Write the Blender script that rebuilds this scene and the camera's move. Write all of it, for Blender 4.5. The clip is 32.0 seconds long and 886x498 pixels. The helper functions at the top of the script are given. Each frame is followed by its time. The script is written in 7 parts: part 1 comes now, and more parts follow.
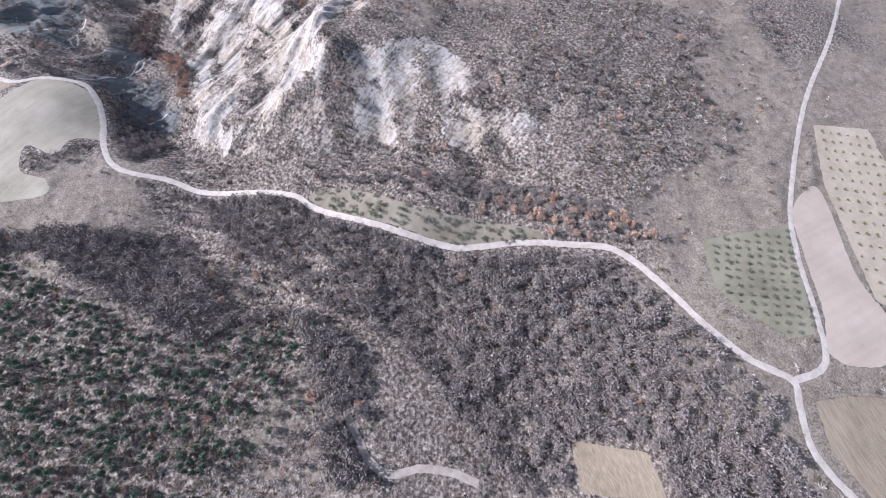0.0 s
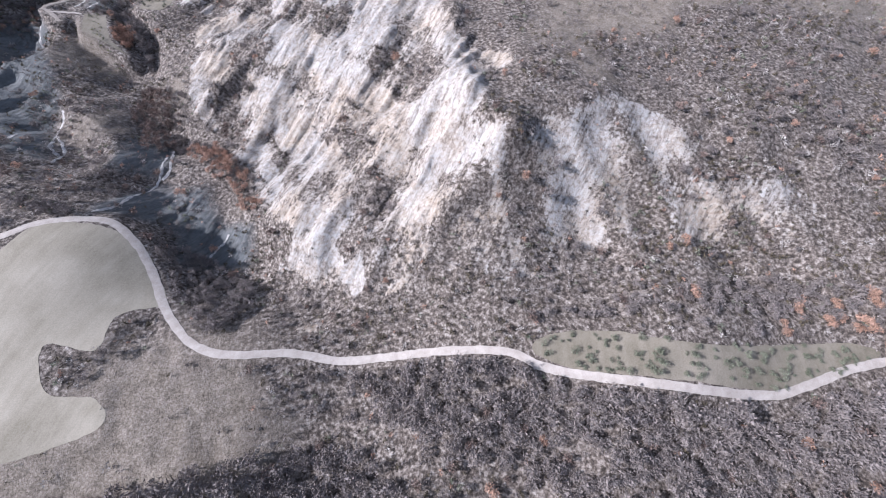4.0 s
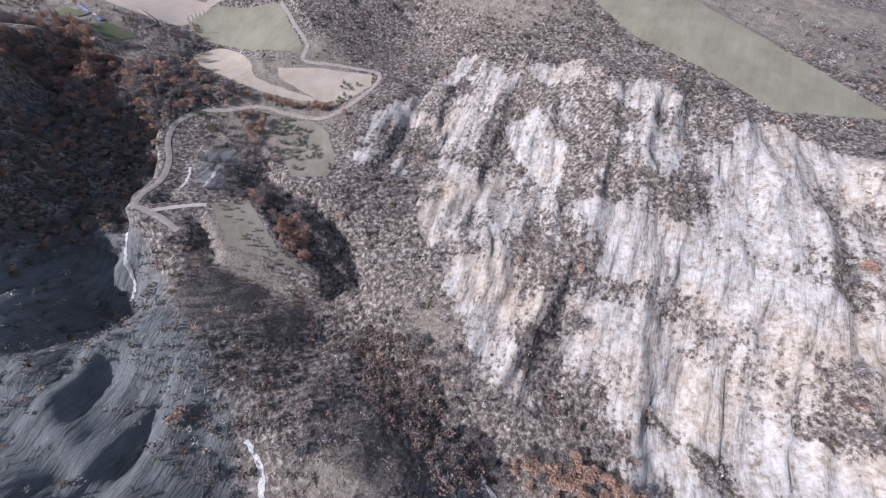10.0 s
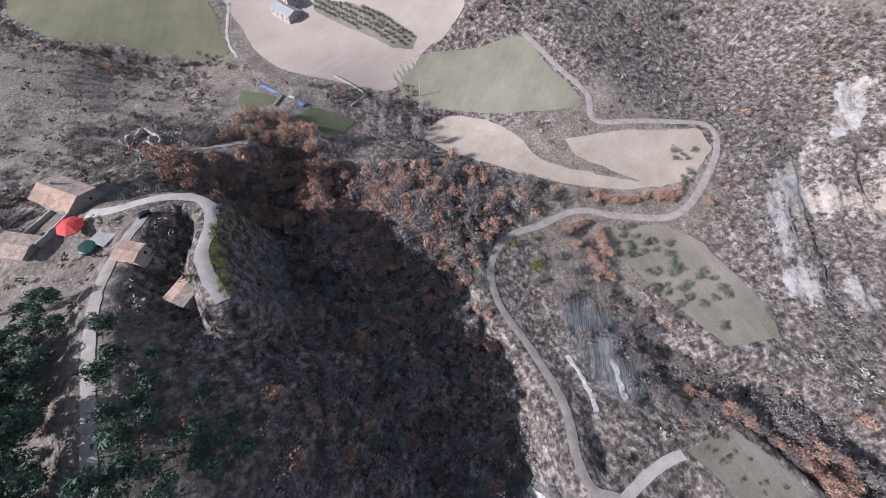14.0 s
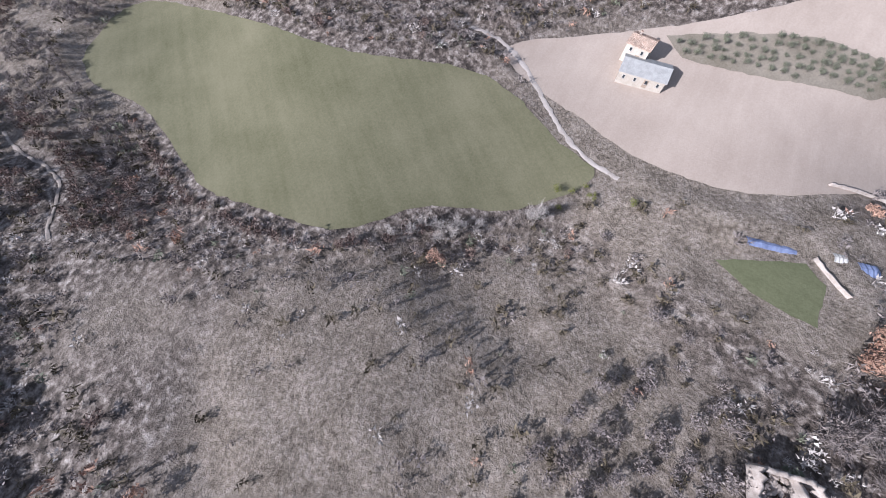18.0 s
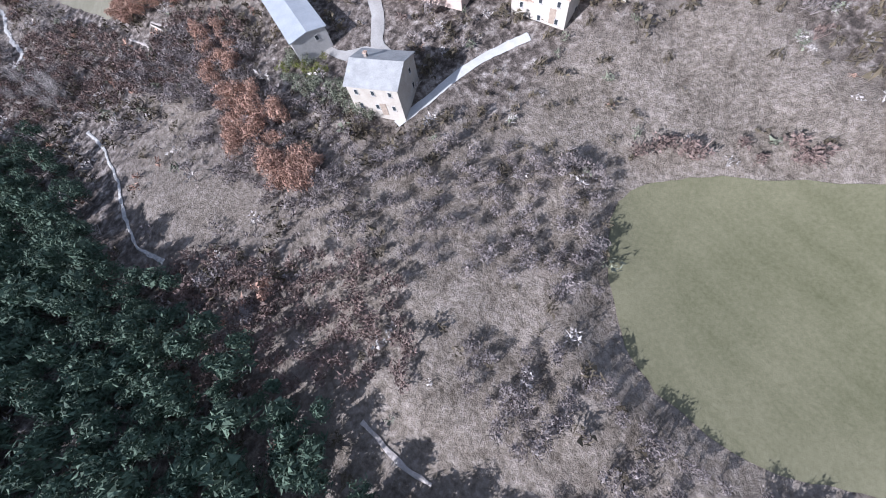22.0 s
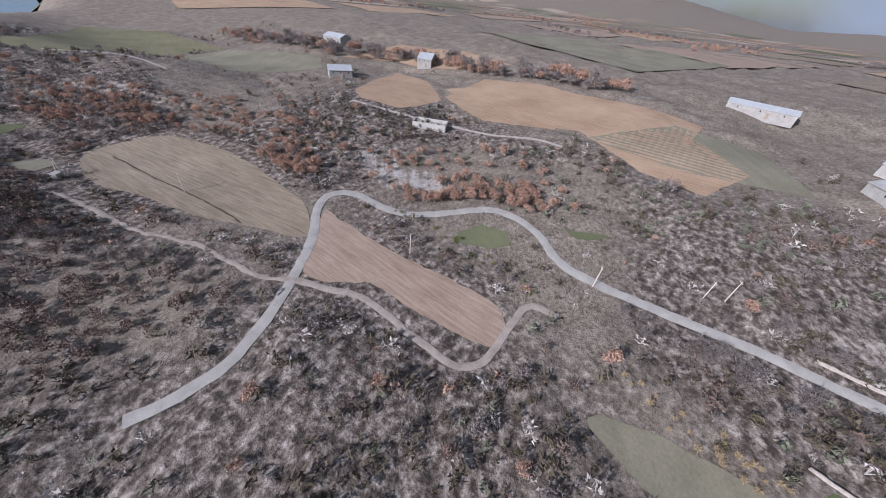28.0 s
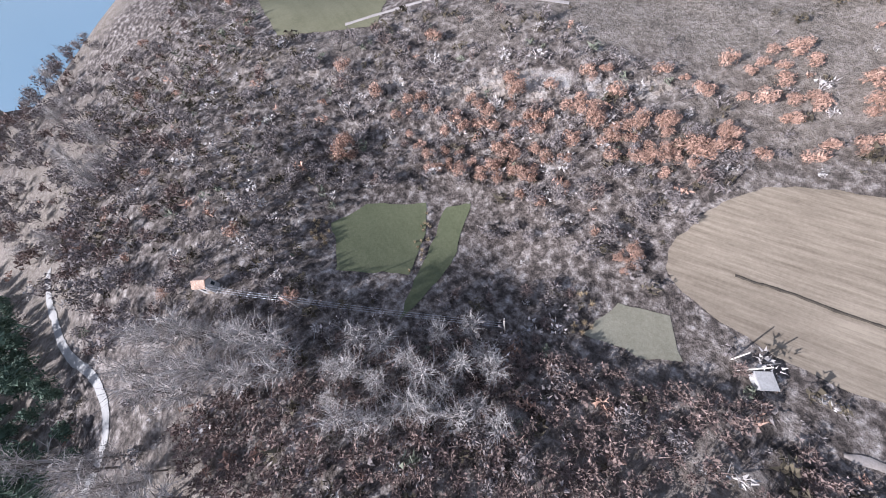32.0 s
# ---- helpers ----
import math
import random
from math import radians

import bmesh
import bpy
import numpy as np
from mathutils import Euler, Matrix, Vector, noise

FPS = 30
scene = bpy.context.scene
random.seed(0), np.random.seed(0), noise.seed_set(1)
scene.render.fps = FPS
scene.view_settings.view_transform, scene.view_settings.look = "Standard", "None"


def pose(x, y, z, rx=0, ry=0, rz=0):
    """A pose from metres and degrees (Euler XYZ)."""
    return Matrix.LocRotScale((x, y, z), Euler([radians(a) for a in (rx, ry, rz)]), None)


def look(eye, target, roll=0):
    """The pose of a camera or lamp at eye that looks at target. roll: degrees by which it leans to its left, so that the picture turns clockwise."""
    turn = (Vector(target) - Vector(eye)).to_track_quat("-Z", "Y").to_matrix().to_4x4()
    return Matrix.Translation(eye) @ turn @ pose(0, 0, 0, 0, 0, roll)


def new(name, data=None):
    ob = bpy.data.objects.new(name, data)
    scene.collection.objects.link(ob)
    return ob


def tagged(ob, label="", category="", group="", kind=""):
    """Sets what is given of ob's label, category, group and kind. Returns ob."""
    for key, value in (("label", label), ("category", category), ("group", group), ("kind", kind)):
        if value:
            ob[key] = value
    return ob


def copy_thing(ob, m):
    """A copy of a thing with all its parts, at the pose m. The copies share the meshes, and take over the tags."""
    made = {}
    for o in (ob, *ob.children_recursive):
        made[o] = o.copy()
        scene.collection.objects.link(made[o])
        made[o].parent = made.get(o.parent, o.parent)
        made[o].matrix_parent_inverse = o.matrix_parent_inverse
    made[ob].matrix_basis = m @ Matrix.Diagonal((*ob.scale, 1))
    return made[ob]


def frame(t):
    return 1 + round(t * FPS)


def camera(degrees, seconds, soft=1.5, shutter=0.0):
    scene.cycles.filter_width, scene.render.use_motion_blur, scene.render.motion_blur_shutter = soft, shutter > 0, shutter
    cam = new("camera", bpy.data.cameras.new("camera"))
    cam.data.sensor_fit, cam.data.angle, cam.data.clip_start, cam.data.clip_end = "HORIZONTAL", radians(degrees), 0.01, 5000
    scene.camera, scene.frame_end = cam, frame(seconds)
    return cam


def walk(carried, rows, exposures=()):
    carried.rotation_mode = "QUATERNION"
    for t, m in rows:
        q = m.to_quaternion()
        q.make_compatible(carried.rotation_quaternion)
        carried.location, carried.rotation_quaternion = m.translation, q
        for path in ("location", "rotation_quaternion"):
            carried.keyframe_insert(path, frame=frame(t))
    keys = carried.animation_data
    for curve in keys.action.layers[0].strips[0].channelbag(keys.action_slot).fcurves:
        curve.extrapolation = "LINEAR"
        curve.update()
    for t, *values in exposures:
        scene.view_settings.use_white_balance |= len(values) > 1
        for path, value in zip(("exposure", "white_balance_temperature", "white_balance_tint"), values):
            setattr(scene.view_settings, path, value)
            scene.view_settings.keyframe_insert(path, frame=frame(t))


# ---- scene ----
cam = camera(108.0, 32.0, soft=1.0)
PATH = [
    (0, (-23.72, 13.97, 305.69), (-20.86, 20.86, 287.13), 14.79),
    (0.5, (-35.04, 24.74, 301.40), (-31.86, 31.66, 282.91), 15.45),
    (1, (-46.43, 35.55, 296.89), (-42.98, 42.41, 278.42), 16.10),
    (1.5, (-57.87, 46.64, 292.31), (-54.22, 53.38, 273.84), 16.60),
    (2, (-68.98, 58.28, 287.67), (-65.05, 65.01, 269.26), 16.99),
    (2.5, (-79.53, 70.25, 282.95), (-75.31, 76.95, 264.58), 17.39),
    (3, (-89.60, 82.44, 278.50), (-85.11, 89.10, 260.18), 17.55),
    (3.5, (-99.44, 95.06, 274.12), (-94.77, 101.66, 255.83), 17.51),
    (5.5, (-132.98, 148.39, 257.92), (-127.54, 154.95, 239.82), 17.61),
    (6, (-142.05, 162.41, 253.78), (-136.35, 169.01, 235.78), 17.75),
    (6.5, (-151.01, 176.67, 249.45), (-145.13, 183.31, 231.52), 17.45),
    (7, (-159.71, 191.16, 245.23), (-153.84, 197.77, 227.29), 16.58),
    (7.5, (-168.08, 205.77, 241.14), (-162.19, 212.34, 223.20), 16.16),
    (8, (-176.36, 220.71, 236.96), (-170.33, 227.21, 219.03), 16.30),
    (8.5, (-184.42, 235.85, 232.61), (-178.15, 242.31, 214.75), 16.53),
    (9, (-192.20, 251.45, 228.47), (-185.52, 257.96, 210.77), 17.37),
    (9.5, (-199.36, 267.08, 224.67), (-192.08, 273.76, 207.28), 19.04),
    (10, (-206.65, 283.40, 220.79), (-198.83, 290.37, 203.75), 20.36),
    (10.5, (-214.32, 299.59, 216.65), (-206.32, 306.70, 199.76), 20.28),
    (11, (-222.27, 315.35, 212.17), (-214.35, 322.37, 195.20), 19.60),
    (11.5, (-230.05, 331.18, 207.84), (-222.34, 338.08, 190.72), 18.35),
    (12, (-237.61, 347.08, 203.50), (-230.20, 353.94, 186.24), 16.53),
    (12.5, (-245.25, 363.44, 199.06), (-238.03, 370.17, 181.67), 15.36),
    (13, (-252.51, 379.21, 194.74), (-245.31, 385.83, 177.30), 15.08),
    (13.5, (-259.29, 394.89, 190.39), (-252.34, 401.58, 172.87), 12.88),
    (15.5, (-280.97, 455.14, 178.75), (-273.87, 461.23, 161.07), 9.64),
    (16, (-285.94, 471.76, 175.48), (-278.60, 477.83, 157.90), 10.03),
    (16.5, (-290.57, 488.40, 172.30), (-283.38, 494.42, 154.64), 8.75),
    (17, (-295.05, 504.89, 169.41), (-288.48, 510.80, 151.48), 4.98),
    (17.5, (-299.41, 521.03, 166.35), (-293.57, 526.90, 148.15), -0.18),
    (18, (-303.41, 537.25, 163.68), (-297.44, 543.24, 145.55), -1.15),
    (18.5, (-307.13, 553.62, 161.22), (-301.02, 559.57, 143.13), -1.52),
    (19, (-310.64, 570.27, 158.98), (-305.13, 576.13, 140.66), -5.87),
    (19.5, (-313.61, 587.03, 156.94), (-308.67, 592.94, 138.48), -11.52),
    (20, (-315.88, 603.80, 155.40), (-311.22, 609.70, 136.87), -15.31),
    (20.5, (-317.58, 620.72, 153.99), (-313.13, 626.65, 135.42), -18.58),
    (21, (-318.64, 637.79, 152.54), (-314.18, 643.90, 134.02), -21.06),
    (21.5, (-319.20, 654.82, 151.42), (-314.41, 660.97, 133.00), -20.92),
    (22, (-319.22, 671.33, 150.50), (-313.88, 677.41, 132.21), -19.32),
    (22.5, (-318.54, 688.41, 149.94), (-312.17, 694.42, 131.96), -15.00),
    (23, (-317.28, 705.83, 149.55), (-309.46, 711.81, 132.14), -9.29),
    (23.5, (-315.72, 722.28, 149.68), (-306.75, 728.28, 132.84), -5.43),
    (24, (-314.32, 739.17, 150.04), (-303.99, 745.16, 134.00), -1.32),
    (24.5, (-312.87, 756.16, 150.52), (-301.17, 762.22, 135.47), 2.34),
    (25, (-312.04, 772.82, 151.20), (-299.05, 779.01, 137.31), 5.61),
    (25.5, (-311.56, 789.49, 151.53), (-297.81, 795.92, 138.51), 7.73),
    (26, (-311.19, 806.09, 151.97), (-297.23, 812.96, 139.39), 8.09),
    (26.5, (-310.70, 822.73, 152.64), (-296.93, 830.09, 140.14), 7.16),
    (28.5, (-313.06, 890.34, 158.74), (-300.03, 899.00, 146.29), 6.67),
    (29, (-315.04, 907.16, 159.23), (-302.54, 916.03, 146.38), 5.79),
    (29.5, (-317.41, 923.75, 159.50), (-305.79, 932.72, 145.91), 3.63),
    (30, (-319.85, 940.13, 159.39), (-309.59, 949.16, 144.79), -0.45),
    (30.5, (-322.40, 956.16, 159.27), (-313.83, 965.16, 143.60), -6.12),
    (31, (-324.86, 972.08, 159.29), (-317.80, 981.07, 142.87), -12.53),
    (31.5, (-326.86, 988.00, 159.29), (-320.43, 996.86, 142.56), -15.84),
    (32, (-328.86, 1003.57, 159.28), (-323.02, 1012.35, 142.29), -19.67),
]
walk(cam, [(t, look(eye, target, roll)) for t, eye, target, roll in PATH],
     exposures=[(0, 0.95, 5300, 17), (3.5, 0.85, 5300, 17), (6.5, 0.55, 5300, 17), (13, 0.55, 5350, 17), (17, 0.75, 5450, 17), (20, 0.6, 5250, 18), (22, 0.9, 5200, 17), (24, 0.7, 5450, 17), (26, 0.25, 5400, 17), (29, 0.25, 5500, 18), (30, 0.68, 5600, 17), (32, 1.0, 5350, 17)])

# the world: low winter sun from the west-north-west, clear pale sky with thin cloud
SUN_AZ, SUN_EL = radians(290.0), radians(26.5)
world = bpy.data.worlds.new("sky")
scene.world = world
world.use_nodes = True
wn = world.node_tree
sky = wn.nodes.new("ShaderNodeTexSky")
sky.sky_type, sky.sun_disc = "NISHITA", False
sky.sun_elevation, sky.sun_rotation = SUN_EL, SUN_AZ
sky.air_density, sky.dust_density = 1.2, 2.0
bg = wn.nodes["Background"]
bg.inputs["Strength"].default_value = 0.06
cloud = wn.nodes.new("ShaderNodeTexNoise")
cloud.inputs["Scale"].default_value, cloud.inputs["Detail"].default_value = 2.6, 7.0
cloud_ramp = wn.nodes.new("ShaderNodeValToRGB")
cloud_ramp.color_ramp.elements[0].position, cloud_ramp.color_ramp.elements[1].position = 0.38, 0.62
cloud_mix = wn.nodes.new("ShaderNodeMixRGB")
cloud_mix.inputs[2].default_value = (5.2, 5.6, 6.2, 1)
way = wn.nodes.new("ShaderNodeTexCoord")
wn.links.new(way.outputs["Generated"], cloud.inputs["Vector"])
wn.links.new(cloud.outputs["Fac"], cloud_ramp.inputs[0])
wn.links.new(cloud_ramp.outputs[0], cloud_mix.inputs[0])
wn.links.new(sky.outputs[0], cloud_mix.inputs[1])
wn.links.new(cloud_mix.outputs[0], bg.inputs["Color"])
sun_data = bpy.data.lights.new("sun", "SUN")
sun_data.energy, sun_data.angle, sun_data.color = 5.0, radians(0.6), (1.0, 0.93, 0.83)
sun_to = Vector((math.sin(SUN_AZ) * math.cos(SUN_EL), math.cos(SUN_AZ) * math.cos(SUN_EL), math.sin(SUN_EL)))
sun = new("sun", sun_data)
sun.matrix_world = look(sun_to * 50, (0, 0, 0))


# ---------------------------------------------------------------- materials
def noise_node(nt, co, scale, detail=6.0, rough=0.6):
    n = nt.nodes.new("ShaderNodeTexNoise")
    n.inputs["Scale"].default_value, n.inputs["Detail"].default_value, n.inputs["Roughness"].default_value = scale, detail, rough
    nt.links.new(co, n.inputs["Vector"])
    return n.outputs["Fac"]


def ramp_node(nt, fac, stops):
    r = nt.nodes.new("ShaderNodeValToRGB")
    els = r.color_ramp.elements
    while len(els) < len(stops):
        els.new(0.5)
    for e, (p, c) in zip(els, stops):
        e.position, e.color = p, (*c, 1)
    nt.links.new(fac, r.inputs[0])
    return r.outputs[0]


def mix_node(nt, fac, a, b, how="MIX"):
    m = nt.nodes.new("ShaderNodeMixRGB")
    m.blend_type = how
    for sock, v in ((m.inputs[0], fac), (m.inputs[1], a), (m.inputs[2], b)):
        if isinstance(v, (int, float)):
            sock.default_value = v
        elif isinstance(v, tuple):
            sock.default_value = (*v, 1)
        else:
            nt.links.new(v, sock)
    return m.outputs[0]


def base_material(name, rough=0.9, metal=0.0):
    m = bpy.data.materials.new(name)
    m.use_nodes = True
    b = m.node_tree.nodes["Principled BSDF"]
    b.inputs["Roughness"].default_value, b.inputs["Metallic"].default_value = rough, metal
    b.inputs["Specular IOR Level"].default_value = 0.25
    return m, m.node_tree, b


def coords(nt, kind="Object"):
    return nt.nodes.new("ShaderNodeTexCoord").outputs[kind]


def bump_node(nt, b, fac, strength=0.3, dist=0.05):
    n = nt.nodes.new("ShaderNodeBump")
    n.inputs["Strength"].default_value, n.inputs["Distance"].default_value = strength, dist
    nt.links.new(fac, n.inputs["Height"])
    nt.links.new(n.outputs[0], b.inputs["Normal"])


def mottled(name, dark, light, scale=1.0, fine=9.0, rough=0.9, bump=0.3, dist=0.05, metal=0.0, island=0.0, each=0.0):
    """Colour between two tones, by large stains and fine grain; may vary from piece to piece."""
    m, nt, b = base_material(name, rough, metal)
    co = coords(nt)
    big, small = noise_node(nt, co, scale), noise_node(nt, co, scale * fine, 4.0)
    col = ramp_node(nt, mix_node(nt, 0.45, big, small), [(0.34, dark), (0.66, light)])
    for amount, kind, sock in ((island, "ShaderNodeNewGeometry", "Random Per Island"), (each, "ShaderNodeObjectInfo", "Random")):
        if amount:
            r = nt.nodes.new(kind).outputs[sock]
            col = mix_node(nt, 1.0, col, ramp_node(nt, r, [(0.0, (1 - amount,) * 3), (1.0, (1 + amount,) * 3)]), "MULTIPLY")
    nt.links.new(col, b.inputs["Base Color"])
    if bump:
        bump_node(nt, b, small, bump, dist)
    return m


def striped(name, dark, light, angle, pitch, rows=0.22, rough=0.95):
    """Worked soil or grass: rows or long streaks along one direction over a mottled ground."""
    m, nt, b = base_material(name, rough)
    co = coords(nt)
    turn = nt.nodes.new("ShaderNodeMapping")
    turn.inputs["Rotation"].default_value = (0, 0, radians(angle))
    nt.links.new(co, turn.inputs["Vector"])
    big, small = noise_node(nt, co, 0.06), noise_node(nt, co, 2.2, 6.0, 0.7)
    if rows > 0:
        w = nt.nodes.new("ShaderNodeTexWave")
        w.inputs["Scale"].default_value, w.inputs["Distortion"].default_value = 0.314 / pitch, 1.3
        w.inputs["Detail"].default_value, w.inputs["Detail Scale"].default_value = 2.0, 0.25
        nt.links.new(turn.outputs[0], w.inputs["Vector"])
        line = w.outputs["Fac"]
    else:
        long = nt.nodes.new("ShaderNodeMapping")
        long.inputs["Scale"].default_value = (1.0, 0.07, 1.0)
        nt.links.new(turn.outputs[0], long.inputs["Vector"])
        line = noise_node(nt, long.outputs[0], 0.5 if rows == 0 else 2.0, 5.0, 0.6)
    fac = mix_node(nt, abs(rows) or 0.2, mix_node(nt, 0.45, big, small), line)
    nt.links.new(ramp_node(nt, fac, [(0.34, dark), (0.64, light)]), b.inputs["Base Color"])
    bump_node(nt, b, mix_node(nt, 0.4 if rows else 0.1, small, line), 0.5, 0.1)
    return m


def ground_material():
    """Scrubby earth, dry grass and pale eroded clay; the cover map says how much clay, how much grass and how much
    painted shade.
    """
    m, nt, b = base_material("hill_ground", 0.95)
    co = coords(nt)
    cover = nt.nodes.new("ShaderNodeVertexColor")
    cover.layer_name = "cover"
    part_rgb = nt.nodes.new("ShaderNodeSeparateColor")
    nt.links.new(cover.outputs["Color"], part_rgb.inputs[0])
    big, mid, fine = noise_node(nt, co, 0.03), noise_node(nt, co, 0.22, 7.0), noise_node(nt, co, 1.4, 6.0, 0.7)
    grit, tuft = noise_node(nt, co, 0.7, 9.0, 0.72), noise_node(nt, co, 1.3, 8.0, 0.64)
    soil = ramp_node(nt, grit, [(0.4, (0.045, 0.036, 0.03)), (0.49, (0.125, 0.1, 0.084)), (0.57, (0.26, 0.22, 0.19)), (0.68, (0.5, 0.445, 0.4))])
    grass = ramp_node(nt, mix_node(nt, 0.35, tuft, mid), [(0.38, (0.105, 0.085, 0.064)), (0.5, (0.2, 0.165, 0.132)), (0.64, (0.33, 0.28, 0.235))])
    clay = ramp_node(nt, mix_node(nt, 0.3, grit, mid), [(0.38, (0.17, 0.14, 0.115)), (0.46, (0.31, 0.275, 0.245)), (0.56, (0.405, 0.385, 0.365))])
    clay = mix_node(nt, 1.0, clay, ramp_node(nt, big, [(0.45, (1.0, 0.98, 0.97)), (0.62, (1.02, 0.925, 0.82))]), "MULTIPLY")
    # rain-cut flutes down the bare clay, as bump and as painted groove shading
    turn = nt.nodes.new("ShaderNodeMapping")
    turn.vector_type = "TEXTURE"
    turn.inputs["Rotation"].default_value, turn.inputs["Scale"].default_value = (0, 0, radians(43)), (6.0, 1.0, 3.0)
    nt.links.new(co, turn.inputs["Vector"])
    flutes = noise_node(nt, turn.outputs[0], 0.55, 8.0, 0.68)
    # shade of the grooves and brighter ridges, multiplied into the clay colour
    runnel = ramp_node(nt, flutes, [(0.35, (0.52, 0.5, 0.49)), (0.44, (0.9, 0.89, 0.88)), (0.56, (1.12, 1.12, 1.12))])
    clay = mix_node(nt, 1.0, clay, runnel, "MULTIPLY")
    speck = mix_node(nt, 0.5, fine, grit)
    col = mix_node(nt, part_rgb.outputs[1], soil, grass)
    edge = nt.nodes.new("ShaderNodeMath")
    edge.operation = "ADD"
    nt.links.new(part_rgb.outputs[0], edge.inputs[0])
    nt.links.new(mix_node(nt, 0.4, noise_node(nt, co, 0.5, 9.0, 0.8), flutes), edge.inputs[1])
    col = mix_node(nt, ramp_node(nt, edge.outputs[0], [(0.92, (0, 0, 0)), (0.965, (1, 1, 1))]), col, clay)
    # third channel: grey clay in the shaded valley, its shade painted as dark blue-grey
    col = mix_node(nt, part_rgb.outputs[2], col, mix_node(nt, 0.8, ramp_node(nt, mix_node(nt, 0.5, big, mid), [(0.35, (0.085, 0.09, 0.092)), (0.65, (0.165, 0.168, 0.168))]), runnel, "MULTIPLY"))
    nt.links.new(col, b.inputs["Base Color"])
    bare = ramp_node(nt, mix_node(nt, 1.0, part_rgb.outputs[0], part_rgb.outputs[2], "ADD"), [(0.45, (0, 0, 0)), (0.65, (1, 1, 1))])
    bump_node(nt, b, mix_node(nt, bare, mix_node(nt, 0.5, mid, speck), flutes), 0.85, 1.3)
    return m


MAT_GROUND = ground_material()
MAT_ROAD = mottled("pale_gravel", (0.3, 0.258, 0.224), (0.5, 0.44, 0.395), 0.35, 12, 0.95, 0.4, 0.04)
MAT_TRACK = mottled("earth_track", (0.2, 0.165, 0.135), (0.38, 0.33, 0.29), 0.5, 9, 0.95, 0.4, 0.04)
MAT_ASPHALT = mottled("worn_asphalt", (0.25, 0.232, 0.212), (0.4, 0.375, 0.345), 0.4, 14, 0.85, 0.25, 0.02)
MAT_CONCRETE_PATH = mottled("pale_concrete_path", (0.42, 0.4, 0.38), (0.58, 0.56, 0.53), 0.6, 10, 0.9, 0.2, 0.01)
MAT_STONEBED = mottled("white_stream_stones", (0.2, 0.18, 0.16), (0.72, 0.68, 0.64), 1.6, 5, 0.9, 0.8, 0.2)
MAT_GRASS = striped("winter_wheat_green", (0.1, 0.098, 0.05), (0.205, 0.188, 0.115), 25, 0.9, 0)
MAT_GRASS_DULL = striped("thin_grass_field", (0.13, 0.12, 0.08), (0.27, 0.245, 0.18), 60, 0.8, 0)
MAT_PALE = striped("pale_sown_field", (0.19, 0.165, 0.12), (0.38, 0.335, 0.27), 40, 0.9, 0)
MAT_PINK = striped("harrowed_pinkish_soil", (0.3, 0.24, 0.195), (0.43, 0.355, 0.295), 75, 0.9, 0)
MAT_GROVE = striped("scrubby_grove_soil", (0.11, 0.095, 0.065), (0.29, 0.25, 0.2), 20, 0.8, 0)
MAT_MEADOW = striped("dull_green_meadow", (0.075, 0.085, 0.04), (0.16, 0.16, 0.09), 15, 0.8, 0)
MAT_PLOUGH = striped("ploughed_brown_soil", (0.19, 0.13, 0.095), (0.38, 0.29, 0.225), 0, 0.7, -0.5)
MAT_TAN = striped("tan_ploughed_soil", (0.22, 0.14, 0.09), (0.45, 0.325, 0.22), 0, 0.7, -0.3)
MAT_STUBBLE = striped("stubble_field", (0.13, 0.1, 0.07), (0.32, 0.26, 0.19), -8, 0.8, -0.5)
MAT_SAND = mottled("sandy_bank", (0.27, 0.22, 0.165), (0.42, 0.35, 0.28), 0.12, 14, 0.95, 0.3)
MAT_BRIGHT = mottled("vegetable_green", (0.055, 0.07, 0.026), (0.14, 0.155, 0.07), 2.0, 6, 0.9, 0.6, 0.1)
MAT_DITCH = mottled("dark_wet_soil", (0.04, 0.032, 0.024), (0.1, 0.082, 0.06), 1.5, 6, 0.95, 0.5, 0.05)
MAT_BARK = mottled("grey_bark", (0.12, 0.1, 0.085), (0.27, 0.24, 0.21), 3.0, 6, 0.95, 0.5, 0.02)
MAT_TWIG = mottled("bare_twigs", (0.115, 0.095, 0.088), (0.28, 0.24, 0.222), 0.25, 10, 0.95, 0, 0, 0, 0.3)
MAT_TWIG_PALE = mottled("pale_bare_twigs", (0.3, 0.27, 0.245), (0.55, 0.5, 0.46), 0.25, 10, 0.95, 0, 0, 0, 0.25)
MAT_THICKET = mottled("dark_thicket_twigs", (0.085, 0.06, 0.05), (0.27, 0.195, 0.165), 0.2, 10, 0.95, 0, 0, 0, 0.35)
MAT_SCRUB = mottled("dark_scrub_leaves", (0.05, 0.041, 0.026), (0.14, 0.112, 0.074), 0.2, 10, 0.9, 0, 0, 0, 0.35)
MAT_RUST = mottled("rusty_oak_leaves", (0.22, 0.125, 0.085), (0.5, 0.325, 0.24), 0.3, 10, 0.85, 0, 0, 0, 0.3)
MAT_PINE = mottled("pine_needles", (0.035, 0.06, 0.038), (0.125, 0.165, 0.11), 0.3, 10, 0.85, 0, 0, 0, 0.35)
MAT_OLIVE = mottled("olive_leaves", (0.085, 0.09, 0.058), (0.23, 0.235, 0.17), 0.4, 10, 0.85, 0, 0, 0, 0.3)
MAT_GREENBUSH = mottled("yellow_green_leaves", (0.09, 0.1, 0.02), (0.21, 0.21, 0.06), 0.5, 8, 0.85, 0, 0, 0, 0.3)
MAT_REED = mottled("dry_reeds", (0.3, 0.22, 0.12), (0.52, 0.41, 0.26), 0.5, 8, 0.9, 0, 0, 0, 0.3)


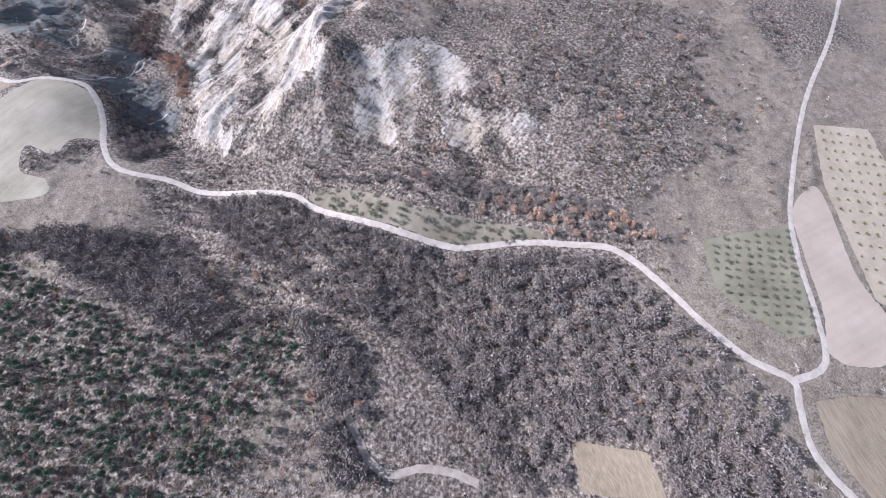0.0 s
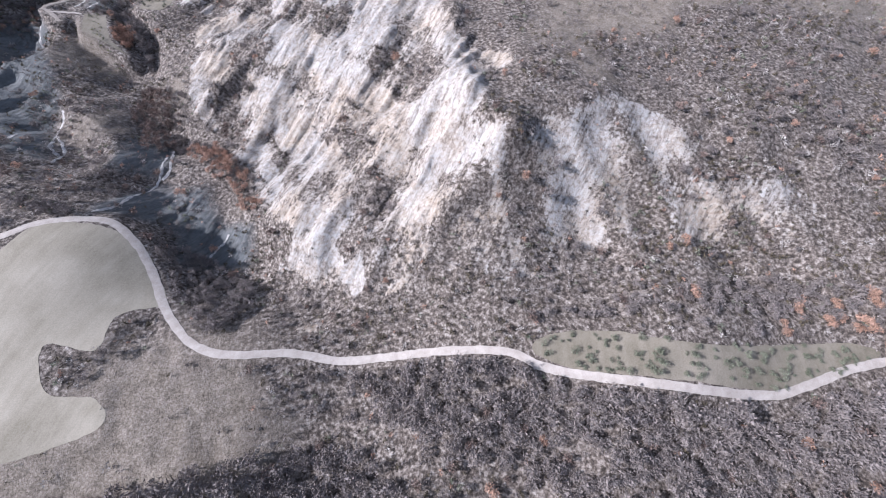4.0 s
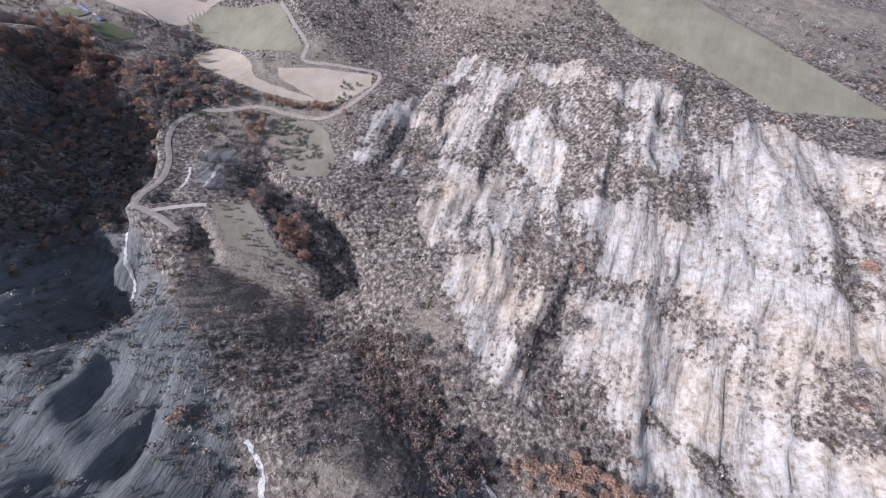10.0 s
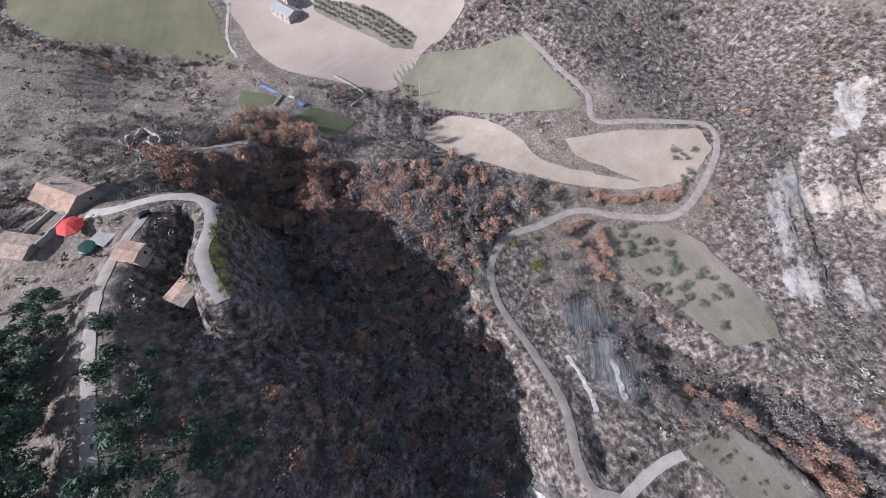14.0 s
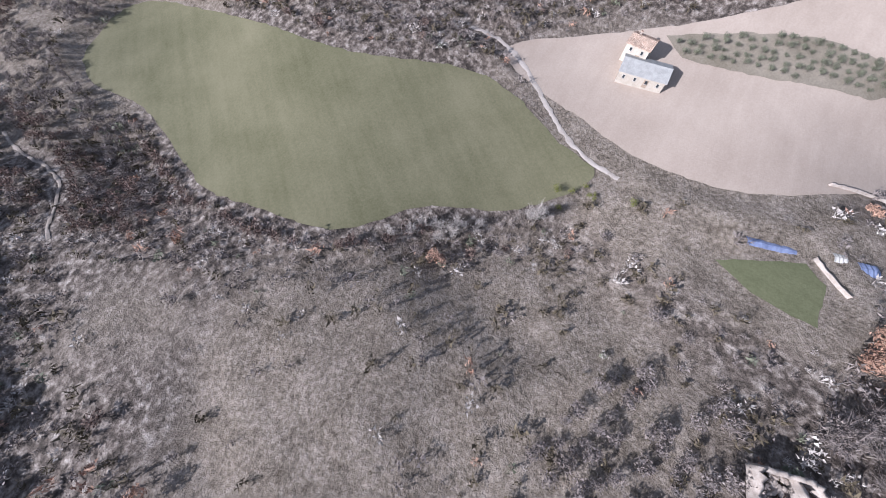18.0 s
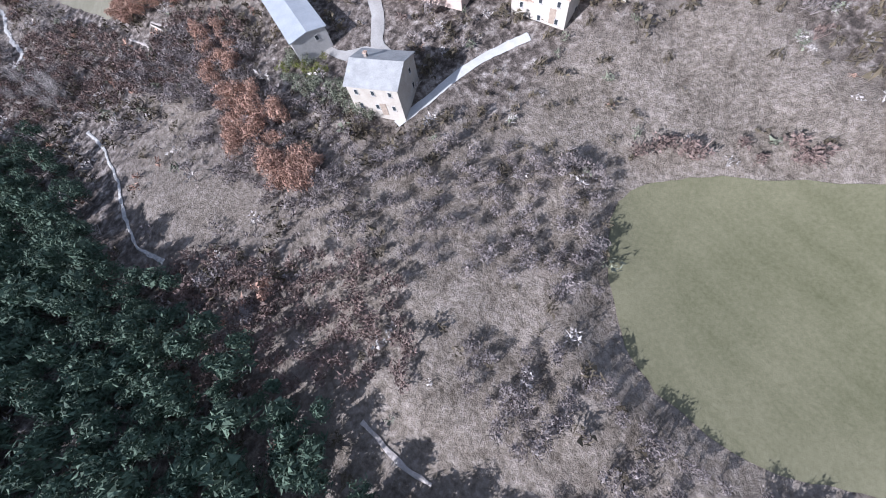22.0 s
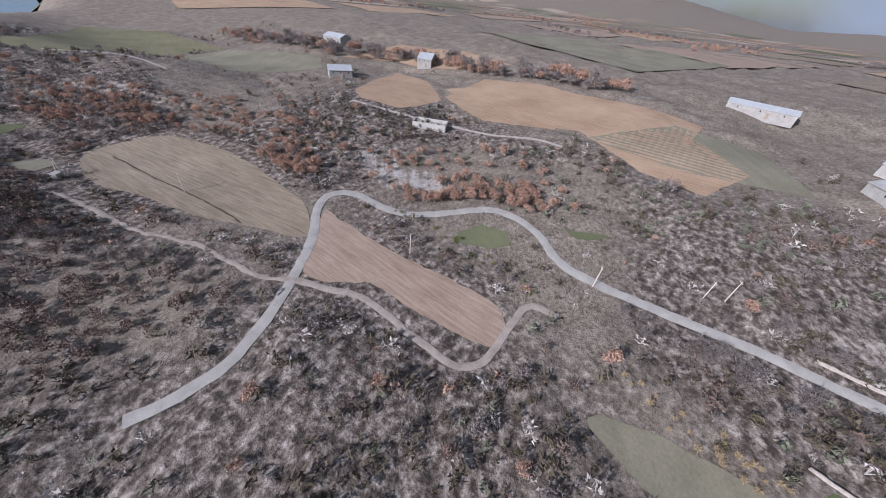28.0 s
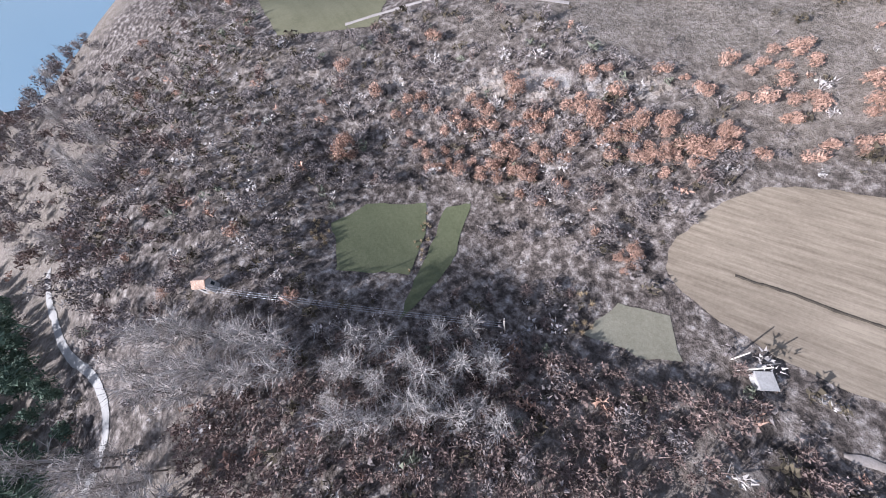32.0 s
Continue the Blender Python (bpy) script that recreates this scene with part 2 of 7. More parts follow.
# ---------------------------------------------------------------- the lie of the land
def lattice(ix, iy, seed):
    h = (ix.astype(np.int64) * 374761393 + iy.astype(np.int64) * 668265263 + seed * 974634777) & 0x7FFFFFFF
    h = ((h ^ (h >> 13)) * 1274126177) & 0x7FFFFFFF
    return ((h ^ (h >> 16)) & 0xFFFF) / 65535.0


def value_noise(x, y, seed=0):
    ix, iy = np.floor(x), np.floor(y)
    fx, fy = x - ix, y - iy
    fx, fy = fx * fx * (3 - 2 * fx), fy * fy * (3 - 2 * fy)
    a, b = lattice(ix, iy, seed), lattice(ix + 1, iy, seed)
    c, d = lattice(ix, iy + 1, seed), lattice(ix + 1, iy + 1, seed)
    return a + (b - a) * fx + (c - a) * fy + (a - b - c + d) * fx * fy


def fbm(x, y, seed=0, octaves=4):
    return sum(value_noise(x * 2**k + 17.3 * k, y * 2**k - 9.1 * k, seed + k) * 0.5**k for k in range(octaves)) / (2 - 0.5 ** (octaves - 1))


def ridged(x, y, seed=0, octaves=3):
    return sum((1 - np.abs(2 * value_noise(x * 2**k, y * 2**k, seed + k) - 1)) * 0.5**k for k in range(octaves)) / (2 - 0.5 ** (octaves - 1))


def smooth(lo, hi, v):
    t = np.clip((v - lo) / (hi - lo), 0, 1)
    return t * t * (3 - 2 * t)


def inside(px, py, poly):
    r = np.zeros(np.shape(px), bool)
    n = len(poly)
    for i in range(n):
        (x1, y1), (x2, y2) = poly[i], poly[(i + 1) % n]
        if y1 != y2:
            r ^= ((y1 > py) != (y2 > py)) & (px < (x2 - x1) * (py - y1) / (y2 - y1) + x1)
    return r


def gap_to(px, py, line, closed=False):
    """Distance from points to a line of points."""
    d = np.full(np.shape(px), 1e9)
    pts = list(line) + ([line[0]] if closed else [])
    for (x1, y1), (x2, y2) in zip(pts, pts[1:]):
        dx, dy = x2 - x1, y2 - y1
        t = np.clip(((px - x1) * dx + (py - y1) * dy) / (dx * dx + dy * dy + 1e-9), 0, 1)
        d = np.minimum(d, np.hypot(px - x1 - t * dx, py - y1 - t * dy))
    return d


def soft_inside(x, y, polys, rim):
    """1 well inside any of the outlines, 0.5 on the edge, 0 outside."""
    m = np.zeros(np.shape(x))
    for poly in polys:
        p = np.array(poly)
        near = (x > p[:, 0].min() - rim) & (x < p[:, 0].max() + rim) & (y > p[:, 1].min() - rim) & (y < p[:, 1].max() + rim)
        if near.any():
            d = gap_to(x[near], y[near], poly, True)
            d = np.where(inside(x[near], y[near], poly), d, -d)
            m[near] = np.maximum(m[near], smooth(-rim, rim, d))
    return m


# leafless woods below the gravel road
SOUTH_WOOD = [(-132.9, 128.5), (-73.3, 105.8), (-5.2, 64.8), (63.9, 49.3), (91.8, 7.3), (105.7, -20.3), (100.4, -52.1), (4.7, -26.3), (-25.3, 24.8), (-53.9, 46.3), (-110.4, 93.6)]
WEST_WOOD = [(-248.8, 110.7), (-178.2, 109.2), (-126.4, 94.1), (-103.4, 51.7), (-62.2, 46.3), (-46.2, 27.0), (-40.8, -16.1), (-56.7, -18.3), (-58.3, 15.6), (-71.6, 48.6), (-114.3, 42.0), (-198.2, 97.9)]
LAKE = [(-1400, 2250), (-600, 1950), (-440, 1700), (-398, 1420), (-366, 1250), (-345, 1222), (-314, 1226), (-294, 1270), (-262, 1320), (-248, 1400), (-205, 1560), (-185, 1700), (-125, 2150), (120, 2300), (420, 2700), (0, 3300), (-1400, 3200)]


# gentle swells of the land: east, north, height, reach
HILLS_SOUTH = [(20, -6, -6.8, 32), (51, 29, -7.2, 32), (-20, 42, -11.8, 22), (-84, 64, -12.0, 22), (-14, 89, 5.6, 22), (-136, 91, -11.4, 22), (-210, 98, -5.6, 22), (25, 103, -10.1, 22), (-28, 131, -13.2, 22), (-113, 134, -10.7, 32), (73, 144, 15.9, 32), (-164, 179, -7.1, 22), (-23, 188, 20.1, 32), (-241, 202, 7.2, 32), (-199, 205, 5.0, 22), (-150, 241, -22.6, 45), (-173, 279, -4.0, 22), (-141, 298, 3.0, 22), (-239, 308, -7.4, 22), (-190, 321, -10.4, 22), (-59, 329, 2.7, 45), (-143, 355, -7.2, 22), (-199, 404, -4.3, 22)]
HILLS_NORTH = [(-158, 413, -23.8, 70), (-241, 417, -7.8, 22), (-295, 428, 17.2, 32), (-108, 449, -11.2, 22), (-287, 477, 5.1, 22), (-209, 481, -12.0, 22), (-275, 536, -4.1, 22), (-230, 555, -12.5, 45), (-308, 615, -4.4, 22), (-286, 661, -5.1, 22), (-312, 778, -3.6, 22), (-149, 837, -7.2, 22), (-280, 853, -4.3, 32), (-300, 944, 2.6, 22), (-235, 972, 5.7, 22), (-334, 980, 7.3, 22), (-162, 1003, -5.1, 22), (-350, 1016, 9.4, 22), (-275, 1020, 5.6, 22), (-308, 1027, -8.2, 22), (-268, 1054, 7.7, 22), (-335, 1069, 22.0, 45), (-292, 1106, 10.2, 22)]
SLOPE = (177.23, 15.60, -2.12)
BOX = (-430.0, 260.0, -90.0, 1110.0)


def hump(x, y):
    z = SLOPE[0] + SLOPE[1] * x / 100 + SLOPE[2] * y / 100
    for cx, cy, h, r in HILLS_SOUTH + HILLS_NORTH:
        z = z + h * np.exp(-((x - cx) ** 2 + (y - cy) ** 2) / (2 * r * r))
    # the land levels out: high in the south, at the village terrace in the north
    cap = 188 - 50 * smooth(250, 620, y)
    return cap - 5 * np.logaddexp(0, (cap - z) / 5)


def land(x, y):
    """Height of the smooth land, without the gullies: a dissected slope, a level valley and plain in the north and far mountains."""
    x, y = np.asarray(x, float), np.asarray(y, float)
    cx, cy = np.clip(x, BOX[0], BOX[1]), np.clip(y, BOX[2], BOX[3])
    out = np.hypot(x - cx, y - cy)
    far = 128 + 42 * smooth(500, 0, y) + 8 * fbm(x / 260, y / 260, 5)
    near = hump(cx, cy)
    # the wooded bank under the pines
    bank = np.interp(y, [600, 650, 700, 750, 810, 860, 1000, 1060], [-352, -346, -340, -338, -335, -345, -362, -362]) - x
    pines = 22 * smooth(0, 60, bank) * smooth(540, 620, y) * smooth(1150, 1060, y)
    z = near + (far - near) * smooth(20, 420, out) + pines * smooth(800, 300, out)
    # an unseen ridge added west of the flight line to keep the valley in shade
    z = z + 55 * smooth(-330, -420, x) * smooth(40, 160, y) * smooth(520, 440, y) * smooth(900, 300, out)
    # the bluff above the lake and the bed under its water
    wet = soft_inside(x, y, [LAKE], 60)
    z = z + (92 - z) * smooth(0.05, 0.62, wet)
    d = np.hypot(x + 300, y - 900)
    ang = np.degrees(np.arctan2(x + 300, y - 900))
    hill = smooth(1900, 4200, d) * (0.12 + 1.1 * np.exp(-(((ang - 70) / 16) ** 2)) + 0.5 * np.exp(-(((ang - 8) / 24) ** 2)))
    return z + hill * (90 + 300 * ridged(x / 1300, y / 1300, 40, 4) + 30 * fbm(x / 300, y / 300, 8))


ROAD_VALLEY = [(-349.8, 307.3), (-299.6, 264.1), (-279.4, 246.8), (-262.6, 232.1), (-252.3, 220.2), (-241.9, 212.1), (-232.4, 209.1), (-219.6, 211.7), (-200.9, 207.8), (-192.0, 196.8), (-186.7, 181.3), (-182.4, 163.9), (-173.8, 147.5), (-162.1, 138.8), (-142.0, 132.2), (-129.1, 124.9), (-117.6, 120.9), (-91.1, 113.7), (-71.2, 105.8), (-63.1, 97.9), (-52.9, 91.1), (-30.4, 79.4), (-14.7, 71.3), (1.4, 64.3), (14.8, 62.5), (33.5, 61.4), (54.3, 56.6), (71.4, 50.9), (83.9, 35.0), (94.8, 14.7), (105.8, -0.4), (118.8, -10.5), (116.7, -19.0), (113.7, -33.9), (121.3, -50.1), (134.5, -67.0)]
ROAD_BRANCH = [(118.8, -10.5), (131.8, -8.9), (138.7, -3.2), (144.3, 13.3), (151.6, 39.4), (165.0, 65.3), (208.6, 120.1), (264.3, 174.2), (330.0, 246.0), (420.0, 342.0)]
TRACK_LOW = [(-49.0, 4.9), (-45.8, -3.0), (-41.0, -12.8), (-34.2, -17.7), (-23.3, -17.8), (-12.7, -20.8), (-4.1, -25.6)]
FIELD_PALE = [(-225.4, 208.5), (-218.4, 211.0), (-200.8, 204.7), (-189.3, 192.9), (-184.5, 177.4), (-182.8, 166.5), (-196.6, 165.5), (-202.6, 155.1), (-217.1, 162.0), (-216.4, 146.0), (-201.9, 138.4), (-204.6, 128.7), (-249.5, 135.4), (-248.5, 175.2), (-241.0, 190.7)]
FIELD_STRIP = [(162.2, 59.1), (182.6, 67.5), (174.0, 24.9), (177.3, 1.8), (169.3, -10.1), (150.8, -10.5), (140.4, -3.6), (147.9, 12.6), (155.4, 41.8)]
ORCHARD = [(109.1, 49.2), (154.4, 50.8), (139.0, 4.1), (127.7, 4.0), (113.4, 16.8), (105.9, 28.0)]
ORCHARD2 = [(204.6, 105.4), (237.6, 100.2), (219.8, 18.4), (184.3, 4.7), (175.6, 13.2), (187.6, 70.6)]
FIELD_ROUND = [(123.6, -18.7), (138.2, -19.0), (169.6, -26.0), (183.3, -38.0), (167.6, -72.8), (145.5, -71.5), (127.8, -52.4), (120.5, -33.8)]
FIELD_LOW = [(32.3, -17.8), (56.3, -24.7), (57.1, -39.5), (30.2, -33.0)]
GROVE = [(-63.1, 102.6), (-56.5, 105.8), (-39.8, 101.0), (-8.7, 83.9), (33.7, 69.3), (42.6, 61.5), (23.0, 62.8), (4.0, 64.9), (-29.7, 81.1), (-52.3, 92.5)]
FIELD_GREEN = [(-288.8, 665.8), (-307.3, 661.3), (-312.7, 648.4), (-308.9, 634.3), (-307.9, 625.2), (-309.3, 607.7), (-309.1, 596.7), (-304.4, 585.0), (-299.7, 573.6), (-294.4, 568.1), (-283.8, 563.6), (-276.3, 556.5), (-278.2, 559.1), (-270.8, 550.9), (-254.1, 543.8), (-251.7, 555.5), (-249.3, 568.2), (-251.9, 580.8), (-268.1, 605.0), (-276.3, 633.4)]
FIELD_PINK = [(-240.2, 578.2), (-204.7, 546.3), (-173.5, 516.1), (-185.7, 506.1), (-195.6, 505.8), (-213.8, 499.8), (-229.8, 509.8), (-240.8, 522.0), (-244.7, 537.5), (-244.3, 552.6)]
MEADOW = [(-210.0, 504.2), (-196.5, 505.2), (-180.6, 495.0), (-165.5, 487.1), (-166.3, 473.6), (-165.7, 460.0), (-169.7, 454.0), (-185.6, 465.5), (-198.1, 480.6), (-207.2, 490.1)]
TONGUE = [(-213.1, 478.8), (-202.1, 480.9), (-194.0, 471.1), (-191.5, 457.8), (-191.9, 444.7), (-182.1, 431.6), (-169.7, 418.3), (-180.3, 424.0), (-196.5, 439.2), (-205.1, 453.1), (-212.9, 469.9)]
TERRACE = [(-181.6, 446.9), (-163.5, 438.6), (-142.5, 424.6), (-146.6, 417.0), (-160.9, 413.6), (-170.4, 417.6), (-176.3, 428.1), (-183.1, 440.2)]
ROAD_LOOP = [(-164.7, 488.1), (-164.0, 470.6), (-163.3, 455.8), (-168.3, 446.4), (-153.0, 435.8), (-139.5, 424.4), (-147.7, 415.0), (-171.2, 408.0), (-185.2, 416.6), (-195.5, 426.0), (-208.7, 428.7), (-217.7, 430.9), (-224.7, 429.4), (-230.3, 424.8), (-233.6, 416.9), (-234.4, 407.8), (-236.0, 399.5), (-238.6, 392.5), (-243.4, 386.6), (-245.1, 381.7), (-242.2, 377.6), (-238.4, 371.5), (-235.6, 365.5)]
ROAD_SPUR = [(-242.2, 377.6), (-236.9, 377.2), (-230.5, 376.0), (-226.3, 374.6)]
ROAD_EDGE = [(-310.1, 402.5), (-314.1, 414.9), (-301.0, 423.8), (-295.3, 453.8), (-286.5, 468.4)]
ROAD_HOUSE = [(-296.3, 477.1), (-291.3, 473.8), (-284.8, 472.5), (-279.1, 469.5), (-276.4, 464.9), (-277.7, 458.6), (-280.6, 451.7), (-279.9, 441.8)]
FIELD_RIDGE = [(-32.9, 406.1), (6.6, 396.3), (5.4, 349.1), (6.0, 276.6), (-33.4, 303.1), (-35.5, 328.6), (-41.1, 366.7)]
FIELD_LONG = [(-279.4, 865.4), (-274.7, 850.3), (-277.0, 831.5), (-278.3, 820.6), (-280.3, 810.8), (-283.9, 799.0), (-288.0, 792.3), (-290.6, 787.2), (-293.8, 785.8), (-294.3, 791.0), (-294.7, 797.8), (-294.8, 810.3), (-291.2, 826.3), (-286.1, 846.1)]
FIELD_BROWN = [(-274.9, 930.2), (-274.0, 925.9), (-273.8, 913.8), (-272.6, 901.8), (-271.0, 889.1), (-272.4, 883.3), (-278.5, 882.5), (-280.5, 891.6), (-281.8, 901.7), (-282.3, 907.3), (-288.6, 919.0)]
FIELD_POLE = [(-299.2, 997.9), (-284.8, 995.9), (-277.0, 985.0), (-273.7, 963.9), (-274.7, 946.5), (-275.6, 935.6), (-280.2, 927.7), (-283.0, 926.8), (-287.5, 936.5), (-293.2, 949.4), (-298.1, 966.9), (-303.0, 979.7)]
ROAD_MAIN = [(-319.1, 916.0), (-312.9, 913.7), (-306.5, 912.7), (-300.1, 914.6), (-294.1, 917.3), (-288.1, 920.7), (-281.5, 925.3), (-274.8, 932.3), (-270.2, 934.5), (-266.8, 932.7), (-265.0, 928.6), (-264.7, 922.1), (-262.6, 914.9), (-256.4, 908.0), (-249.5, 900.9), (-248.3, 894.5), (-249.8, 888.3), (-254.6, 880.4), (-255.3, 872.9), (-254.6, 861.5), (-253.7, 847.1), (-254.6, 832.7), (-254.8, 821.2), (-255.6, 811.9), (-256.0, 800.2), (-257.1, 790.9), (-256.1, 780.8)]
TRACK_MID = [(-291.1, 919.7), (-288.2, 912.7), (-285.3, 905.9), (-285.2, 895.8), (-285.1, 887.3), (-284.0, 884.1), (-280.5, 882.0), (-272.5, 881.9), (-267.6, 881.0), (-266.3, 875.8)]
WASH = [(-303.7, 881.4), (-297.8, 864.7), (-302.0, 848.5), (-304.2, 832.1), (-307.4, 824.2), (-309.5, 816.8), (-311.0, 809.0), (-312.7, 806.8), (-316.1, 806.6)]
PLOT = [(-273.7, 840.3), (-269.8, 837.9), (-270.7, 832.4), (-273.8, 833.8), (-274.3, 837.1)]
GREEN_A = [(-321.7, 1042.1), (-315.4, 1041.2), (-308.7, 1033.7), (-311.9, 1031.1), (-320.6, 1027.2), (-327.0, 1035.3)]
GREEN_B = [(-307.1, 1030.8), (-304.2, 1027.6), (-314.9, 1023.6), (-326.5, 1022.5), (-320.7, 1026.1)]
ROAD_END = [(-368.6, 1105.1), (-365.5, 1069.3), (-361.9, 1054.0), (-363.9, 1046.5), (-372.1, 1042.1)]
STREAM = [(-319.0, 765.6), (-320.0, 757.5), (-323.3, 744.8), (-326.5, 738.7), (-329.6, 730.4), (-330.2, 727.1), (-329.4, 721.8)]
PINE_PATH = [(-333.3, 646.6), (-332.7, 638.0), (-330.5, 630.0), (-330.2, 623.6), (-332.7, 618.2), (-335.3, 614.1), (-336.5, 610.8)]
ROAD_FARM = [(-242.0, 588.1), (-240.5, 583.0), (-240.3, 576.3), (-243.0, 568.8), (-246.2, 561.6), (-249.7, 554.3), (-251.4, 548.0), (-251.4, 540.1)]
ROAD_YARD = [(-254.8, 729.3), (-265.1, 725.0), (-272.1, 720.2), (-276.3, 715.7), (-280.1, 712.4), (-284.5, 709.6), (-285.7, 705.6)]
ROAD_FRONT = [(-295.0, 699.2), (-289.9, 697.1), (-281.9, 693.9), (-274.6, 688.5)]
ROAD_UPPER = [(-240.9, 813.2), (-242.1, 802.9), (-246.6, 797.7), (-249.5, 792.5), (-250.6, 785.1), (-251.2, 778.2), (-251.7, 773.4)]
RUT_A = [(-280.3, 850.4), (-280.1, 836.2), (-281.1, 823.8), (-282.7, 814.0), (-284.4, 806.8), (-283.8, 802.9), (-281.5, 802.4)]
RUT_B = [(-279.3, 850.2), (-279.1, 835.9), (-280.1, 823.5), (-281.8, 813.6), (-283.4, 806.7), (-283.1, 803.8), (-281.6, 803.5)]
CLAY_1 = [(-118.4, 315.7), (-107.4, 302.9), (-94.0, 288.1), (-89.8, 279.9), (-101.5, 273.6), (-112.2, 273.3), (-124.5, 281.6), (-129.2, 290.9), (-119.8, 295.5), (-123.8, 303.4)]
CLAY_2 = [(-111.4, 360.6), (-97.5, 357.5), (-102.3, 332.6), (-116.3, 319.0), (-120.4, 327.8), (-119.2, 346.2)]
CLAY_3 = [(-53.3, 306.7), (-37.0, 298.9), (-26.4, 264.1), (-53.9, 274.5), (-77.7, 289.4), (-72.7, 296.0)]
CLAY_4 = [(-122.2, 261.9), (-111.4, 263.3), (-108.0, 259.0), (-115.2, 253.6), (-121.8, 258.1)]
CLAY_5 = [(-117.3, 253.4), (-109.2, 249.4), (-111.5, 239.7), (-120.8, 236.7), (-124.8, 244.0)]
CLAY_6 = [(-143.8, 248.2), (-134.0, 245.3), (-133.4, 238.9), (-149.7, 228.9), (-151.8, 235.4), (-149.6, 245.5)]
CLAY_7 = [(-123.4, 213.5), (-118.0, 211.4), (-119.6, 207.6), (-128.1, 208.0)]
CLAY_8 = [(-93.7, 226.2), (-87.9, 223.8), (-95.7, 216.1), (-99.3, 219.6)]
CLAY_9 = [(-128.8, 227.4), (-118.3, 224.8), (-124.2, 216.5), (-133.7, 218.5)]
CLAY_10 = [(-153.9, 326.9), (-147.0, 319.9), (-149.4, 314.2), (-154.6, 320.7)]
CLAY_11 = [(-143.0, 271.6), (-139.6, 269.6), (-144.0, 264.0), (-147.6, 265.3)]
CLAY_12 = [(-164.9, 272.4), (-160.2, 263.4), (-165.0, 264.3), (-168.7, 269.3)]
CLAY_13 = [(-43.3, 247.5), (-23.9, 218.1), (-31.0, 211.8), (-47.2, 240.6), (-52.8, 258.6)]
CLAY_14 = [(-142.6, 243.2), (-130.3, 238.7), (-139.0, 224.3), (-147.8, 223.7)]
CLAY_15 = [(-132.1, 175.5), (-112.9, 178.4), (-107.2, 174.8), (-119.2, 166.8), (-128.9, 169.2)]
CLAY_16 = [(-120.0, 160.1), (-106.5, 160.1), (-109.9, 145.9), (-116.6, 144.5), (-119.3, 153.2)]
CLAY_17 = [(-143.1, 175.2), (-138.4, 173.0), (-140.1, 166.6), (-144.0, 166.6)]
CLAY_18 = [(-137.6, 142.8), (-130.4, 141.4), (-131.6, 135.0), (-143.4, 139.3)]
CLAY_19 = [(-24.9, 216.8), (-28.1, 206.6), (-45.3, 215.5), (-55.4, 197.9), (-56.5, 183.0), (-63.3, 193.1), (-61.8, 209.8), (-53.8, 208.4), (-43.2, 219.4)]
CLAY_20 = [(-151.1, 325.4), (-144.5, 312.9), (-147.9, 311.1), (-151.9, 321.0)]
CLAY_21 = [(-101.2, 411.3), (-92.6, 402.9), (-113.2, 393.6), (-122.0, 398.0)]
CLAY_22 = [(-74.1, 370.7), (-68.4, 364.9), (-83.2, 358.5), (-94.3, 370.5)]
CLAY_23 = [(-172.4, 398.0), (-170.9, 386.1), (-171.9, 371.7), (-177.7, 380.1)]
CLAY_24 = [(-158.7, 371.4), (-149.7, 373.3), (-155.2, 360.0), (-164.0, 360.6)]
CLAY_25 = [(-163.0, 338.5), (-160.6, 332.3), (-163.7, 320.4), (-167.1, 327.2)]
CLAY_26 = [(-141.7, 293.8), (-120.8, 272.1), (-103.8, 199.5), (-119.2, 200.8), (-132.3, 236.9)]
CLAY_27 = [(-149.3, 255.7), (-140.9, 258.5), (-130.2, 202.1), (-139.7, 206.5)]
CLAY_28 = [(-126.2, 185.8), (-116.2, 176.1), (-112.8, 148.2), (-120.0, 154.6)]
CLAY_29 = [(-110.9, 272.4), (-108.6, 295.9), (-86.0, 267.6), (-58.7, 191.3), (-47.1, 178.1), (-53.1, 166.9), (-62.9, 172.7)]
SPECKLE_1 = [(-166.3, 342.4), (-146.7, 378.4), (-115.7, 371.4), (-92.3, 356.3), (-56.1, 328.0), (-34.9, 297.1), (-31.3, 218.4), (-59.9, 248.9), (-87.9, 223.8), (-112.6, 199.1), (-129.0, 208.4), (-143.8, 221.9), (-156.2, 232.4), (-152.5, 244.2), (-154.6, 254.2), (-170.2, 266.9), (-174.7, 277.3), (-173.6, 302.8)]
SPECKLE_2 = [(-146.6, 245.4), (-122.4, 251.0), (-84.1, 287.6), (-46.7, 272.3), (-24.9, 216.8), (-57.0, 179.6), (-58.1, 164.5), (-76.0, 156.0), (-72.8, 140.8), (-76.9, 133.0), (-100.7, 134.8), (-108.4, 136.8), (-120.1, 147.4), (-145.1, 168.9), (-142.0, 178.5), (-151.6, 225.6)]
SPECKLE_3 = [(-172.4, 398.0), (-162.5, 399.5), (-97.0, 410.1), (-73.5, 365.5), (-38.1, 304.8), (-127.6, 289.0), (-154.7, 292.8), (-162.4, 309.6), (-161.7, 329.4), (-162.5, 359.7), (-176.0, 371.8)]
SPECKLE_4 = [(-135.2, 148.9), (-167.4, 273.1), (-157.2, 337.0), (-88.2, 293.0), (-47.1, 178.1), (-69.3, 164.3), (-106.1, 142.3), (-118.7, 143.7)]
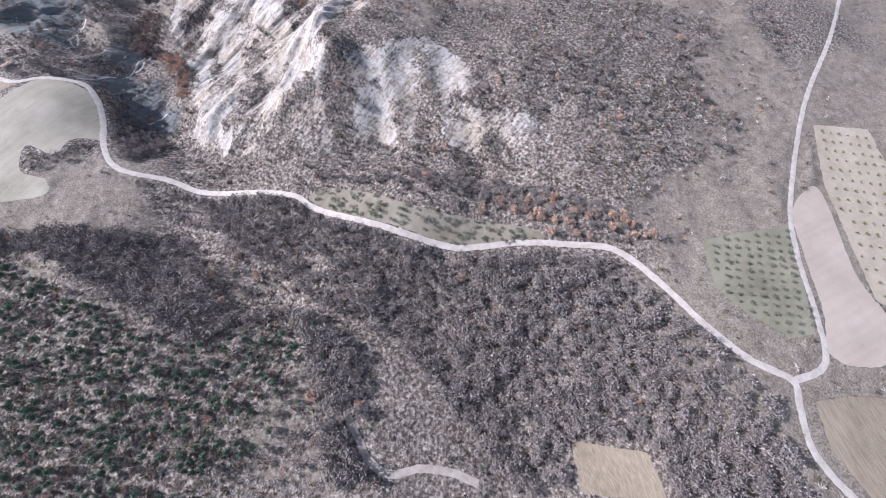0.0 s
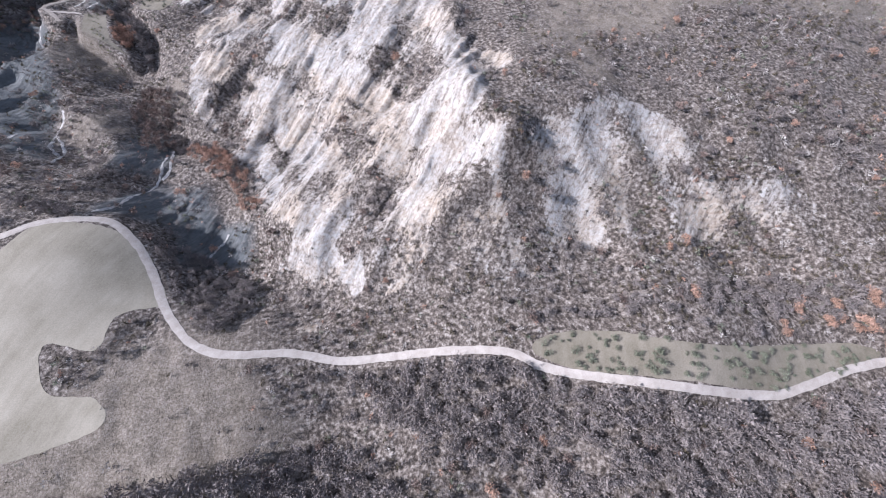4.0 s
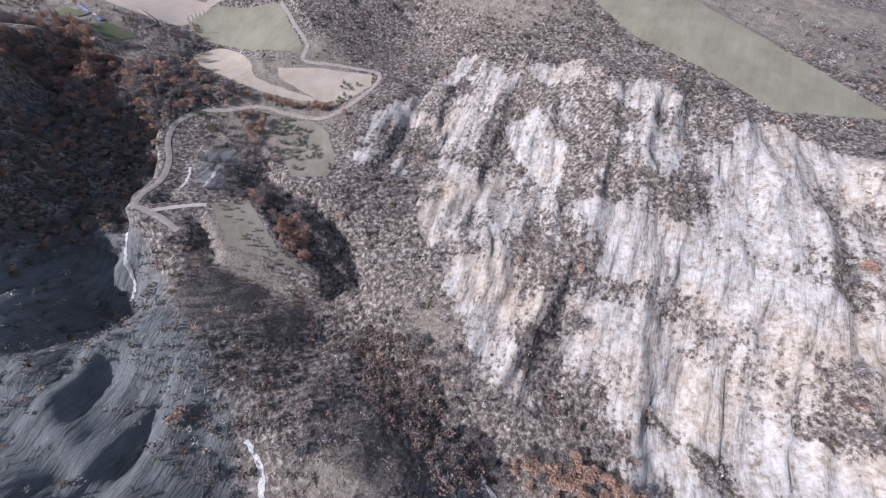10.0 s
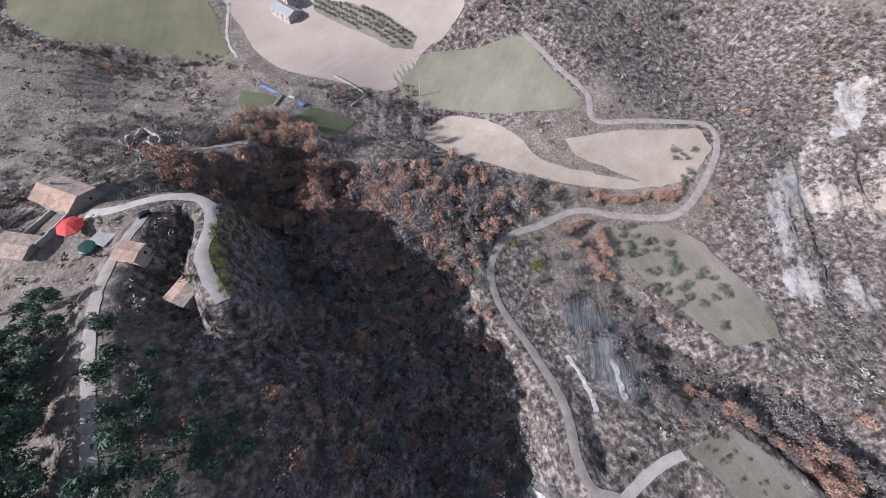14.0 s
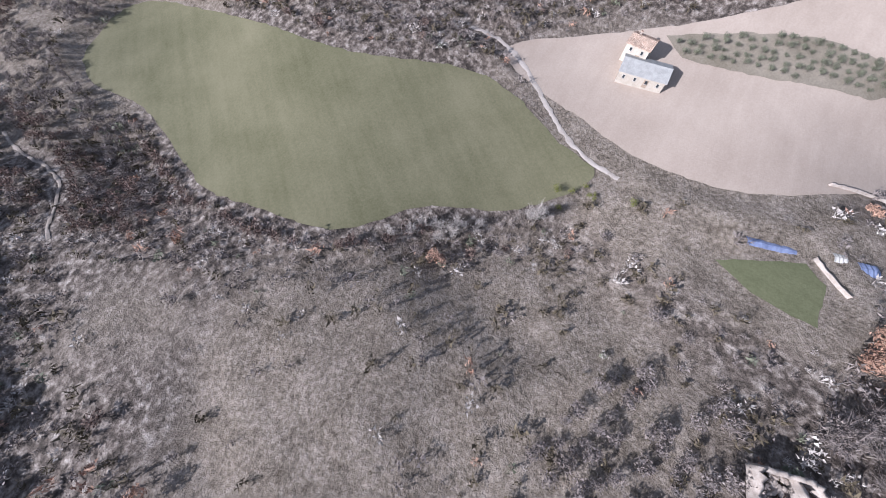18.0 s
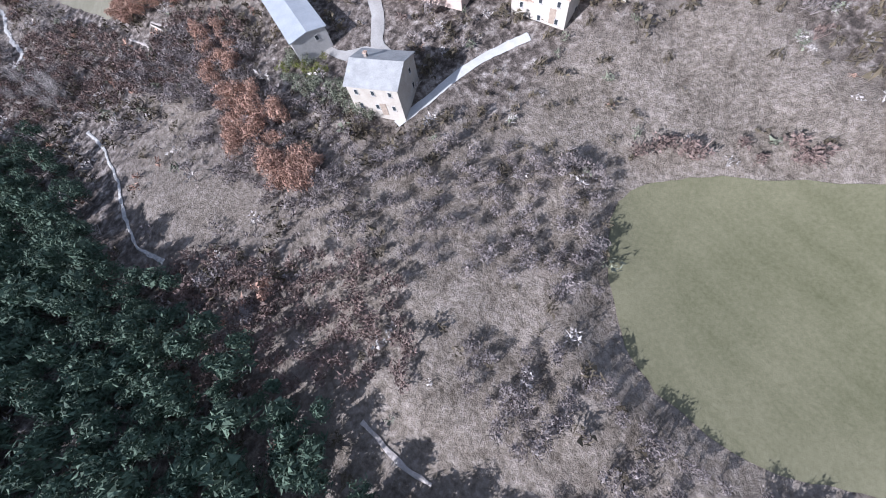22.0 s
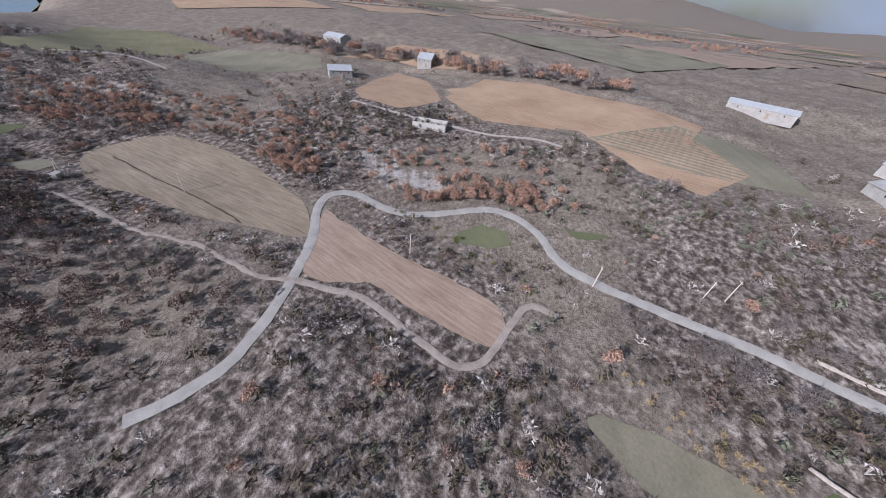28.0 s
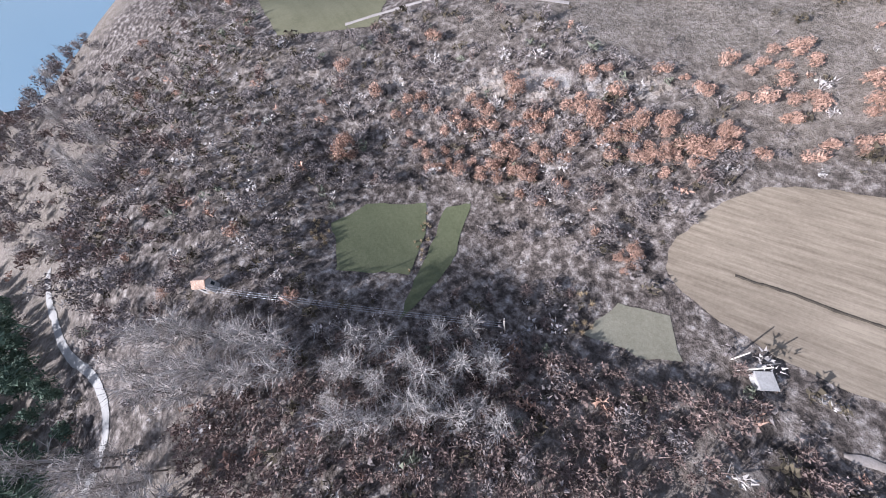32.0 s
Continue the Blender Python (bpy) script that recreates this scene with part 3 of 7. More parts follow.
# shaded grey clay of the valley: outlines where shade is put into the colour
SHADED_GREYCLAY_1 = [(-281.8, 384.1), (-269.8, 394.1), (-251.7, 391.9), (-234.9, 305.9), (-239.6, 293.7), (-253.0, 283.8), (-254.1, 268.0), (-286.9, 283.7)]
SHADED_GREYCLAY_2 = [(-251.4, 280.2), (-245.1, 281.5), (-234.2, 267.9), (-232.3, 257.1), (-252.0, 265.8)]
SHADED_GREYCLAY_3 = [(-201.2, 268.9), (-189.2, 268.6), (-185.9, 259.7), (-184.8, 248.1), (-191.0, 239.3), (-207.3, 246.2)]
SHADED_GREYCLAY_4 = [(-285.9, 385.2), (-269.4, 389.4), (-251.8, 390.4), (-248.0, 378.2), (-257.8, 357.5), (-277.2, 361.2), (-290.0, 374.2)]
SHADED_GREYCLAY_5 = [(-205.6, 217.6), (-196.2, 233.9), (-170.9, 225.6), (-165.0, 204.8), (-151.9, 195.2), (-157.0, 178.0), (-180.2, 184.7), (-185.0, 207.0)]
SHADED_GREYCLAY_6 = [(-279.7, 323.9), (-263.0, 330.9), (-239.9, 300.3), (-236.8, 265.1), (-258.4, 262.7), (-269.8, 273.5)]
SHADED_GREYCLAY_7 = [(-219.3, 408.3), (-213.3, 406.1), (-212.3, 398.0), (-216.0, 388.2), (-220.7, 383.6), (-226.7, 386.7), (-225.7, 393.8), (-223.7, 400.8)]
SHADED_GREYCLAY_8 = [(-269.4, 460.4), (-261.4, 456.3), (-262.2, 449.7), (-264.7, 432.7), (-274.8, 437.8), (-274.9, 452.2)]
DRYGRASS_1 = [(-335.7, 562.1), (-322.0, 572.6), (-312.6, 574.4), (-295.6, 559.4), (-275.8, 545.1), (-269.8, 531.9), (-273.7, 518.0), (-280.0, 508.1), (-295.3, 509.7), (-314.1, 510.4), (-355.0, 537.7)]
DRYGRASS_2 = [(-328.8, 531.0), (-317.4, 559.6), (-307.0, 570.0), (-271.9, 542.4), (-277.1, 515.5), (-295.8, 513.5), (-312.2, 522.0)]
DRYGRASS_3 = [(-225.0, 365.2), (-217.8, 355.0), (-215.2, 337.6), (-215.1, 323.4), (-242.6, 338.6)]
DRYGRASS_4 = [(-309.1, 570.3), (-297.5, 563.1), (-282.4, 551.0), (-274.5, 539.4), (-288.2, 535.5), (-317.4, 565.0)]
DRYGRASS_5 = [(-339.1, 590.7), (-331.2, 592.0), (-323.8, 579.4), (-323.9, 571.2), (-342.4, 587.6)]
WHITE_1 = [(-234.9, 298.7), (-233.1, 290.3), (-235.4, 281.5), (-231.9, 272.3), (-229.3, 264.2), (-230.1, 254.9)]
WHITE_2 = [(-247.4, 279.7), (-251.2, 273.0), (-252.9, 265.1)]
WHITE_3 = [(-185.9, 259.7), (-185.7, 253.2), (-184.9, 246.8), (-186.4, 242.2), (-189.5, 237.6)]
WHITE_4 = [(-187.8, 253.4), (-189.8, 239.9), (-196.3, 228.7), (-201.1, 218.5), (-206.5, 214.6)]
WHITE_5 = [(-163.0, 197.7), (-166.9, 193.3), (-171.5, 187.2)]
WHITE_6 = [(-233.3, 293.6), (-235.2, 280.4), (-234.9, 270.5), (-230.1, 260.9)]
WHITE_7 = [(-252.1, 385.3), (-251.5, 377.1), (-254.8, 370.0), (-255.5, 362.5), (-258.3, 357.8)]
WHITE_8 = [(-229.0, 399.5), (-230.3, 394.0), (-232.9, 388.4)]
WHITE_9 = [(-220.8, 393.6), (-223.8, 389.2), (-226.2, 386.3)]
PLOT_A = [(-256.8, 519.7), (-248.8, 509.4), (-251.7, 506.4), (-260.0, 505.5), (-259.4, 513.4)]
PLOT_B = [(-242.0, 500.1), (-232.1, 490.2), (-241.7, 483.9), (-244.4, 486.2), (-247.9, 496.8)]
PLOT_C = [(-352.5, 978.8), (-337.5, 976.6), (-337.5, 966.2)]
PLOT_D = [(-313.3, 1003.0), (-306.6, 1001.1), (-304.9, 995.4), (-309.8, 992.3), (-311.9, 996.7)]
PATH_RUIN = [(-276.9, 490.0), (-273.4, 488.6), (-268.0, 487.5), (-263.7, 487.0)]
YARD = [(-287.0, 721.3), (-288.3, 718.0), (-288.4, 713.6), (-287.2, 710.1), (-286.6, 706.3), (-285.0, 708.1), (-285.0, 711.5), (-286.9, 714.8), (-286.9, 718.6)]
TERRACE_WALL_1 = [(-274.5, 757.0), (-273.5, 749.7), (-272.9, 744.4), (-273.2, 734.9)]
TERRACE_WALL_2 = [(-253.7, 786.7), (-256.0, 775.7), (-258.3, 767.4), (-261.6, 757.7)]
TERRACE_WALL_3 = [(-276.4, 771.5), (-276.1, 765.4), (-276.2, 759.0), (-274.9, 753.3)]
TERRACE_WALL_4 = [(-273.1, 754.8), (-272.6, 747.9), (-272.7, 742.7)]
TERRACE_WALL_5 = [(-292.5, 769.1), (-293.0, 763.7)]
STRIP_GRASS = [(-225.4, 374.6), (-213.9, 370.3), (-212.8, 361.7), (-210.9, 346.2), (-203.8, 334.2), (-223.9, 354.4), (-224.8, 366.4)]
GROVE_HIGH = [(-192.9, 417.5), (-179.2, 409.3), (-175.1, 398.5), (-179.6, 378.3), (-185.4, 372.9), (-197.2, 378.7), (-196.6, 394.0), (-196.0, 405.7)]
DARK_GULLY = [(-209.0, 384.0), (-198.9, 365.2), (-192.8, 347.8), (-192.8, 333.8), (-196.0, 323.7)]
FAR_PLOUGH = [(-179.8, 1037.0), (-138.7, 1031.2), (-126.4, 991.7), (-139.2, 953.5), (-158.4, 972.7), (-159.2, 1013.8)]
FAR_TAN = [(-191.3, 957.9), (-166.3, 936.9), (-160.2, 887.7), (-163.1, 865.9), (-187.7, 868.5), (-200.8, 909.0), (-208.8, 927.1)]
FAR_DULL = [(-209.0, 1096.8), (-186.4, 1045.1), (-200.9, 1025.8), (-240.0, 1040.9), (-240.3, 1098.8)]
DRYGRASS_6 = [(-317.2, 746.9), (-312.0, 743.5), (-311.5, 729.4), (-311.8, 717.8), (-314.4, 707.2), (-316.6, 703.9), (-320.6, 707.9), (-325.8, 714.9), (-328.6, 719.9), (-326.3, 729.7)]
FIELD_WEST = [(-260.0, 223.1), (-243.7, 213.5), (-233.4, 206.7), (-240.2, 200.7), (-253.2, 192.8), (-259.2, 188.6)]
PLOT_E = [(-336.4, 973.3), (-332.4, 965.5), (-332.9, 955.8), (-334.7, 949.2), (-337.6, 947.5), (-341.0, 975.6)]
PLOT_F = [(-259.5, 902.3), (-255.1, 899.5), (-253.4, 893.6), (-256.6, 891.2), (-260.0, 894.1), (-262.7, 901.2)]
PLOT_G = [(-245.1, 884.2), (-242.8, 879.1), (-241.1, 873.7), (-246.5, 880.4)]
TRACK_SIDE = [(-290.6, 918.1), (-294.5, 924.6), (-296.9, 937.2), (-300.5, 946.9), (-303.6, 953.5), (-306.6, 967.3), (-309.4, 977.9)]
TRACK_BLUFF = [(-286.5, 1073.7), (-270.5, 1058.6), (-262.4, 1034.6)]
TRACK_CEMETERY = [(-232.0, 968.2), (-227.8, 953.2), (-221.1, 935.7), (-217.4, 920.9), (-211.4, 907.6), (-211.0, 898.6)]
PALE_1 = [(-257.0, 945.2), (-247.0, 948.1), (-233.2, 940.0), (-227.0, 922.7), (-248.8, 916.4), (-262.2, 919.4), (-261.7, 932.5)]
PALE_2 = [(-310.1, 1088.5), (-287.1, 1053.0), (-268.4, 1014.3), (-259.3, 980.7), (-272.1, 996.7), (-286.1, 1030.1), (-302.7, 1055.0)]
PALE_3 = [(-255.5, 817.3), (-256.7, 782.9), (-258.4, 749.7), (-267.7, 735.8), (-275.6, 736.2), (-276.3, 750.8), (-273.5, 788.7)]
PALE_4 = [(-44.5, 151.9), (-24.3, 167.5), (17.3, 150.3), (42.3, 138.1), (67.5, 115.7), (56.2, 91.4), (25.0, 109.6), (-14.6, 122.3), (-45.0, 127.6)]
PALE_5 = [(-255.7, 948.5), (-236.2, 932.2), (-236.5, 888.8), (-248.1, 896.9), (-262.9, 929.4)]
PALE_6 = [(-252.5, 871.8), (-235.3, 830.6), (-248.1, 817.6), (-253.7, 847.9)]
PALE_7 = [(-307.2, 598.0), (-301.9, 598.1), (-302.4, 594.8), (-300.6, 581.4), (-301.4, 575.5), (-303.3, 577.2), (-306.8, 588.0)]
CLAY_30 = [(-311.9, 976.5), (-310.7, 971.2), (-310.0, 962.4), (-308.6, 957.4), (-310.6, 957.5), (-312.5, 964.0), (-313.1, 971.7)]
CLAY_31 = [(-333.2, 995.0), (-326.5, 992.1), (-326.5, 988.9), (-332.6, 991.5)]
CLAY_32 = [(-325.6, 977.8), (-322.9, 974.7), (-330.5, 973.3), (-330.6, 976.0)]
CLAY_33 = [(-318.3, 962.3), (-311.6, 957.5), (-312.2, 955.8), (-318.3, 960.3)]
CLAY_34 = [(-313.6, 978.2), (-311.0, 974.9), (-311.9, 974.3), (-314.0, 976.8)]
PALE_8 = [(-258.2, 942.7), (-247.7, 945.8), (-238.4, 940.3), (-236.4, 930.3), (-243.7, 929.5), (-254.8, 934.4), (-261.7, 932.5), (-264.5, 936.1)]
PALE_9 = [(-259.7, 933.9), (-255.9, 925.5), (-259.6, 917.1), (-263.0, 923.7)]
CLAY_35 = [(-255.0, 875.6), (-255.0, 867.5), (-256.7, 867.6), (-257.3, 873.5)]
PALE_10 = [(-57.6, 178.5), (5.2, 185.1), (44.4, 152.2), (-34.7, 116.7), (-76.0, 129.7), (-76.0, 156.0)]
DRYGRASS_7 = [(-317.3, 958.0), (-306.7, 944.4), (-294.8, 926.8), (-308.2, 919.0), (-331.2, 940.6)]
OLIVE_STRIP = [(-215.1, 553.2), (-204.8, 539.4), (-198.9, 527.3), (-194.6, 511.6), (-198.7, 508.7), (-204.3, 513.3), (-213.6, 532.0), (-218.3, 546.6)]
EAST_A = [(-201.1, 895.3), (-171.4, 873.5), (-171.6, 848.7), (-199.6, 838.4), (-205.0, 866.0)]
EAST_B = [(-192.8, 905.0), (-178.8, 868.1), (-196.6, 852.0), (-214.2, 860.4), (-212.0, 875.8)]
EAST_C = [(-220.8, 766.7), (-222.5, 753.7), (-228.5, 741.0), (-238.0, 730.5), (-241.7, 720.0), (-244.5, 702.5), (-231.9, 699.9), (-227.6, 715.5), (-216.9, 727.2), (-211.5, 744.0), (-211.4, 754.6)]
FIELD_DITCH = [(-295.1, 991.4), (-293.0, 976.1), (-290.9, 961.8), (-289.3, 949.9), (-288.6, 939.8)]
WASH_E = [(-297.1, 774.6), (-297.1, 771.0), (-297.1, 766.5), (-298.4, 764.0)]
WASH_F = [(-291.8, 770.3), (-292.0, 767.4), (-292.0, 763.7)]
WASH_H = [(-330.4, 682.1), (-331.2, 675.7), (-331.0, 671.8)]
CLAYS = [CLAY_1, CLAY_2, CLAY_3, CLAY_4, CLAY_5, CLAY_6, CLAY_7, CLAY_8, CLAY_9, CLAY_10, CLAY_11, CLAY_12, CLAY_13, CLAY_14, CLAY_15, CLAY_16, CLAY_17, CLAY_18, CLAY_19, CLAY_20, CLAY_21, CLAY_22, CLAY_23, CLAY_24, CLAY_25, CLAY_26, CLAY_27, CLAY_28, CLAY_29, CLAY_30, CLAY_31, CLAY_32, CLAY_33, CLAY_34, CLAY_35]
SPECKLES = [SPECKLE_1, SPECKLE_2, SPECKLE_3, SPECKLE_4]
SHADED_GREYCLAYS = [SHADED_GREYCLAY_1, SHADED_GREYCLAY_2, SHADED_GREYCLAY_3, SHADED_GREYCLAY_4, SHADED_GREYCLAY_5, SHADED_GREYCLAY_6, SHADED_GREYCLAY_7, SHADED_GREYCLAY_8]
DRYGRASSS = [DRYGRASS_1, DRYGRASS_2, DRYGRASS_3, DRYGRASS_4, DRYGRASS_5, DRYGRASS_6, DRYGRASS_7]
WHITES = [WHITE_1, WHITE_2, WHITE_3, WHITE_4, WHITE_5, WHITE_6, WHITE_7, WHITE_8, WHITE_9]
PALES = [PALE_1, PALE_2, PALE_3, PALE_4, PALE_5, PALE_6, PALE_7, PALE_8, PALE_9, PALE_10]

BROWN_A = [(-222.5, 977.4), (-199.8, 990.8), (-174.9, 999.1), (-186.4, 970.4), (-204.6, 949.6), (-217.6, 951.0), (-224.4, 954.0), (-228.2, 968.5)]
BROWN_B = [(-200.4, 951.1), (-168.5, 952.2), (-160.6, 928.5), (-163.9, 904.6), (-176.4, 897.3), (-201.4, 906.0), (-209.4, 928.1), (-206.0, 938.9)]
FAR_GREEN = [(-296.8, 1085.5), (-247.5, 1207.7), (-214.4, 1175.4), (-208.9, 1100.2), (-228.7, 1105.4), (-283.8, 1066.2)]


def curve_through(points, step=2.0, closed=False):
    """A smooth line through the points, at even steps."""
    p = np.array(points, float)
    n = len(p)
    out = []
    for i in range(n if closed else n - 1):
        if closed:
            a, b, c, d = p[i - 1], p[i], p[(i + 1) % n], p[(i + 2) % n]
        else:
            a, b, c, d = p[max(i - 1, 0)], p[i], p[i + 1], p[min(i + 2, n - 1)]
        k = max(2, int(np.hypot(*(c - b)) / step))
        for t in np.arange(k) / k:
            out.append(0.5 * (2 * b + (c - a) * t + (2 * a - 5 * b + 4 * c - d) * t * t + (3 * b - a - 3 * c + d) * t**3))
    if not closed:
        out.append(p[-1])
    return np.array(out)


ROADS = [
    ("gravel_road", ROAD_VALLEY, 2.8, MAT_ROAD, "pale gravel road winding along the wooded slope"),
    ("gravel_road", ROAD_BRANCH, 2.6, MAT_ROAD, "pale gravel lane between orchards and fields"),
    ("dirt_track", TRACK_LOW, 2.6, MAT_TRACK, "brown dirt track ending on a scrubby spur"),
    ("dirt_track", ROAD_LOOP, 2.0, MAT_TRACK, "pale dirt track looping round the terraces"),
    ("dirt_track", ROAD_SPUR, 1.7, MAT_ROAD, "short whitish track spur on bare ground"),
    ("dirt_track", ROAD_EDGE, 2.0, MAT_TRACK, "dirt lane along the edge of the pine trees"),
    ("dirt_track", ROAD_HOUSE, 2.2, MAT_ROAD, "pale lane bending round below the farmhouse"),
    ("village_road", ROAD_MAIN, 2.0, MAT_ASPHALT, "light grey asphalt road winding to the village"),
    ("dirt_track", TRACK_MID, 1.3, MAT_TRACK, "twin-rutted farm track beside the ploughed field"),
    ("stream_bed", WASH, 1.0, MAT_STONEBED, "dry stream bed of white stones in the scrub"),
    ("village_road", ROAD_END, 1.6, MAT_ASPHALT, "narrow asphalt road below bare trees"),
    ("dirt_track", PINE_PATH, 0.7, MAT_TRACK, "narrow earth path through the scrub below the pines"),
    ("dirt_track", ROAD_FARM, 1.0, MAT_ROAD, "pale farm track between the green and pink fields"),
    ("village_road", ROAD_YARD, 2.2, MAT_ASPHALT, "asphalt yard lane past the long shed"),
    ("village_road", ROAD_FRONT, 1.4, MAT_CONCRETE_PATH, "pale concrete ramp beside the village house"),
    ("village_road", ROAD_UPPER, 1.6, MAT_ASPHALT, "light asphalt lane past the church"),
    ("dirt_track", RUT_A, 0.3, MAT_TRACK, "tractor rut in the long green field"),
    ("dirt_track", RUT_B, 0.3, MAT_TRACK, "tractor rut in the long green field"),
    ("dirt_track", PATH_RUIN, 0.9, MAT_TRACK, "narrow path leading to the ruin"),
    ("dirt_track", WASH_E, 0.5, MAT_ROAD, "pale bare streak of ground in the scrub"),
    ("dirt_track", WASH_F, 0.4, MAT_ROAD, "pale bare streak of ground in the scrub"),
    ("dirt_track", WASH_H, 0.5, MAT_ROAD, "worn footpath through leafless bushes"),
    ("dirt_track", TRACK_SIDE, 0.9, MAT_TRACK, "worn track through the scrub beside the stubble field"),
    ("dirt_track", TRACK_BLUFF, 1.2, MAT_ROAD, "pale track along the top of the bluff"),
    ("dirt_track", TRACK_CEMETERY, 1.2, MAT_ROAD, "pale track past the cemetery"),
    ("ditch", FIELD_DITCH, 0.35, MAT_DITCH, "thin dark drainage furrow across the stubble field"),
    ("stream_bed", STREAM, 0.6, MAT_STONEBED, "small stream with white stones below the pines"),
]
FIELDS = [
    ("field", FIELD_PALE, MAT_PALE, "pale yellowish sown field beside the gravel road"),
    ("field", FIELD_STRIP, MAT_PINK, "long strip of bare pinkish soil between orchards"),
    ("field", ORCHARD, MAT_GRASS_DULL, "grassy orchard ground planted in rows"),
    ("field", ORCHARD2, MAT_SAND, "sandy orchard ground with rows of small trees"),
    ("field", FIELD_ROUND, MAT_STUBBLE, "rounded pale stubble field by the road junction"),
    ("field", FIELD_LOW, MAT_STUBBLE, "small pale stubble field among bare trees"),
    ("field", GROVE, MAT_GROVE, "dull green olive grove ground above the road"),
    ("field", FIELD_GREEN, MAT_GRASS, "large smooth green field of winter wheat"),
    ("field", FIELD_PINK, MAT_PINK, "bare harrowed pinkish field round a farmhouse"),
    ("field", MEADOW, MAT_GRASS_DULL, "dull olive-green meadow bordered by bushes"),
    ("field", TONGUE, MAT_SAND, "smooth sandy brown bank beside orange trees"),
    ("field", TERRACE, MAT_SAND, "sandy terraces inside the loop of the track"),
    ("field", FIELD_RIDGE, MAT_GRASS_DULL, "green field on top behind the pale ridge"),
    ("field", FIELD_LONG, MAT_GRASS_DULL, "long dull green field with tractor ruts"),
    ("field", FIELD_BROWN, MAT_PLOUGH, "ploughed brown field beside the asphalt road"),
    ("field", FIELD_POLE, MAT_STUBBLE, "striped stubble field with a wooden pole"),
    ("field", PLOT, MAT_BRIGHT, "small bright green vegetable plot by a wall"),
    ("field", FIELD_WEST, MAT_STUBBLE, "small brown field across the gravel road"),
    ("field", PLOT_E, MAT_MEADOW, "green meadow beside the thicket"),
    ("field", PLOT_F, MAT_MEADOW, "small green plot above the road bend"),
    ("field", PLOT_G, MAT_MEADOW, "small green plot among bushes"),
    ("field", GREEN_A, MAT_MEADOW, "small green meadow bordered by reeds"),
    ("field", BROWN_A, MAT_TAN, "wide ploughed brown field behind the cemetery"),
    ("field", BROWN_B, MAT_TAN, "large brown field on the far plain"),
    ("field", FAR_GREEN, MAT_GRASS, "bright green field on the bluff above the lake"),
    ("field", STRIP_GRASS, MAT_GROVE, "narrow grassy terrace strip with low shrubs"),
    ("field", GROVE_HIGH, MAT_GROVE, "thin grass under spaced olive trees"),
    ("field", FAR_PLOUGH, MAT_TAN, "long brown field on the far plain"),
    ("field", FAR_TAN, MAT_TAN, "tan ploughed field on the far plain"),
    ("field", FAR_DULL, MAT_GRASS_DULL, "dull green field on the far plain"),
    ("field", OLIVE_STRIP, MAT_GROVE, "grassy strip planted with olive rows", 0.14),
    ("field", EAST_A, MAT_GRASS_DULL, "dull greenish field behind the church"),
    ("field", EAST_B, MAT_TAN, "long brown field beyond the village"),
    ("field", EAST_C, MAT_STUBBLE, "stubble field beyond the village houses"),
    ("field", PLOT_A, MAT_MEADOW, "small green vegetable garden by the shed"),
    ("field", PLOT_B, MAT_MEADOW, "small green lawn plot fenced beside the shed"),
    ("field", PLOT_C, MAT_MEADOW, "dark green meadow corner beside the thicket"),
    ("field", PLOT_D, MAT_GRASS_DULL, "small grassy clearing by a pole"),
    ("yard", YARD, MAT_ASPHALT, "paved yard in front of the long shed"),
    ("field", GREEN_B, MAT_MEADOW, "narrow green meadow beside a reed hedge"),
]


def bad_mask(x, y):
    """Where the slopes are eroded into gullies."""
    return np.maximum(soft_inside(x, y, SPECKLES, 12), 0.8 * soft_inside(x, y, SHADED_GREYCLAYS, 8))


def tame(x, y):
    """0 on roads and fields, 1 in the open: there the ground is rough."""
    m = np.ones(np.shape(x))
    for _, line, width, _, _ in ROADS:
        m = np.minimum(m, smooth(width * 0.5 + 1, width * 0.5 + 6, gap_to(x, y, line)))
    for line in ([(-278.9, 736.2), (-288.0, 717.9)], [(-296.6, 486.1), (-309.8, 476.0)], [(-240.4, 820.8), (-238.9, 810.0)]):
        m = np.minimum(m, smooth(3, 7, gap_to(x, y, line)))
    for _, poly, *_ in FIELDS:
        d = gap_to(x, y, poly, True)
        m = np.minimum(m, np.where(inside(x, y, poly), 0, smooth(1.5, 7, d)))
    return m


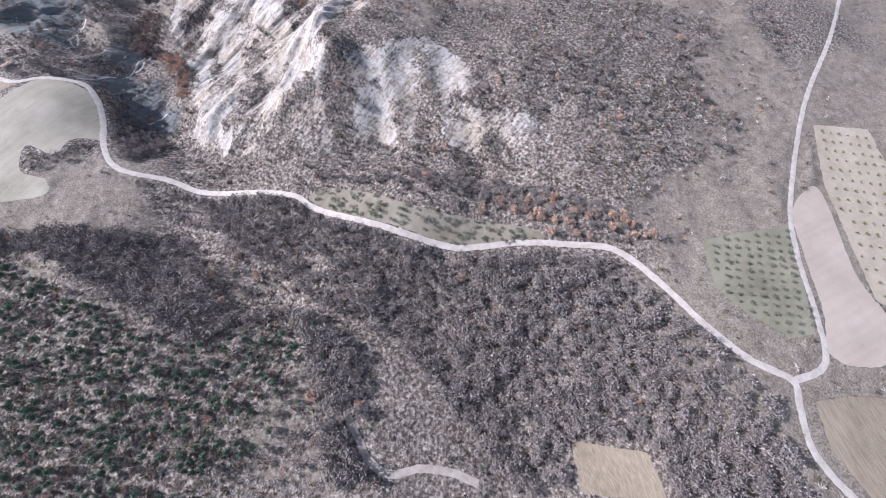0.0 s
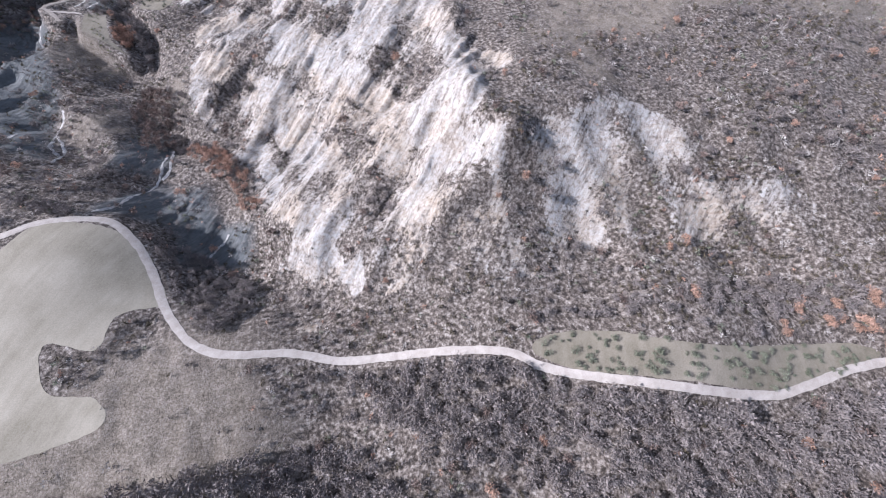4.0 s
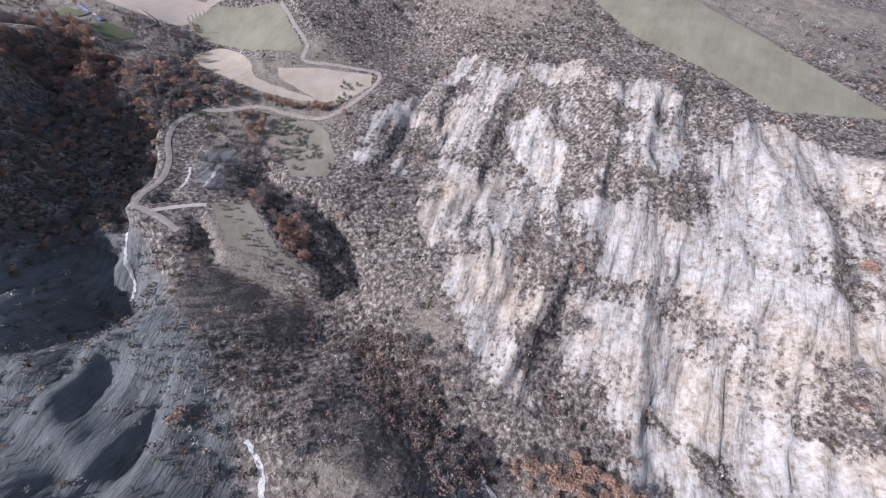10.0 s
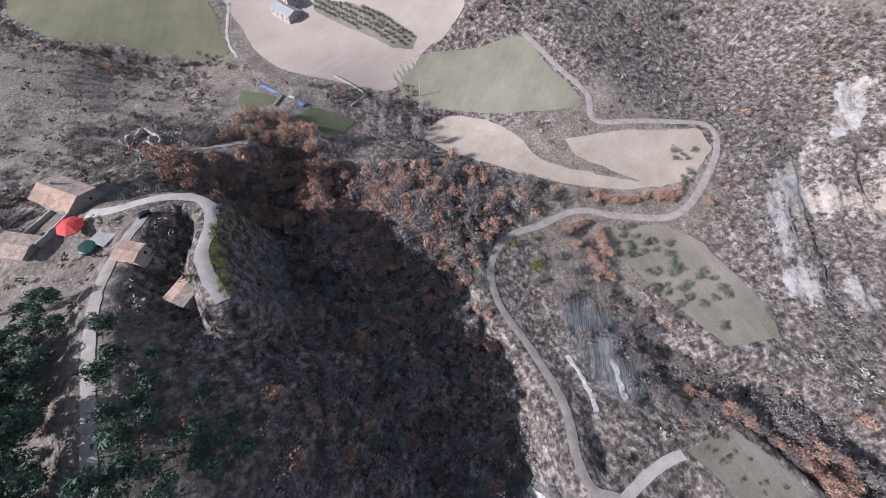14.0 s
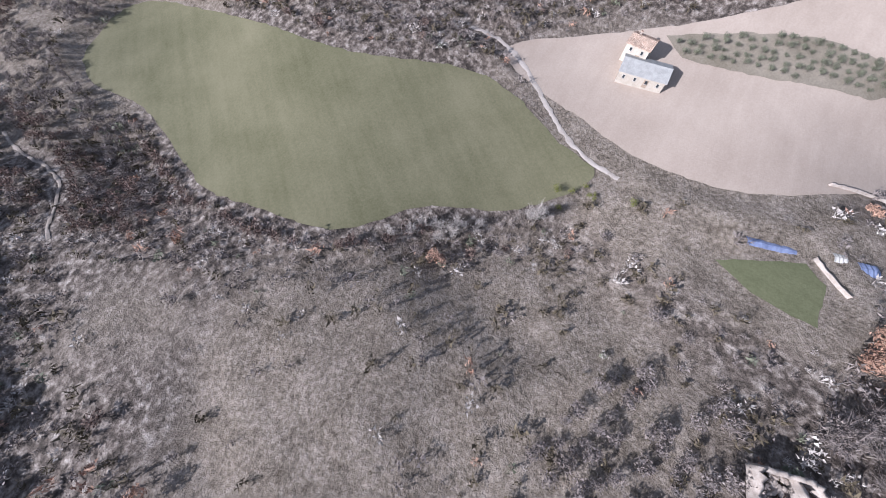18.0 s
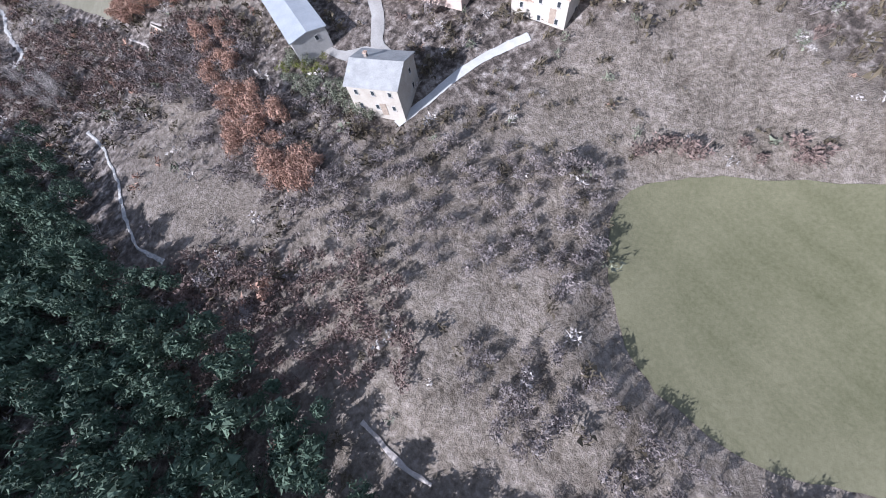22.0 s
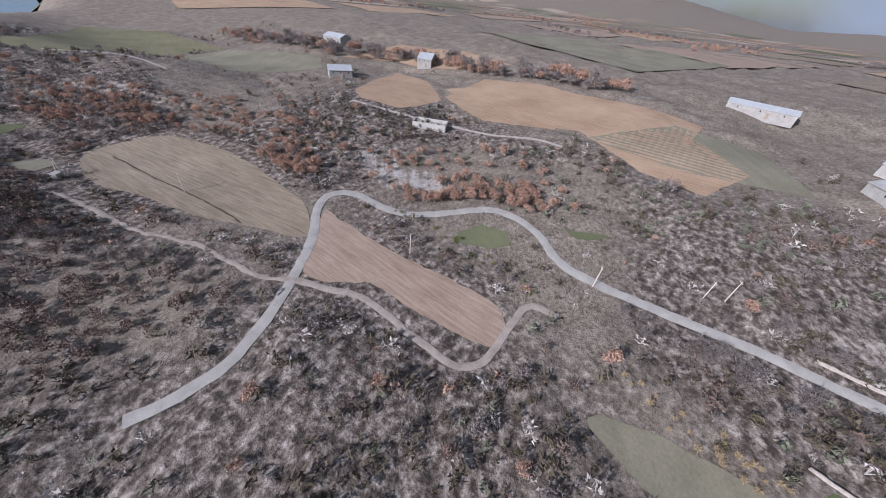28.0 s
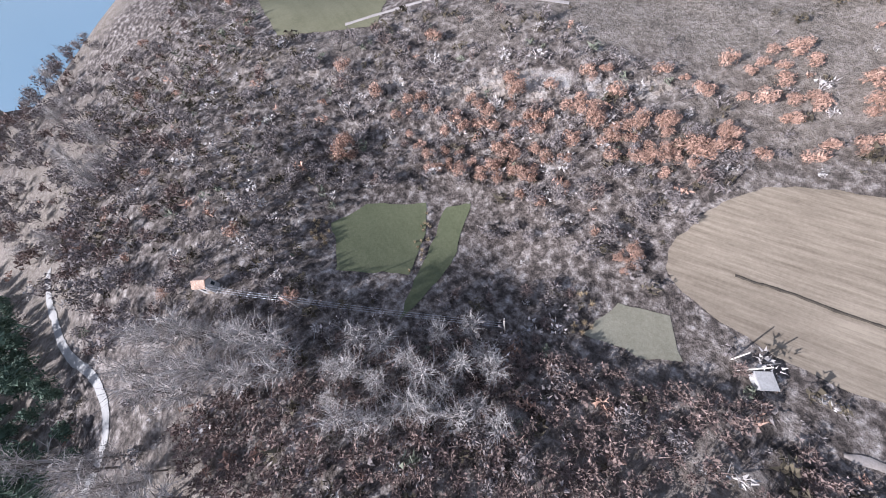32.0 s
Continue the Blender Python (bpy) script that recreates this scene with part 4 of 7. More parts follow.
GULLIES = [
    ([(-265.4, 473.2), (-270.6, 451.7), (-263.4, 428.0), (-266.3, 404.9), (-270.8, 381.8), (-264.2, 360.0)], 21, 12),
    ([(-250.2, 469.5), (-253.1, 445.4), (-250.7, 427.5), (-252.7, 408.0), (-255.4, 386.8)], 15, 9),
    (DARK_GULLY, 6, 5),
    ([(-217.0, 353.4), (-209.9, 329.7), (-203.1, 307.0), (-196.1, 286.6), (-187.5, 264.6)], 9, 12),
    ([(-263.0, 330.4), (-257.5, 307.7), (-240.8, 287.0), (-220.4, 257.8)], 8, 10),
    ([(-194.5, 235.0), (-183.0, 211.6), (-166.1, 185.8), (-134.7, 156.3)], 8, 11),
    ([(-290.0, 360.0), (-277.9, 323.9), (-265.8, 294.3)], 7, 10),
    ([(-320.4, 626.7), (-290.2, 564.4), (-268.5, 543.9)], 3, 7),
    ([(10.3, 158.3), (16.7, 134.4), (21.6, 103.4)], 2.6, 6),
    ([(-10.5, 167.5), (-3.8, 143.9), (-0.6, 110.3)], 2.6, 6),
    ([(32.2, 146.1), (38.1, 119.6), (39.2, 94.6)], 2.6, 7),
    ([(-30.1, 174.7), (-23.9, 151.7), (-20.7, 125.7)], 2.2, 5),
    ([(57.4, 134.0), (57.4, 108.6), (53.5, 86.3)], 2.2, 7),
]


def gully_depth(x, y):
    d = np.zeros(np.shape(x))
    for line, deep, wide in GULLIES:
        g = gap_to(x, y, line)
        d = np.maximum(d, deep * np.exp(-0.5 * (g / wide) ** 2) * (0.75 + 0.5 * fbm(x / 9, y / 9, 71)))
    return d


CREST = [(-33.9, 263.3), (-45.2, 228.7), (-52.4, 206.0), (-51.9, 188.2), (-44.7, 175.5), (-54.4, 168.7), (-73.4, 163.6)]


def rough(x, y):
    """Gullies and hummocks that stand on the smooth land."""
    bad = bad_mask(x, y)
    wx, wy = x + 9 * (fbm(x / 30, y / 30, 11) - 0.5), y + 9 * (fbm(x / 30, y / 30, 12) - 0.5)
    side, down = 0.68 * wx - 0.73 * wy, 0.73 * wx + 0.68 * wy
    g = ridged(side / 27, down / 66, 3, 4)
    flute = ridged(side / 6.5, down / 34, 9, 2)
    crest = 6 * np.exp(-0.5 * (gap_to(x, y, CREST) / 6) ** 2) * (0.6 + 0.8 * fbm(x / 8, y / 8, 19))
    out = bad * (10 * (g - 0.62) + 3.8 * (flute - 0.6)) + (1 - bad) * 2.4 * (fbm(x / 13, y / 13, 21) - 0.5) + 5 * (fbm(x / 60, y / 60, 31) - 0.5)
    steps = hump(x, y) / 2.6 + 1.2 * fbm(x / 40, y / 40, 33)
    steps = steps - np.floor(steps)
    out = out + 1.7 * (smooth(0.7, 1.0, steps) - steps) * soft_inside(x, y, [DRYGRASS_1, DRYGRASS_2], 6)
    return out + crest - gully_depth(x, y)


def graded(lo, hi, step, reach, grow=1.16):
    mid = list(np.arange(lo, hi + 0.1, step))
    s, a, b = step, [], []
    x0, x1 = mid[0], mid[-1]
    while x1 < reach:
        s *= grow
        x0, x1 = x0 - s, x1 + s
        a.append(x0)
        b.append(x1)
    return np.array(a[::-1] + mid + b)


def denser(line, lo, hi, step):
    """The same steps, but finer between two bounds."""
    return np.concatenate([line[line < lo], np.arange(lo, hi, step), line[line >= hi]])


GX, GY = denser(graded(-390, 225, 2.0, 4300), -235, -25, 1.15), denser(graded(-75, 1110, 2.0, 4600), 150, 390, 1.15)
MX, MY = np.meshgrid(GX, GY)
NEAR = (MX > -470) & (MX < 310) & (MY > -150) & (MY < 1180)
TAME = np.ones(MX.shape)
TAME[NEAR] = tame(MX[NEAR], MY[NEAR])
MZ = land(MX, MY) + np.where(NEAR, rough(MX, MY) * TAME, 0)
# sink the sheet a little under roads and fields, which lie on it
MZ -= np.where(NEAR, 0.12 * (1 - smooth(0, 0.4, TAME)), 0)


def grid_lookup(values, x, y):
    """Height of the built sheet at points."""
    x, y = np.asarray(x, float), np.asarray(y, float)
    i = np.clip(np.searchsorted(GX, x) - 1, 0, len(GX) - 2)
    j = np.clip(np.searchsorted(GY, y) - 1, 0, len(GY) - 2)
    fx, fy = (x - GX[i]) / (GX[i + 1] - GX[i]), (y - GY[j]) / (GY[j + 1] - GY[j])
    return values[j, i] * (1 - fx) * (1 - fy) + values[j, i + 1] * fx * (1 - fy) + values[j + 1, i] * (1 - fx) * fy + values[j + 1, i + 1] * fx * fy


def height(x, y):
    return grid_lookup(MZ, x, y)


def mesh_from(name, verts, faces, material):
    """faces: an array of quads or triangles."""
    me = bpy.data.meshes.new(name)
    v, f = np.asarray(verts, np.float32), np.asarray(faces, np.int32)
    me.vertices.add(len(v))
    me.vertices.foreach_set("co", v.ravel())
    me.loops.add(f.size)
    me.loops.foreach_set("vertex_index", f.ravel())
    me.polygons.add(len(f))
    me.polygons.foreach_set("loop_start", np.arange(0, f.size, f.shape[1], dtype=np.int32))
    me.update(calc_edges=True)
    me.materials.append(material)
    return me


nx, ny = len(GX), len(GY)
q = np.arange(nx * ny).reshape(ny, nx)
ground_faces = np.stack([q[:-1, :-1], q[:-1, 1:], q[1:, 1:], q[1:, :-1]], -1).reshape(-1, 4)
ground_mesh = mesh_from("ground", np.stack([MX, MY, MZ], -1).reshape(-1, 3), ground_faces, MAT_GROUND)
ground_mesh.shade_smooth()
gully = rough(MX, MY) * np.where(NEAR, TAME, 0)
warp = 5 * (fbm(MX / 9, MY / 9, 81) - 0.5), 5 * (fbm(MX / 9, MY / 9, 82) - 0.5)
CLAY, GRASSY, SHADE_GREY = np.zeros(MX.shape), np.zeros(MX.shape), np.zeros(MX.shape)
nx_, ny_ = MX[NEAR] + warp[0][NEAR], MY[NEAR] + warp[1][NEAR]
patchy = fbm(nx_ / 14, ny_ / 14, 78)
speckled = soft_inside(nx_, ny_, SPECKLES, 8)
CLAY[NEAR] = np.maximum(0.6 * soft_inside(nx_, ny_, CLAYS, 3.5), speckled * np.clip(0.45 + 0.55 * (patchy - 0.5) + 0.012 * gully[NEAR], 0.15, 0.6))
CLAY[NEAR] = np.maximum(CLAY[NEAR], 0.2 + 0.4 * (fbm(nx_ / 30, ny_ / 30, 77) - 0.5))
# amount of painted valley shade on the grey clay
SHADE_GREY[NEAR] = soft_inside(nx_, ny_, SHADED_GREYCLAYS, 4) * 0.92
GRASSY[~NEAR] = 1
GRASSY[NEAR] = np.maximum(soft_inside(nx_, ny_, DRYGRASSS, 9), smooth(0.5, 0.68, fbm(nx_ / 60, ny_ / 60, 55)) * (1 - speckled))
GRASSY[NEAR] = np.maximum(GRASSY[NEAR], smooth(-222, -195, nx_) * smooth(690, 730, ny_))
GRASSY[NEAR] = np.maximum(GRASSY[NEAR], smooth(840, 900, ny_ - 0.5 * (nx_ + 200)) * smooth(-205, -180, nx_))
pale = np.zeros(MX.shape)
stripes = ridged(nx_ / 15, ny_ / 70, 91, 2)
pale[NEAR] = soft_inside(nx_, ny_, PALES, 6) * (0.36 + 0.3 * (stripes - 0.4) + 0.3 * (patchy - 0.5))
CLAY = np.maximum(CLAY, np.where(NEAR, 0.9 * pale, 0))
clay, grassy, grey = np.maximum(CLAY, np.where(NEAR, pale, 0)) * np.where(NEAR, TAME, 1), GRASSY, SHADE_GREY
layer = ground_mesh.color_attributes.new("cover", "FLOAT_COLOR", "POINT")
layer.data.foreach_set("color", np.stack([clay, grassy, grey, np.ones_like(clay)], -1).astype(np.float32).ravel())
tagged(new("ground", ground_mesh), "scrubby rolling hill country with pale eroded clay slopes", "ground", kind="structure")


def ribbon(name, line, width, material, label):
    c = curve_through(line, 0.5 if width < 1.7 else 1.5)
    c = c + (0.7 if width < 1.7 else 0.25) * np.stack([fbm(c[:, 0] / 5, c[:, 1] / 5, 14) - 0.5, fbm(c[:, 0] / 5, c[:, 1] / 5, 15) - 0.5], 1)
    t = np.gradient(c, axis=0)
    t /= np.linalg.norm(t, axis=1)[:, None] + 1e-9
    side = np.stack([-t[:, 1], t[:, 0]], 1)
    wild = "stream" in name or width < 1.1
    offs = np.array([-0.5, -0.2, 0.2, 0.5]) * width
    v = []
    for k, o in enumerate(offs):
        ragged = fbm(c[:, 0] / 1.3, c[:, 1] / 1.3, 12 + 7 * (k > 1)) - 0.5
        wob = np.clip(1 + (2.3 if wild else 0.5) * ragged, 0.06, 2.2)
        xy = c + side * (o * wob)[:, None]
        z = height(xy[:, 0], xy[:, 1]) + (0.16 if k in (1, 2) else 0.1)
        v.append(np.c_[xy, z])
    v = np.stack(v, 1)
    n = len(c)
    ids = np.arange(n * 4).reshape(n, 4)
    f = np.stack([ids[:-1, :-1], ids[:-1, 1:], ids[1:, 1:], ids[1:, :-1]], -1).reshape(-1, 4)
    me = mesh_from(name, v.reshape(-1, 3), f, material)
    me.shade_smooth()
    return tagged(new(name, me), label, "road" if "stream" not in name else "stream bed", kind="structure")


def patch(name, poly, material, label, lift=0.07, cells=45):
    """A field that lies on the land, with a slightly ragged edge."""
    from mathutils.geometry import delaunay_2d_cdt
    if len(poly) < 9:
        p = np.array(poly + poly[:1], float)
        edge = np.concatenate([p[k] + (p[k + 1] - p[k]) * np.linspace(0, 1, max(4, int(np.hypot(*(p[k + 1] - p[k])) / (1.2 if lift < 0.3 else 25))), endpoint=False)[:, None] for k in range(len(poly))])
    else:
        edge = curve_through(poly, 1.2, True)
    edge = edge + 1.1 * np.stack([fbm(edge[:, 0] / 2, edge[:, 1] / 2, 61) - 0.5, fbm(edge[:, 0] / 2, edge[:, 1] / 2, 62) - 0.5], 1)
    lo, hi = edge.min(0), edge.max(0)
    step = max(2.0, float((hi - lo).max()) / cells)
    gx, gy = np.meshgrid(np.arange(lo[0], hi[0], step), np.arange(lo[1], hi[1], step))
    gx, gy = gx.ravel(), gy.ravel()
    ok = inside(gx, gy, edge) & (gap_to(gx, gy, edge, True) > step * 0.5)
    pts = [Vector(p) for p in edge] + [Vector((a, b)) for a, b in zip(gx[ok], gy[ok])]
    n = len(edge)
    vs, _, fs, _, _, _ = delaunay_2d_cdt(pts, [(i, (i + 1) % n) for i in range(n)], [], 1, 1e-4)
    xy = np.array([tuple(v) for v in vs])
    z = height(xy[:, 0], xy[:, 1]) + lift
    me = mesh_from(name, np.c_[xy, z], np.array([f[:3] for f in fs if len(f) == 3]), material)
    me.shade_smooth()
    ob = new(name, me)
    return tagged(ob, label, "field", kind="structure")


for args in ROADS:
    ribbon(*args)
for args in FIELDS:
    patch(*args)
for line in WHITES:
    ribbon("stream_bed", line, 1.1, MAT_STONEBED, "white salt-crusted runnel in the grey clay gully")


# the far plain: a patchwork of ploughed, stubble and green fields
rs_far = np.random.RandomState(31)
for i in range(-2, 15):
    for j in range(-6, 12):
        u, v = 175 * (i + rs_far.uniform(-0.18, 0.18)), 150 * j + rs_far.uniform(-25, 25)
        cx, cy = -160 + 0.93 * u + 0.37 * v, 1150 - 0.37 * u + 0.93 * v
        hu, hv = rs_far.uniform(60, 88), rs_far.uniform(42, 72)
        mat = (MAT_PLOUGH, MAT_STUBBLE, MAT_GRASS_DULL, MAT_TAN, MAT_SAND, MAT_MEADOW, MAT_STUBBLE)[rs_far.randint(7)]
        shore = -65 + (0 if cy < 1200 else np.interp(cy, [1200, 1700, 2150, 2700], [-160, -120, -20, 560]))
        taken = min(float(gap_to(np.array([cx]), np.array([cy]), p, True)[0]) for p in (FAR_PLOUGH, FAR_TAN, EAST_A, EAST_B, EAST_C, BROWN_B, FAR_GREEN))
        if cy < 480 or np.hypot(cx + 300, cy - 900) > 2300 or cx < shore or taken < 70 or rs_far.uniform() < 0.1:
            continue
        quad = [(cx + 0.93 * a * hu * rs_far.uniform(0.8, 1.1) + 0.37 * b * hv, cy - 0.37 * a * hu + 0.93 * b * hv * rs_far.uniform(0.8, 1.1)) for a, b in ((-1, -1), (1, -1), (1, 1), (-1, 1))]
        patch("far_field", quad, mat, "distant field on the far plain", 0.5, 8)


# ---------------------------------------------------------------- plants
def part(name, me, parent, label=""):
    ob = new(name, me)
    ob.parent = parent
    return tagged(ob, label)


def leafy(rs, blobs, leaves, leaf, tall=1.0, cone=0.0):
    """Leaf clumps on the shells of a few lumps; crown of width 1, standing from 0.15 to about tall."""
    v = []
    for _ in range(blobs):
        a, r, h = rs.uniform(0, 2 * np.pi), 0.3 * np.sqrt(rs.uniform()), rs.uniform(0.25, 0.8)
        if cone:
            r *= 1 - cone * h
        c = np.array([r * np.cos(a), r * np.sin(a), (0.2 + 0.65 * h) * tall])
        size = rs.uniform(0.15, 0.25) * (1 - cone * 0.6 * h)
        n = leaves // blobs
        d = rs.normal(size=(n, 3))
        d /= np.linalg.norm(d, axis=1)[:, None]
        p = c + d * size * rs.uniform(0.65, 1.1, (n, 1)) * np.array([1, 1, 0.85])
        e1, e2 = rs.normal(size=(n, 3)), rs.normal(size=(n, 3))
        e1 -= 0.6 * d * (e1 * d).sum(1)[:, None]
        e2 -= 0.6 * d * (e2 * d).sum(1)[:, None]
        v.append(np.stack([p, p + e1 * leaf, p + e2 * leaf], 1))
    v = np.concatenate(v)
    return v.reshape(-1, 3)


def twiggy(rs, limbs, twigs, width, tall=1.0, spread=0.5, start=0.1):
    """Bare limbs that fork into fine twigs, all as slim blades."""
    v = []

    def blade(a, b, w):
        d = b - a
        s = np.cross(d, rs.normal(size=3))
        s *= w / (np.linalg.norm(s) + 1e-9)
        v.append([a - s, a + s, b])

    for _ in range(limbs):
        ang, lean = rs.uniform(0, 2 * np.pi), rs.uniform(0.25, 1.0) * spread
        a = np.array([0, 0, start * tall * rs.uniform(0.5, 1.6)])
        b = np.array([lean * np.cos(ang), lean * np.sin(ang), tall * (1.02 - 0.55 * (lean / spread) ** 2) * rs.uniform(0.8, 1.05)])
        blade(a, b, width * 1.5)
        for _ in range(twigs):
            f = rs.uniform(0.3, 0.95)
            m = a + (b - a) * f
            e = m + rs.normal(size=3) * 0.16 + np.array([0.1 * np.cos(ang), 0.1 * np.sin(ang), 0.1])
            blade(m, e, width)
    return np.array(v).reshape(-1, 3)


def fuzz(rs, blobs, n, length, tall, wide=0.012):
    """Fine twig ends that stand out of the lumps of a bare crown."""
    v = []
    for _ in range(blobs):
        a, r, h = rs.uniform(0, 2 * np.pi), 0.32 * np.sqrt(rs.uniform()), rs.uniform(0.3, 0.8)
        c = np.array([r * np.cos(a), r * np.sin(a), (0.2 + 0.65 * h) * tall])
        k = n // blobs
        d = rs.normal(size=(k, 3))
        d[:, 2] = np.abs(d[:, 2]) * 0.9 - 0.15
        d /= np.linalg.norm(d, axis=1)[:, None]
        p = c + d * rs.uniform(0.06, 0.2, (k, 1))
        side = np.cross(d, rs.normal(size=(k, 3))) * wide
        v.append(np.stack([p - side, p + side, p + d * length * rs.uniform(0.7, 1.5, (k, 1))], 1))
    return np.concatenate(v).reshape(-1, 3)


def trunk_mesh(name, rs, tall, thick, limbs):
    """A tapered trunk with a few limbs."""
    v, f = [], []

    def stem(a, b, ra, rb, sides=6):
        k = len(v)
        up = np.array(b) - np.array(a)
        x = np.cross(up, (0.3, 0.9, 0.2))
        x /= np.linalg.norm(x)
        y = np.cross(up, x)
        y /= np.linalg.norm(y)
        for c, r in ((a, ra), (b, rb)):
            for i in range(sides):
                w = 2 * np.pi * i / sides
                v.append(np.array(c) + r * (np.cos(w) * x + np.sin(w) * y))
        for i in range(sides):
            j = (i + 1) % sides
            f.append((k + i, k + j, k + sides + j, k + sides + i))

    mid = (rs.uniform(-0.04, 0.04), rs.uniform(-0.04, 0.04), tall * 0.5)
    stem((0, 0, -0.08), mid, thick, thick * 0.7)
    stem(mid, (mid[0] * 2, mid[1] * 2, tall * 0.85), thick * 0.7, thick * 0.25)
    for i in range(limbs):
        w = 2 * np.pi * i / limbs + rs.uniform(-0.5, 0.5)
        z0 = tall * rs.uniform(0.35, 0.6)
        stem((mid[0], mid[1], z0), (0.26 * np.cos(w), 0.26 * np.sin(w), z0 + tall * 0.3), thick * 0.4, thick * 0.12, 4)
    return mesh_from(name, np.array(v), np.array(f), MAT_BARK)


def tris(name, v, material):
    return mesh_from(name, v, np.arange(len(v)).reshape(-1, 3), material)


RS = np.random.RandomState(7)
CROWNS = {
    "oak": [tris("crown", leafy(RS, 12, 1000, 0.042, 0.95), MAT_RUST) for _ in range(4)],
    "pine": [tris("crown", leafy(RS, 13, 1000, 0.042, 1.25, 0.5), MAT_PINE) for _ in range(4)],
    "olive": [tris("crown", leafy(RS, 9, 560, 0.048, 0.85), MAT_OLIVE) for _ in range(4)],
    "bush": [tris("crown", leafy(RS, 7, 380, 0.05, 0.8), MAT_GREENBUSH) for _ in range(3)],
    "bare": [tris("crown", np.concatenate([twiggy(RS, 22, 10, 0.008, 0.95), fuzz(RS, 9, 300, 0.07, 0.95)]), MAT_TWIG) for _ in range(4)],
    "thicket": [tris("crown", np.concatenate([twiggy(RS, 14, 5, 0.012, 0.8), fuzz(RS, 8, 150, 0.1, 0.8)]), MAT_THICKET) for _ in range(4)],
    "tall": [tris("crown", twiggy(RS, 22, 18, 0.006, 1.5, 0.42, 0.3), MAT_TWIG_PALE) for _ in range(4)],
    "reed": [tris("crown", twiggy(RS, 60, 3, 0.012, 0.9, 0.35, 0.02), MAT_REED) for _ in range(3)],
}
TRUNKS = {
    "oak": (0.55, 0.04, 4), "pine": (0.9, 0.035, 0), "olive": (0.45, 0.05, 3), "bush": (0.4, 0.03, 3),
    "bare": (0.6, 0.03, 5), "tall": (1.2, 0.028, 5), "reed": (0.4, 0.02, 0),
}
NAMES = {
    "oak": ("oak_tree", "oak tree with rusty orange-brown winter leaves on the slope", "tree", "rusty oaks"),
    "pine": ("pine_tree", "dark green pine tree in dense evergreen wood", "tree", "dark pines"),
    "olive": ("olive_tree", "small grey-green olive tree on thin grass", "tree", "olive trees"),
    "bush": ("green_bush", "yellow-green leafy bush beside the track", "bush", "green bushes"),
    "bare": ("bare_tree", "leafless grey-brown tree among dry scrub", "tree", "bare trees"),
    "tall": ("tall_bare_tree", "tall leafless tree with pale forking branches", "tree", "tall bare trees"),
    "reed": ("reed_clump", "clump of dry straw-coloured reeds", "reeds", "reed clumps"),
}
MODELS = {}
for kind, crowns in CROWNS.items():
    if kind == "thicket":
        continue
    name, label, category, group = NAMES[kind]
    for crown in crowns:
        root = tagged(new(name), label, category, group)
        root.empty_display_size = 0.2
        if kind != "reed":
            part("trunk", trunk_mesh("trunk", RS, *TRUNKS[kind]), root)
            part("crown", crown, root)
        else:
            part("stem_tuft", crown, root)
        MODELS.setdefault(kind, []).append(root)
FRESH = {id(r) for rs_ in MODELS.values() for r in rs_}


def plant(kind, x, y, size, k):
    m = Matrix.Translation((x, y, float(height(x, y)) - 0.05)) @ Matrix.Rotation(RS.uniform(0, 6.28), 4, "Z") @ Matrix.Diagonal((size, size, size * RS.uniform(0.85, 1.2), 1))
    root = MODELS[kind][k % len(MODELS[kind])]
    if id(root) in FRESH:
        FRESH.discard(id(root))
        root.matrix_basis = m
        return
    copy_thing(root, Matrix.Identity(4)).matrix_basis = m


TREES, WOODS = [], {}


def zone(kind, count, size, poly):
    """Trees of one kind, spread unevenly over a stretch of land; far ones are joined as woods."""
    joined = kind.startswith("far_")
    kind = kind.replace("far_", "")
    p = np.array(poly, float)
    lo, hi = p.min(0), p.max(0)
    placed, tries = 0, 0
    while placed < count and tries < count * 25:
        tries += 1
        x, y = RS.uniform(lo[0], hi[0]), RS.uniform(lo[1], hi[1])
        if not inside(np.array(x), np.array(y), poly):
            continue
        clear = 0.55 if tries < count * 12 else 0.35
        if any((x - a) ** 2 + (y - b) ** 2 < (clear * (size + c) / 2) ** 2 for a, b, c in TREES[-400:]):
            continue
        if kind not in ("olive", "reed", "bush") and float(grid_lookup(TAME, x, y)) < 0.25:
            continue
        s = size * RS.uniform(0.7, 1.25)
        TREES.append((x, y, s))
        if joined:
            WOODS.setdefault(kind, []).append((x, y, float(height(x, y)), s))
        else:
            plant(kind, x, y, s, RS.randint(9))
        placed += 1


zone('oak', 14, 5, [(-206.6, 361.1), (-199.0, 353.4), (-204.8, 340.6), (-210.6, 342.7), (-207.9, 356.7)])
zone('oak', 16, 4, [(-189.3, 431.6), (-160.5, 408.9), (-162.8, 404.5), (-184.2, 418.0), (-193.2, 427.1)])
zone('far_oak', 34, 4, [(-249.7, 473.7), (-216.2, 469.7), (-207.8, 448.6), (-198.6, 435.0), (-204.7, 429.5), (-222.3, 442.8), (-230.1, 453.3), (-253.4, 459.1)])
zone('bare', 24, 4, [(-249.7, 473.7), (-216.2, 469.7), (-207.8, 448.6), (-198.6, 435.0), (-204.7, 429.5), (-222.3, 442.8), (-230.1, 453.3), (-253.4, 459.1)])
zone('oak', 12, 4, [(-203.3, 426.8), (-194.7, 420.6), (-204.4, 403.0), (-207.8, 405.0), (-205.8, 418.3)])
zone('far_bare', 110, 4, [(-265.1, 467.3), (-228.8, 455.7), (-247.1, 418.2), (-260.1, 411.0), (-281.2, 413.8), (-281.9, 427.6)])
